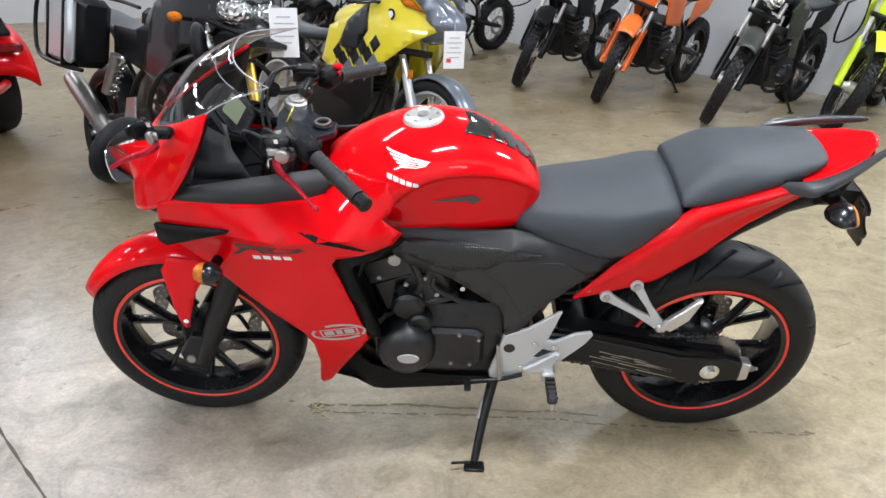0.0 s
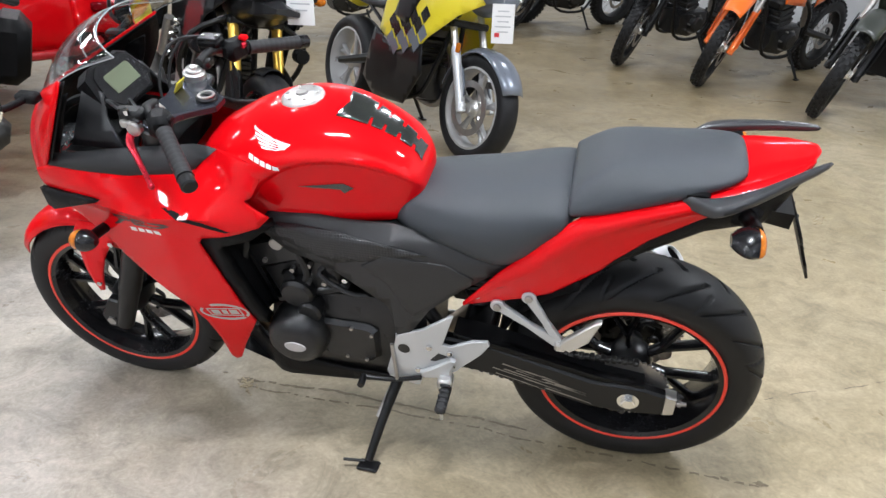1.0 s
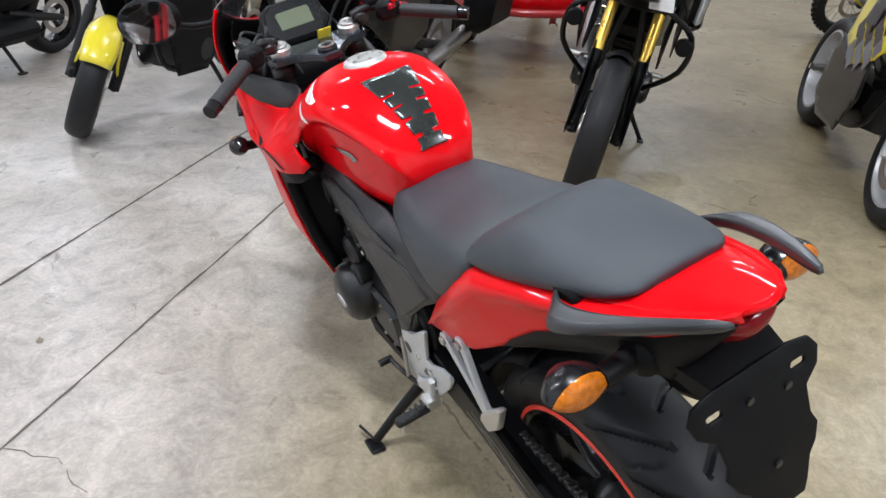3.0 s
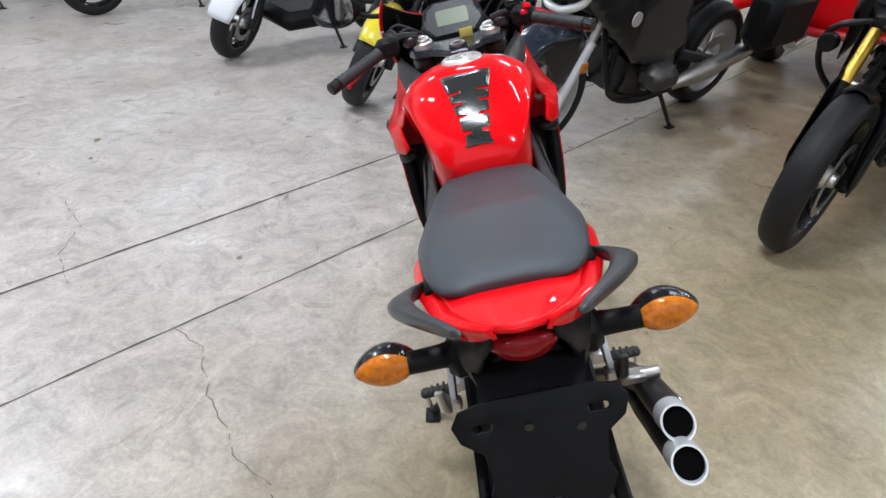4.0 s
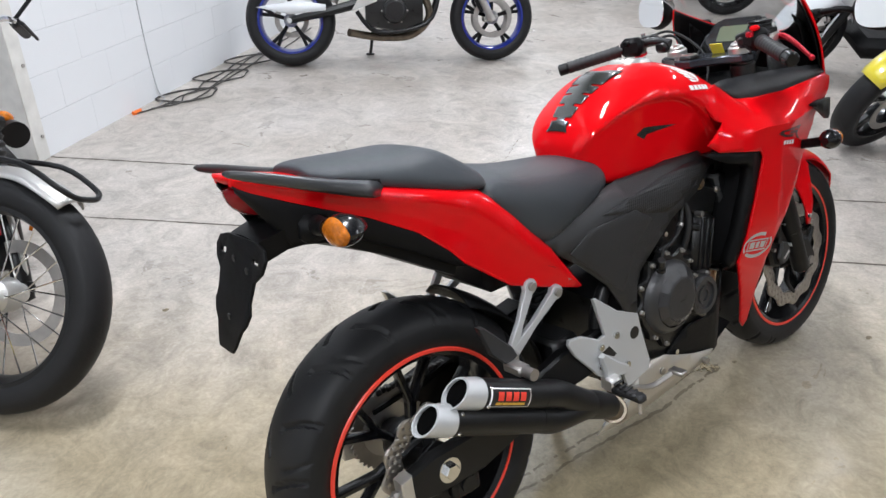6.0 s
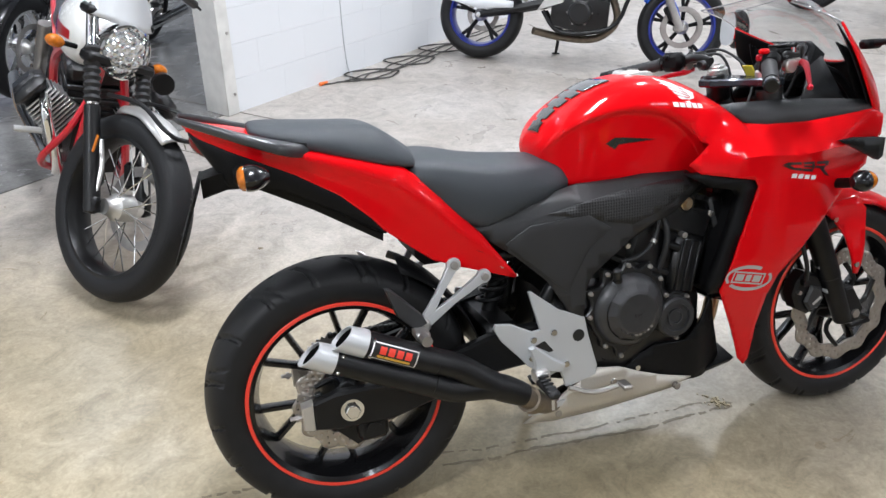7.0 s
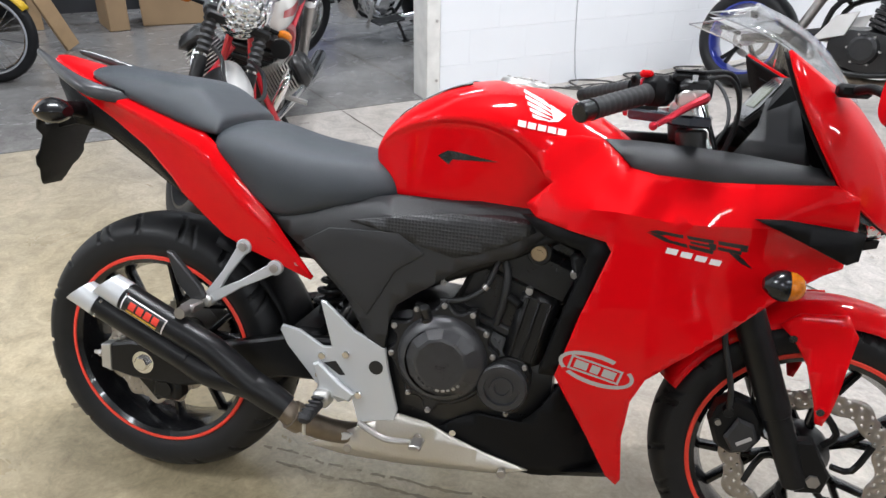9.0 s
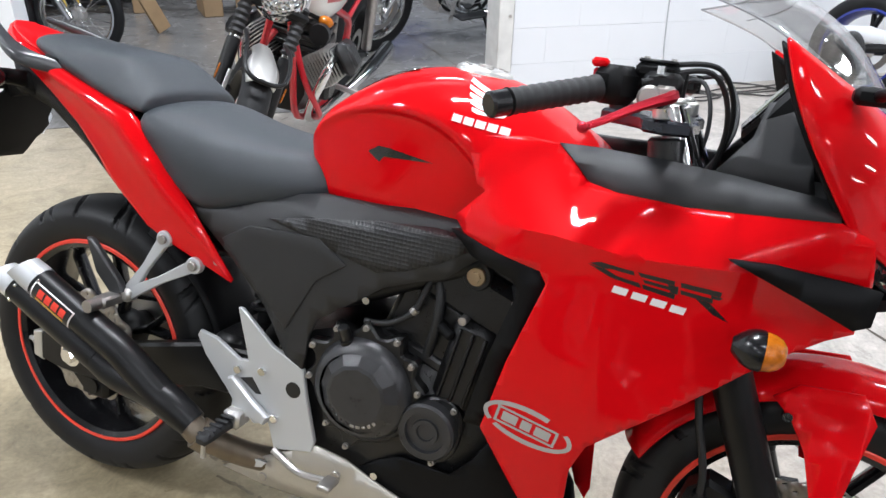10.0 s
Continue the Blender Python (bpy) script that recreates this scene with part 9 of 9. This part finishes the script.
# red trike seen from behind
TR = Matrix.Translation((4.30, -2.61, 0)) @ pose(0, 0, 0, 0, 0, -38)
trike = thing("trike", TR, "glossy red three-wheeled motorcycle with wide rear fenders", "trike")
for s in SIDES:
    e = sub("rear_wheel", trike, 0, s * 0.52, 0.31)
    part("tyre", G().lathe(tyre_profile(0.31, 0.22, 0.20, 0.25), n=48, uvs=True), M["tyre_classic"], e)
    part("rim", G().lathe([(0.0, s * 0.06), (0.15, s * 0.07), (0.20, s * 0.10), (0.205, 0), (0.0, 0)], n=32), M["chrome"], e)
    part("fender", G().sheet(lambda a, b, s=s: (0.0 - 0.46 * math.cos(math.pi * (0.02 + 0.96 * a)), s * (0.36 + 0.34 * b), 0.38 + 0.44 * math.sin(math.pi * (0.06 + 0.88 * a)) - 0.10 * b**3), 16, 8), M["red"], trike, "glossy red rear fender", thick=0.02)
    part("fender_skirt", G().prism([(-0.46 * math.cos(math.pi * (0.02 + 0.96 * k / 14)), 0.38 + 0.44 * math.sin(math.pi * (0.06 + 0.88 * k / 14)) - 0.10) for k in range(15)] + [(0.36, 0.38), (0.30, 0.52), (0.0, 0.66), (-0.30, 0.52), (-0.36, 0.38)], s * 0.69, s * 0.705), M["red"], trike)
    part("tail_lamp", G().box((-0.47, s * 0.55, 0.62), (0.05, 0.16, 0.06), 0.015), M["tail_red"], trike)
    part("lamp_bezel", G().box((-0.36, s * 0.52, 0.74), (0.16, 0.15, 0.03), 0.012, Matrix.Rotation(-0.7, 3, "Y")), M["plastic"], trike)
part("trunk", G().loft([(-0.62, [(0, 0.38), (0.28, 0.39), (0.34, 0.46), (0.33, 0.66), (0.28, 0.72), (0, 0.74)]), (-0.45, [(0, 0.30), (0.34, 0.31), (0.40, 0.40), (0.39, 0.74), (0.34, 0.82), (0, 0.84)]), (0.40, [(0, 0.30), (0.30, 0.31), (0.34, 0.40), (0.33, 0.76), (0.28, 0.86), (0, 0.88)])]), M["red"], trike, "glossy red rear trunk", sub=2, sharp=80)
part("bumper", G().tube([(-0.44, 0.50, 0.40), (-0.58, 0.33, 0.37), (-0.63, 0, 0.36), (-0.58, -0.33, 0.37), (-0.44, -0.50, 0.40)], 0.03, 10), M["red_dark"], trike)
part("exhaust_tip", G().cyl((-0.68, 0.22, 0.27), (-0.40, 0.22, 0.27), 0.04, n=16), M["chrome"], trike)
part("exhaust_tip", G().cyl((-0.68, -0.22, 0.27), (-0.40, -0.22, 0.27), 0.04, n=16), M["chrome"], trike)
part("seat", G().loft([(0.35, [(0, 0.80), (0.20, 0.82), (0.22, 0.90), (0, 0.94)]), (0.7, [(0, 0.66), (0.18, 0.68), (0.20, 0.78), (0, 0.82)]), (1.05, [(0, 0.68), (0.12, 0.70), (0.14, 0.78), (0, 0.82)])]), M["seat"], trike, sub=1)
part("backrest", G().box((0.22, 0, 1.06), (0.12, 0.40, 0.30), 0.05), M["seat"], trike)
part("body", G().loft([(0.4, [(0, 0.22), (0.22, 0.25), (0.26, 0.45), (0.20, 0.7), (0, 0.72)]), (1.0, [(0, 0.20), (0.20, 0.22), (0.22, 0.45), (0.18, 0.75), (0, 0.80)]), (1.45, [(0, 0.40), (0.20, 0.42), (0.26, 0.65), (0.20, 0.95), (0, 1.0)])]), M["red"], trike, sub=1)
part("front_fairing", G().loft([(1.40, [(0, 0.55), (0.30, 0.6), (0.38, 0.85), (0.26, 1.12), (0, 1.16)]), (1.75, [(0, 0.62), (0.14, 0.64), (0.18, 0.8), (0.12, 0.95), (0, 0.98)])]), M["red"], trike, sub=1)
part("windscreen", G().sheet(lambda a, b: (1.55 - 0.30 * a, (2 * b - 1) * 0.28, 1.10 + 0.40 * a), 4, 6), M["screen"], trike, thick=0.003)
wheel(trike, 1.72, 0.31, 0.31, 0.13, "front_wheel", "tyre", "chrome")
part("fork", G().cyl((1.72, 0.1, 0.31), (1.5, 0.1, 0.9), 0.025).cyl((1.72, -0.1, 0.31), (1.5, -0.1, 0.9), 0.025), M["chrome"], trike)

# black and chrome cruiser in the workshop
def cruiser(front_xy, rear_xy, label, key):
    m, wb = stand_at(front_xy, rear_xy)
    bk, tp = chassis("cruiser_motorcycle", label, m, wb, 0.32, 0.31, 0.12, 0.16, "tyre", "chrome", "cast", "chrome", "chrome", (0.42, 0.56), disc=1, group="machines in the workshop")
    engine(bk, 0.78, 0.40, True, "chrome", 0.14)
    frame_tubes(bk, tp, seat=(0.25, 0.58))
    tank_body(bk, key, 0.62, 1.14, 0.64, 0.88, 0.16)
    seat_body(bk, 0.66, -0.10, 0.66, 0.74, 0.16, 0.08)
    low_guard(bk, wb, 0.32, key, 10, 170, 0.085, 0.03)
    part("rear_fender", G().sheet(lambda a, b: (0.36 * math.cos(radians(20 + 150 * a)), (2 * b - 1) * 0.10, 0.31 + (0.36 - 0.03 * (2 * b - 1) ** 2) * math.sin(radians(20 + 150 * a))), 14, 6), M[key], bk, thick=0.005)
    bars(bk, tp, 0.20, 0.40, 0.22, True, "chrome")
    round_lamp(bk, (tp.x + 0.16, 0, tp.z - 0.03), 0.09)
    for s in SIDES:
        part("exhaust_pipe", G().tube([(0.90, s * 0.08, 0.56), (1.0, s * 0.15, 0.46), (0.90, s * 0.18, 0.28), (0.5, s * 0.19, 0.22), (-0.3, s * 0.20, 0.24)], [0.022, 0.022, 0.025, 0.034, 0.042], 12), M["chrome"], bk)
        part("saddle_guard", G().tube([(1.05, s * 0.06, 0.55), (1.06, s * 0.30, 0.45), (0.98, s * 0.22, 0.22)], 0.016, 8), M["chrome"], bk)
        part("footboard", G().box((0.80, s * 0.26, 0.26), (0.30, 0.10, 0.02), 0.008), M["rubber"], bk)


cruiser((-1.40, 3.72), (-0.80, 5.10), "black and chrome cruiser motorcycle in the workshop", "gloss_black")
cruiser((0.0, 5.3), (1.1, 6.3), "dark cruiser motorcycle at the back of the workshop", "graphite")

# ---- workshop clutter ----
def at(u, v, yaw=0.0, z=0.0):
    return Matrix.Translation(uv(u, v, z)) @ pose(0, 0, 0, 0, 0, 41 + yaw)


bench = thing("workbench", at(-1.3, 5.60, 4), "raw timber workbench against the wall", "workbench")
part("top", G().box((0, 0, 0.90), (2.2, 0.60, 0.05), 0.006), M["wood"], bench)
part("shelf", G().box((0, 0, 0.25), (2.1, 0.52, 0.04), 0.006), M["wood"], bench)
for sx in (-1, 0, 1):
    for sy in (-1, 1):
        part("leg", G().box((sx * 1.03, sy * 0.25, 0.4375), (0.09, 0.09, 0.875), 0.006), M["wood"], bench)
door = thing("door_1", at(-2.2, 8.36), "dark roller door closing the workshop", "door", kind="structure")
for k in range(24):
    part("door_slat", G().box((0, 0, 0.06 + 0.115 * k), (3.4, 0.04, 0.11), 0.012), M["dark_door"], door)
slab("wall_partition", -4.6, 0.6, 6.05, 6.2, 0, CEILING, M["dark_door"], "dark partition wall behind the bench")
for k, (u, v, w, d_, h, yw) in enumerate(((0.32, 5.30, 0.16, 0.4, 0.5, 8), (0.80, 5.36, 0.5, 0.32, 0.30, -6), (0.80, 5.36, 0.44, 0.34, 0.26, 5))):
    z = 0.302 if k == 2 else 0.0
    bx = thing("cardboard_box", at(u, v, yw, z), "closed brown cardboard box with taped lid", "box", "boxes in the workshop")
    part("carton", G().box((0, 0, h / 2), (w, d_, h), 0.008), M["card"], bx)
    part("tape", G().box((0, 0, h + 0.0012), (w * 0.98, 0.05, 0.002)), M["wood"], bx)
pk = thing("timber_plank", at(-0.02, 4.60, 30) @ pose(0, 0, 0, 0, -24, 0), "pale timber plank leaning on the bench", "plank")
part("board", G().box((0, 0, 0.52), (0.11, 0.035, 1.0), 0.004), M["wood"], pk)
crate = thing("blue_crate", at(1.95, 5.75, 15), "blue plastic storage cart with pale tubular frame", "cart")
part("tub", G().loft([(-0.36, [(0, 0.24), (0.20, 0.25), (0.26, 0.55), (0, 0.56)]), (0.36, [(0, 0.24), (0.20, 0.25), (0.26, 0.55), (0, 0.56)])]), M["crate_blue"], crate, sharp=30)
for s in SIDES:
    for e in SIDES:
        part("leg", G().tube([(e * 0.34, s * 0.24, 0.56), (e * 0.40, s * 0.25, 0.30), (e * 0.44, s * 0.26, 0.03)], 0.014, 8), M["chrome"], crate)
        part("castor", G().cyl((e * 0.44, s * 0.25, 0.03), (e * 0.44, s * 0.28, 0.03), 0.03, n=16), M["rubber"], crate)
    part("rail", G().tube([(-0.42, s * 0.26, 0.60), (0.42, s * 0.26, 0.60)], 0.014, 8), M["chrome"], crate)
m, wb = stand_at((-2.88, 2.56), (-3.85, 2.10), -6)
bk, tp = chassis("small_motorcycle", "small yellow motorcycle behind the pillar", m, wb, 0.29, 0.29, 0.07, 0.08, "tyre_classic", "chrome", "wire", "chrome", "chrome", (0.28, 0.52), disc=0, bead_f=0.235, bead_r=0.235, group="machines in the workshop")
engine(bk, 0.62, 0.36, True)
tank_body(bk, "ladder", 0.48, 0.92, 0.62, 0.82, 0.12)
seat_body(bk, 0.52, -0.1, 0.72, 0.76, 0.10, 0.07)
low_guard(bk, wb, 0.29, "ladder", 30, 150, 0.05)
bars(bk, tp, 0.14, 0.34, 0.10, False, "chrome")

# ---- cables along the white wall ----
def floor_cable(name, pts, r, label, key="cable"):
    lone(name, G().tube([Vector((*p, r)) if len(p) == 2 else Vector(p) for p in pts], r, 6, 6), M[key], label, "cable")
W = lambda u, off=0.05, z=0.006: tuple(uv(u, V1 - 0.02 - off, z))
floor_cable("wall_cable", [W(2.87, 0.012, 1.9), W(2.88, 0.012, 1.0), W(2.90, 0.012, 0.35), W(2.93, 0.015, 0.06), W(2.92, 0.06), W(2.80, 0.10)], 0.004, "thin pale cable hanging down the white wall", "cable_pale")
rr = random.Random(11)
for k in range(3):
    pts = [W(2.62 + 0.1 * k, 0.06 + 0.03 * k)]
    for i in range(14):
        pts.append(W(2.8 + 0.16 * i + 0.05 * k, 0.10 + 0.05 * k + 0.07 * rr.random(), 0.006 + 0.004 * (i % 2)))
    floor_cable("floor_cable", pts, 0.0048, "dark extension cable lying along the wall")
for k in range(3):
    c = uv(3.0 + 0.45 * k, V1 - 0.20)
    pts = [(c.x + (0.12 + 0.02 * math.sin(3 * a)) * math.cos(a) * 1.5, c.y + 0.10 * math.sin(a) * 1.2, 0.008 + 0.002 * (i % 3)) for i, a in enumerate([j * 0.6 for j in range(20)])]
    floor_cable("cable_coil", pts, 0.0048, "loose loops of dark cable on the floor")
pts = [W(2.60, 0.05, 0.012), W(2.66, 0.06, 0.012)]
lone("cable_plug", G().tube(pts, 0.012, 8), M["orange"], "orange plug at the cable's end", "plug")

# ---- blocks of the white wall ----
blk = mesh_of("block", G().box((0, 0, 0), (0.3998, 0.02, 0.1988), 0.0009), M["block"])
half_blk = mesh_of("block", G().box((0, 0, 0), (0.1996, 0.02, 0.1988), 0.0009), M["block"])
n_blk = 0
for row in range(9):
    if row % 2:
        ob = new("block", half_blk)
        ob.parent = wall
        ob.matrix_local = Matrix.Translation((W_END + 0.20, V1 - 0.0205, 0.098 + 0.2 * row))
    for col in range(20):
        u = W_END + 0.20 + 0.4 * col + (0.2 if row % 2 else 0.0) + 0.1
        if u + 0.2 > U1 or n_blk >= 300:
            continue
        ob = new("block", blk)
        ob.parent = wall
        ob.matrix_local = Matrix.Translation((u, V1 - 0.0205, 0.098 + 0.2 * row))
        n_blk += 1
slab("wall_white_upper", W_END + 0.02, U1, V1 - 0.031, V1 - 0.0205, 1.80, CEILING, M["block"], "white painted upper part of the block wall")
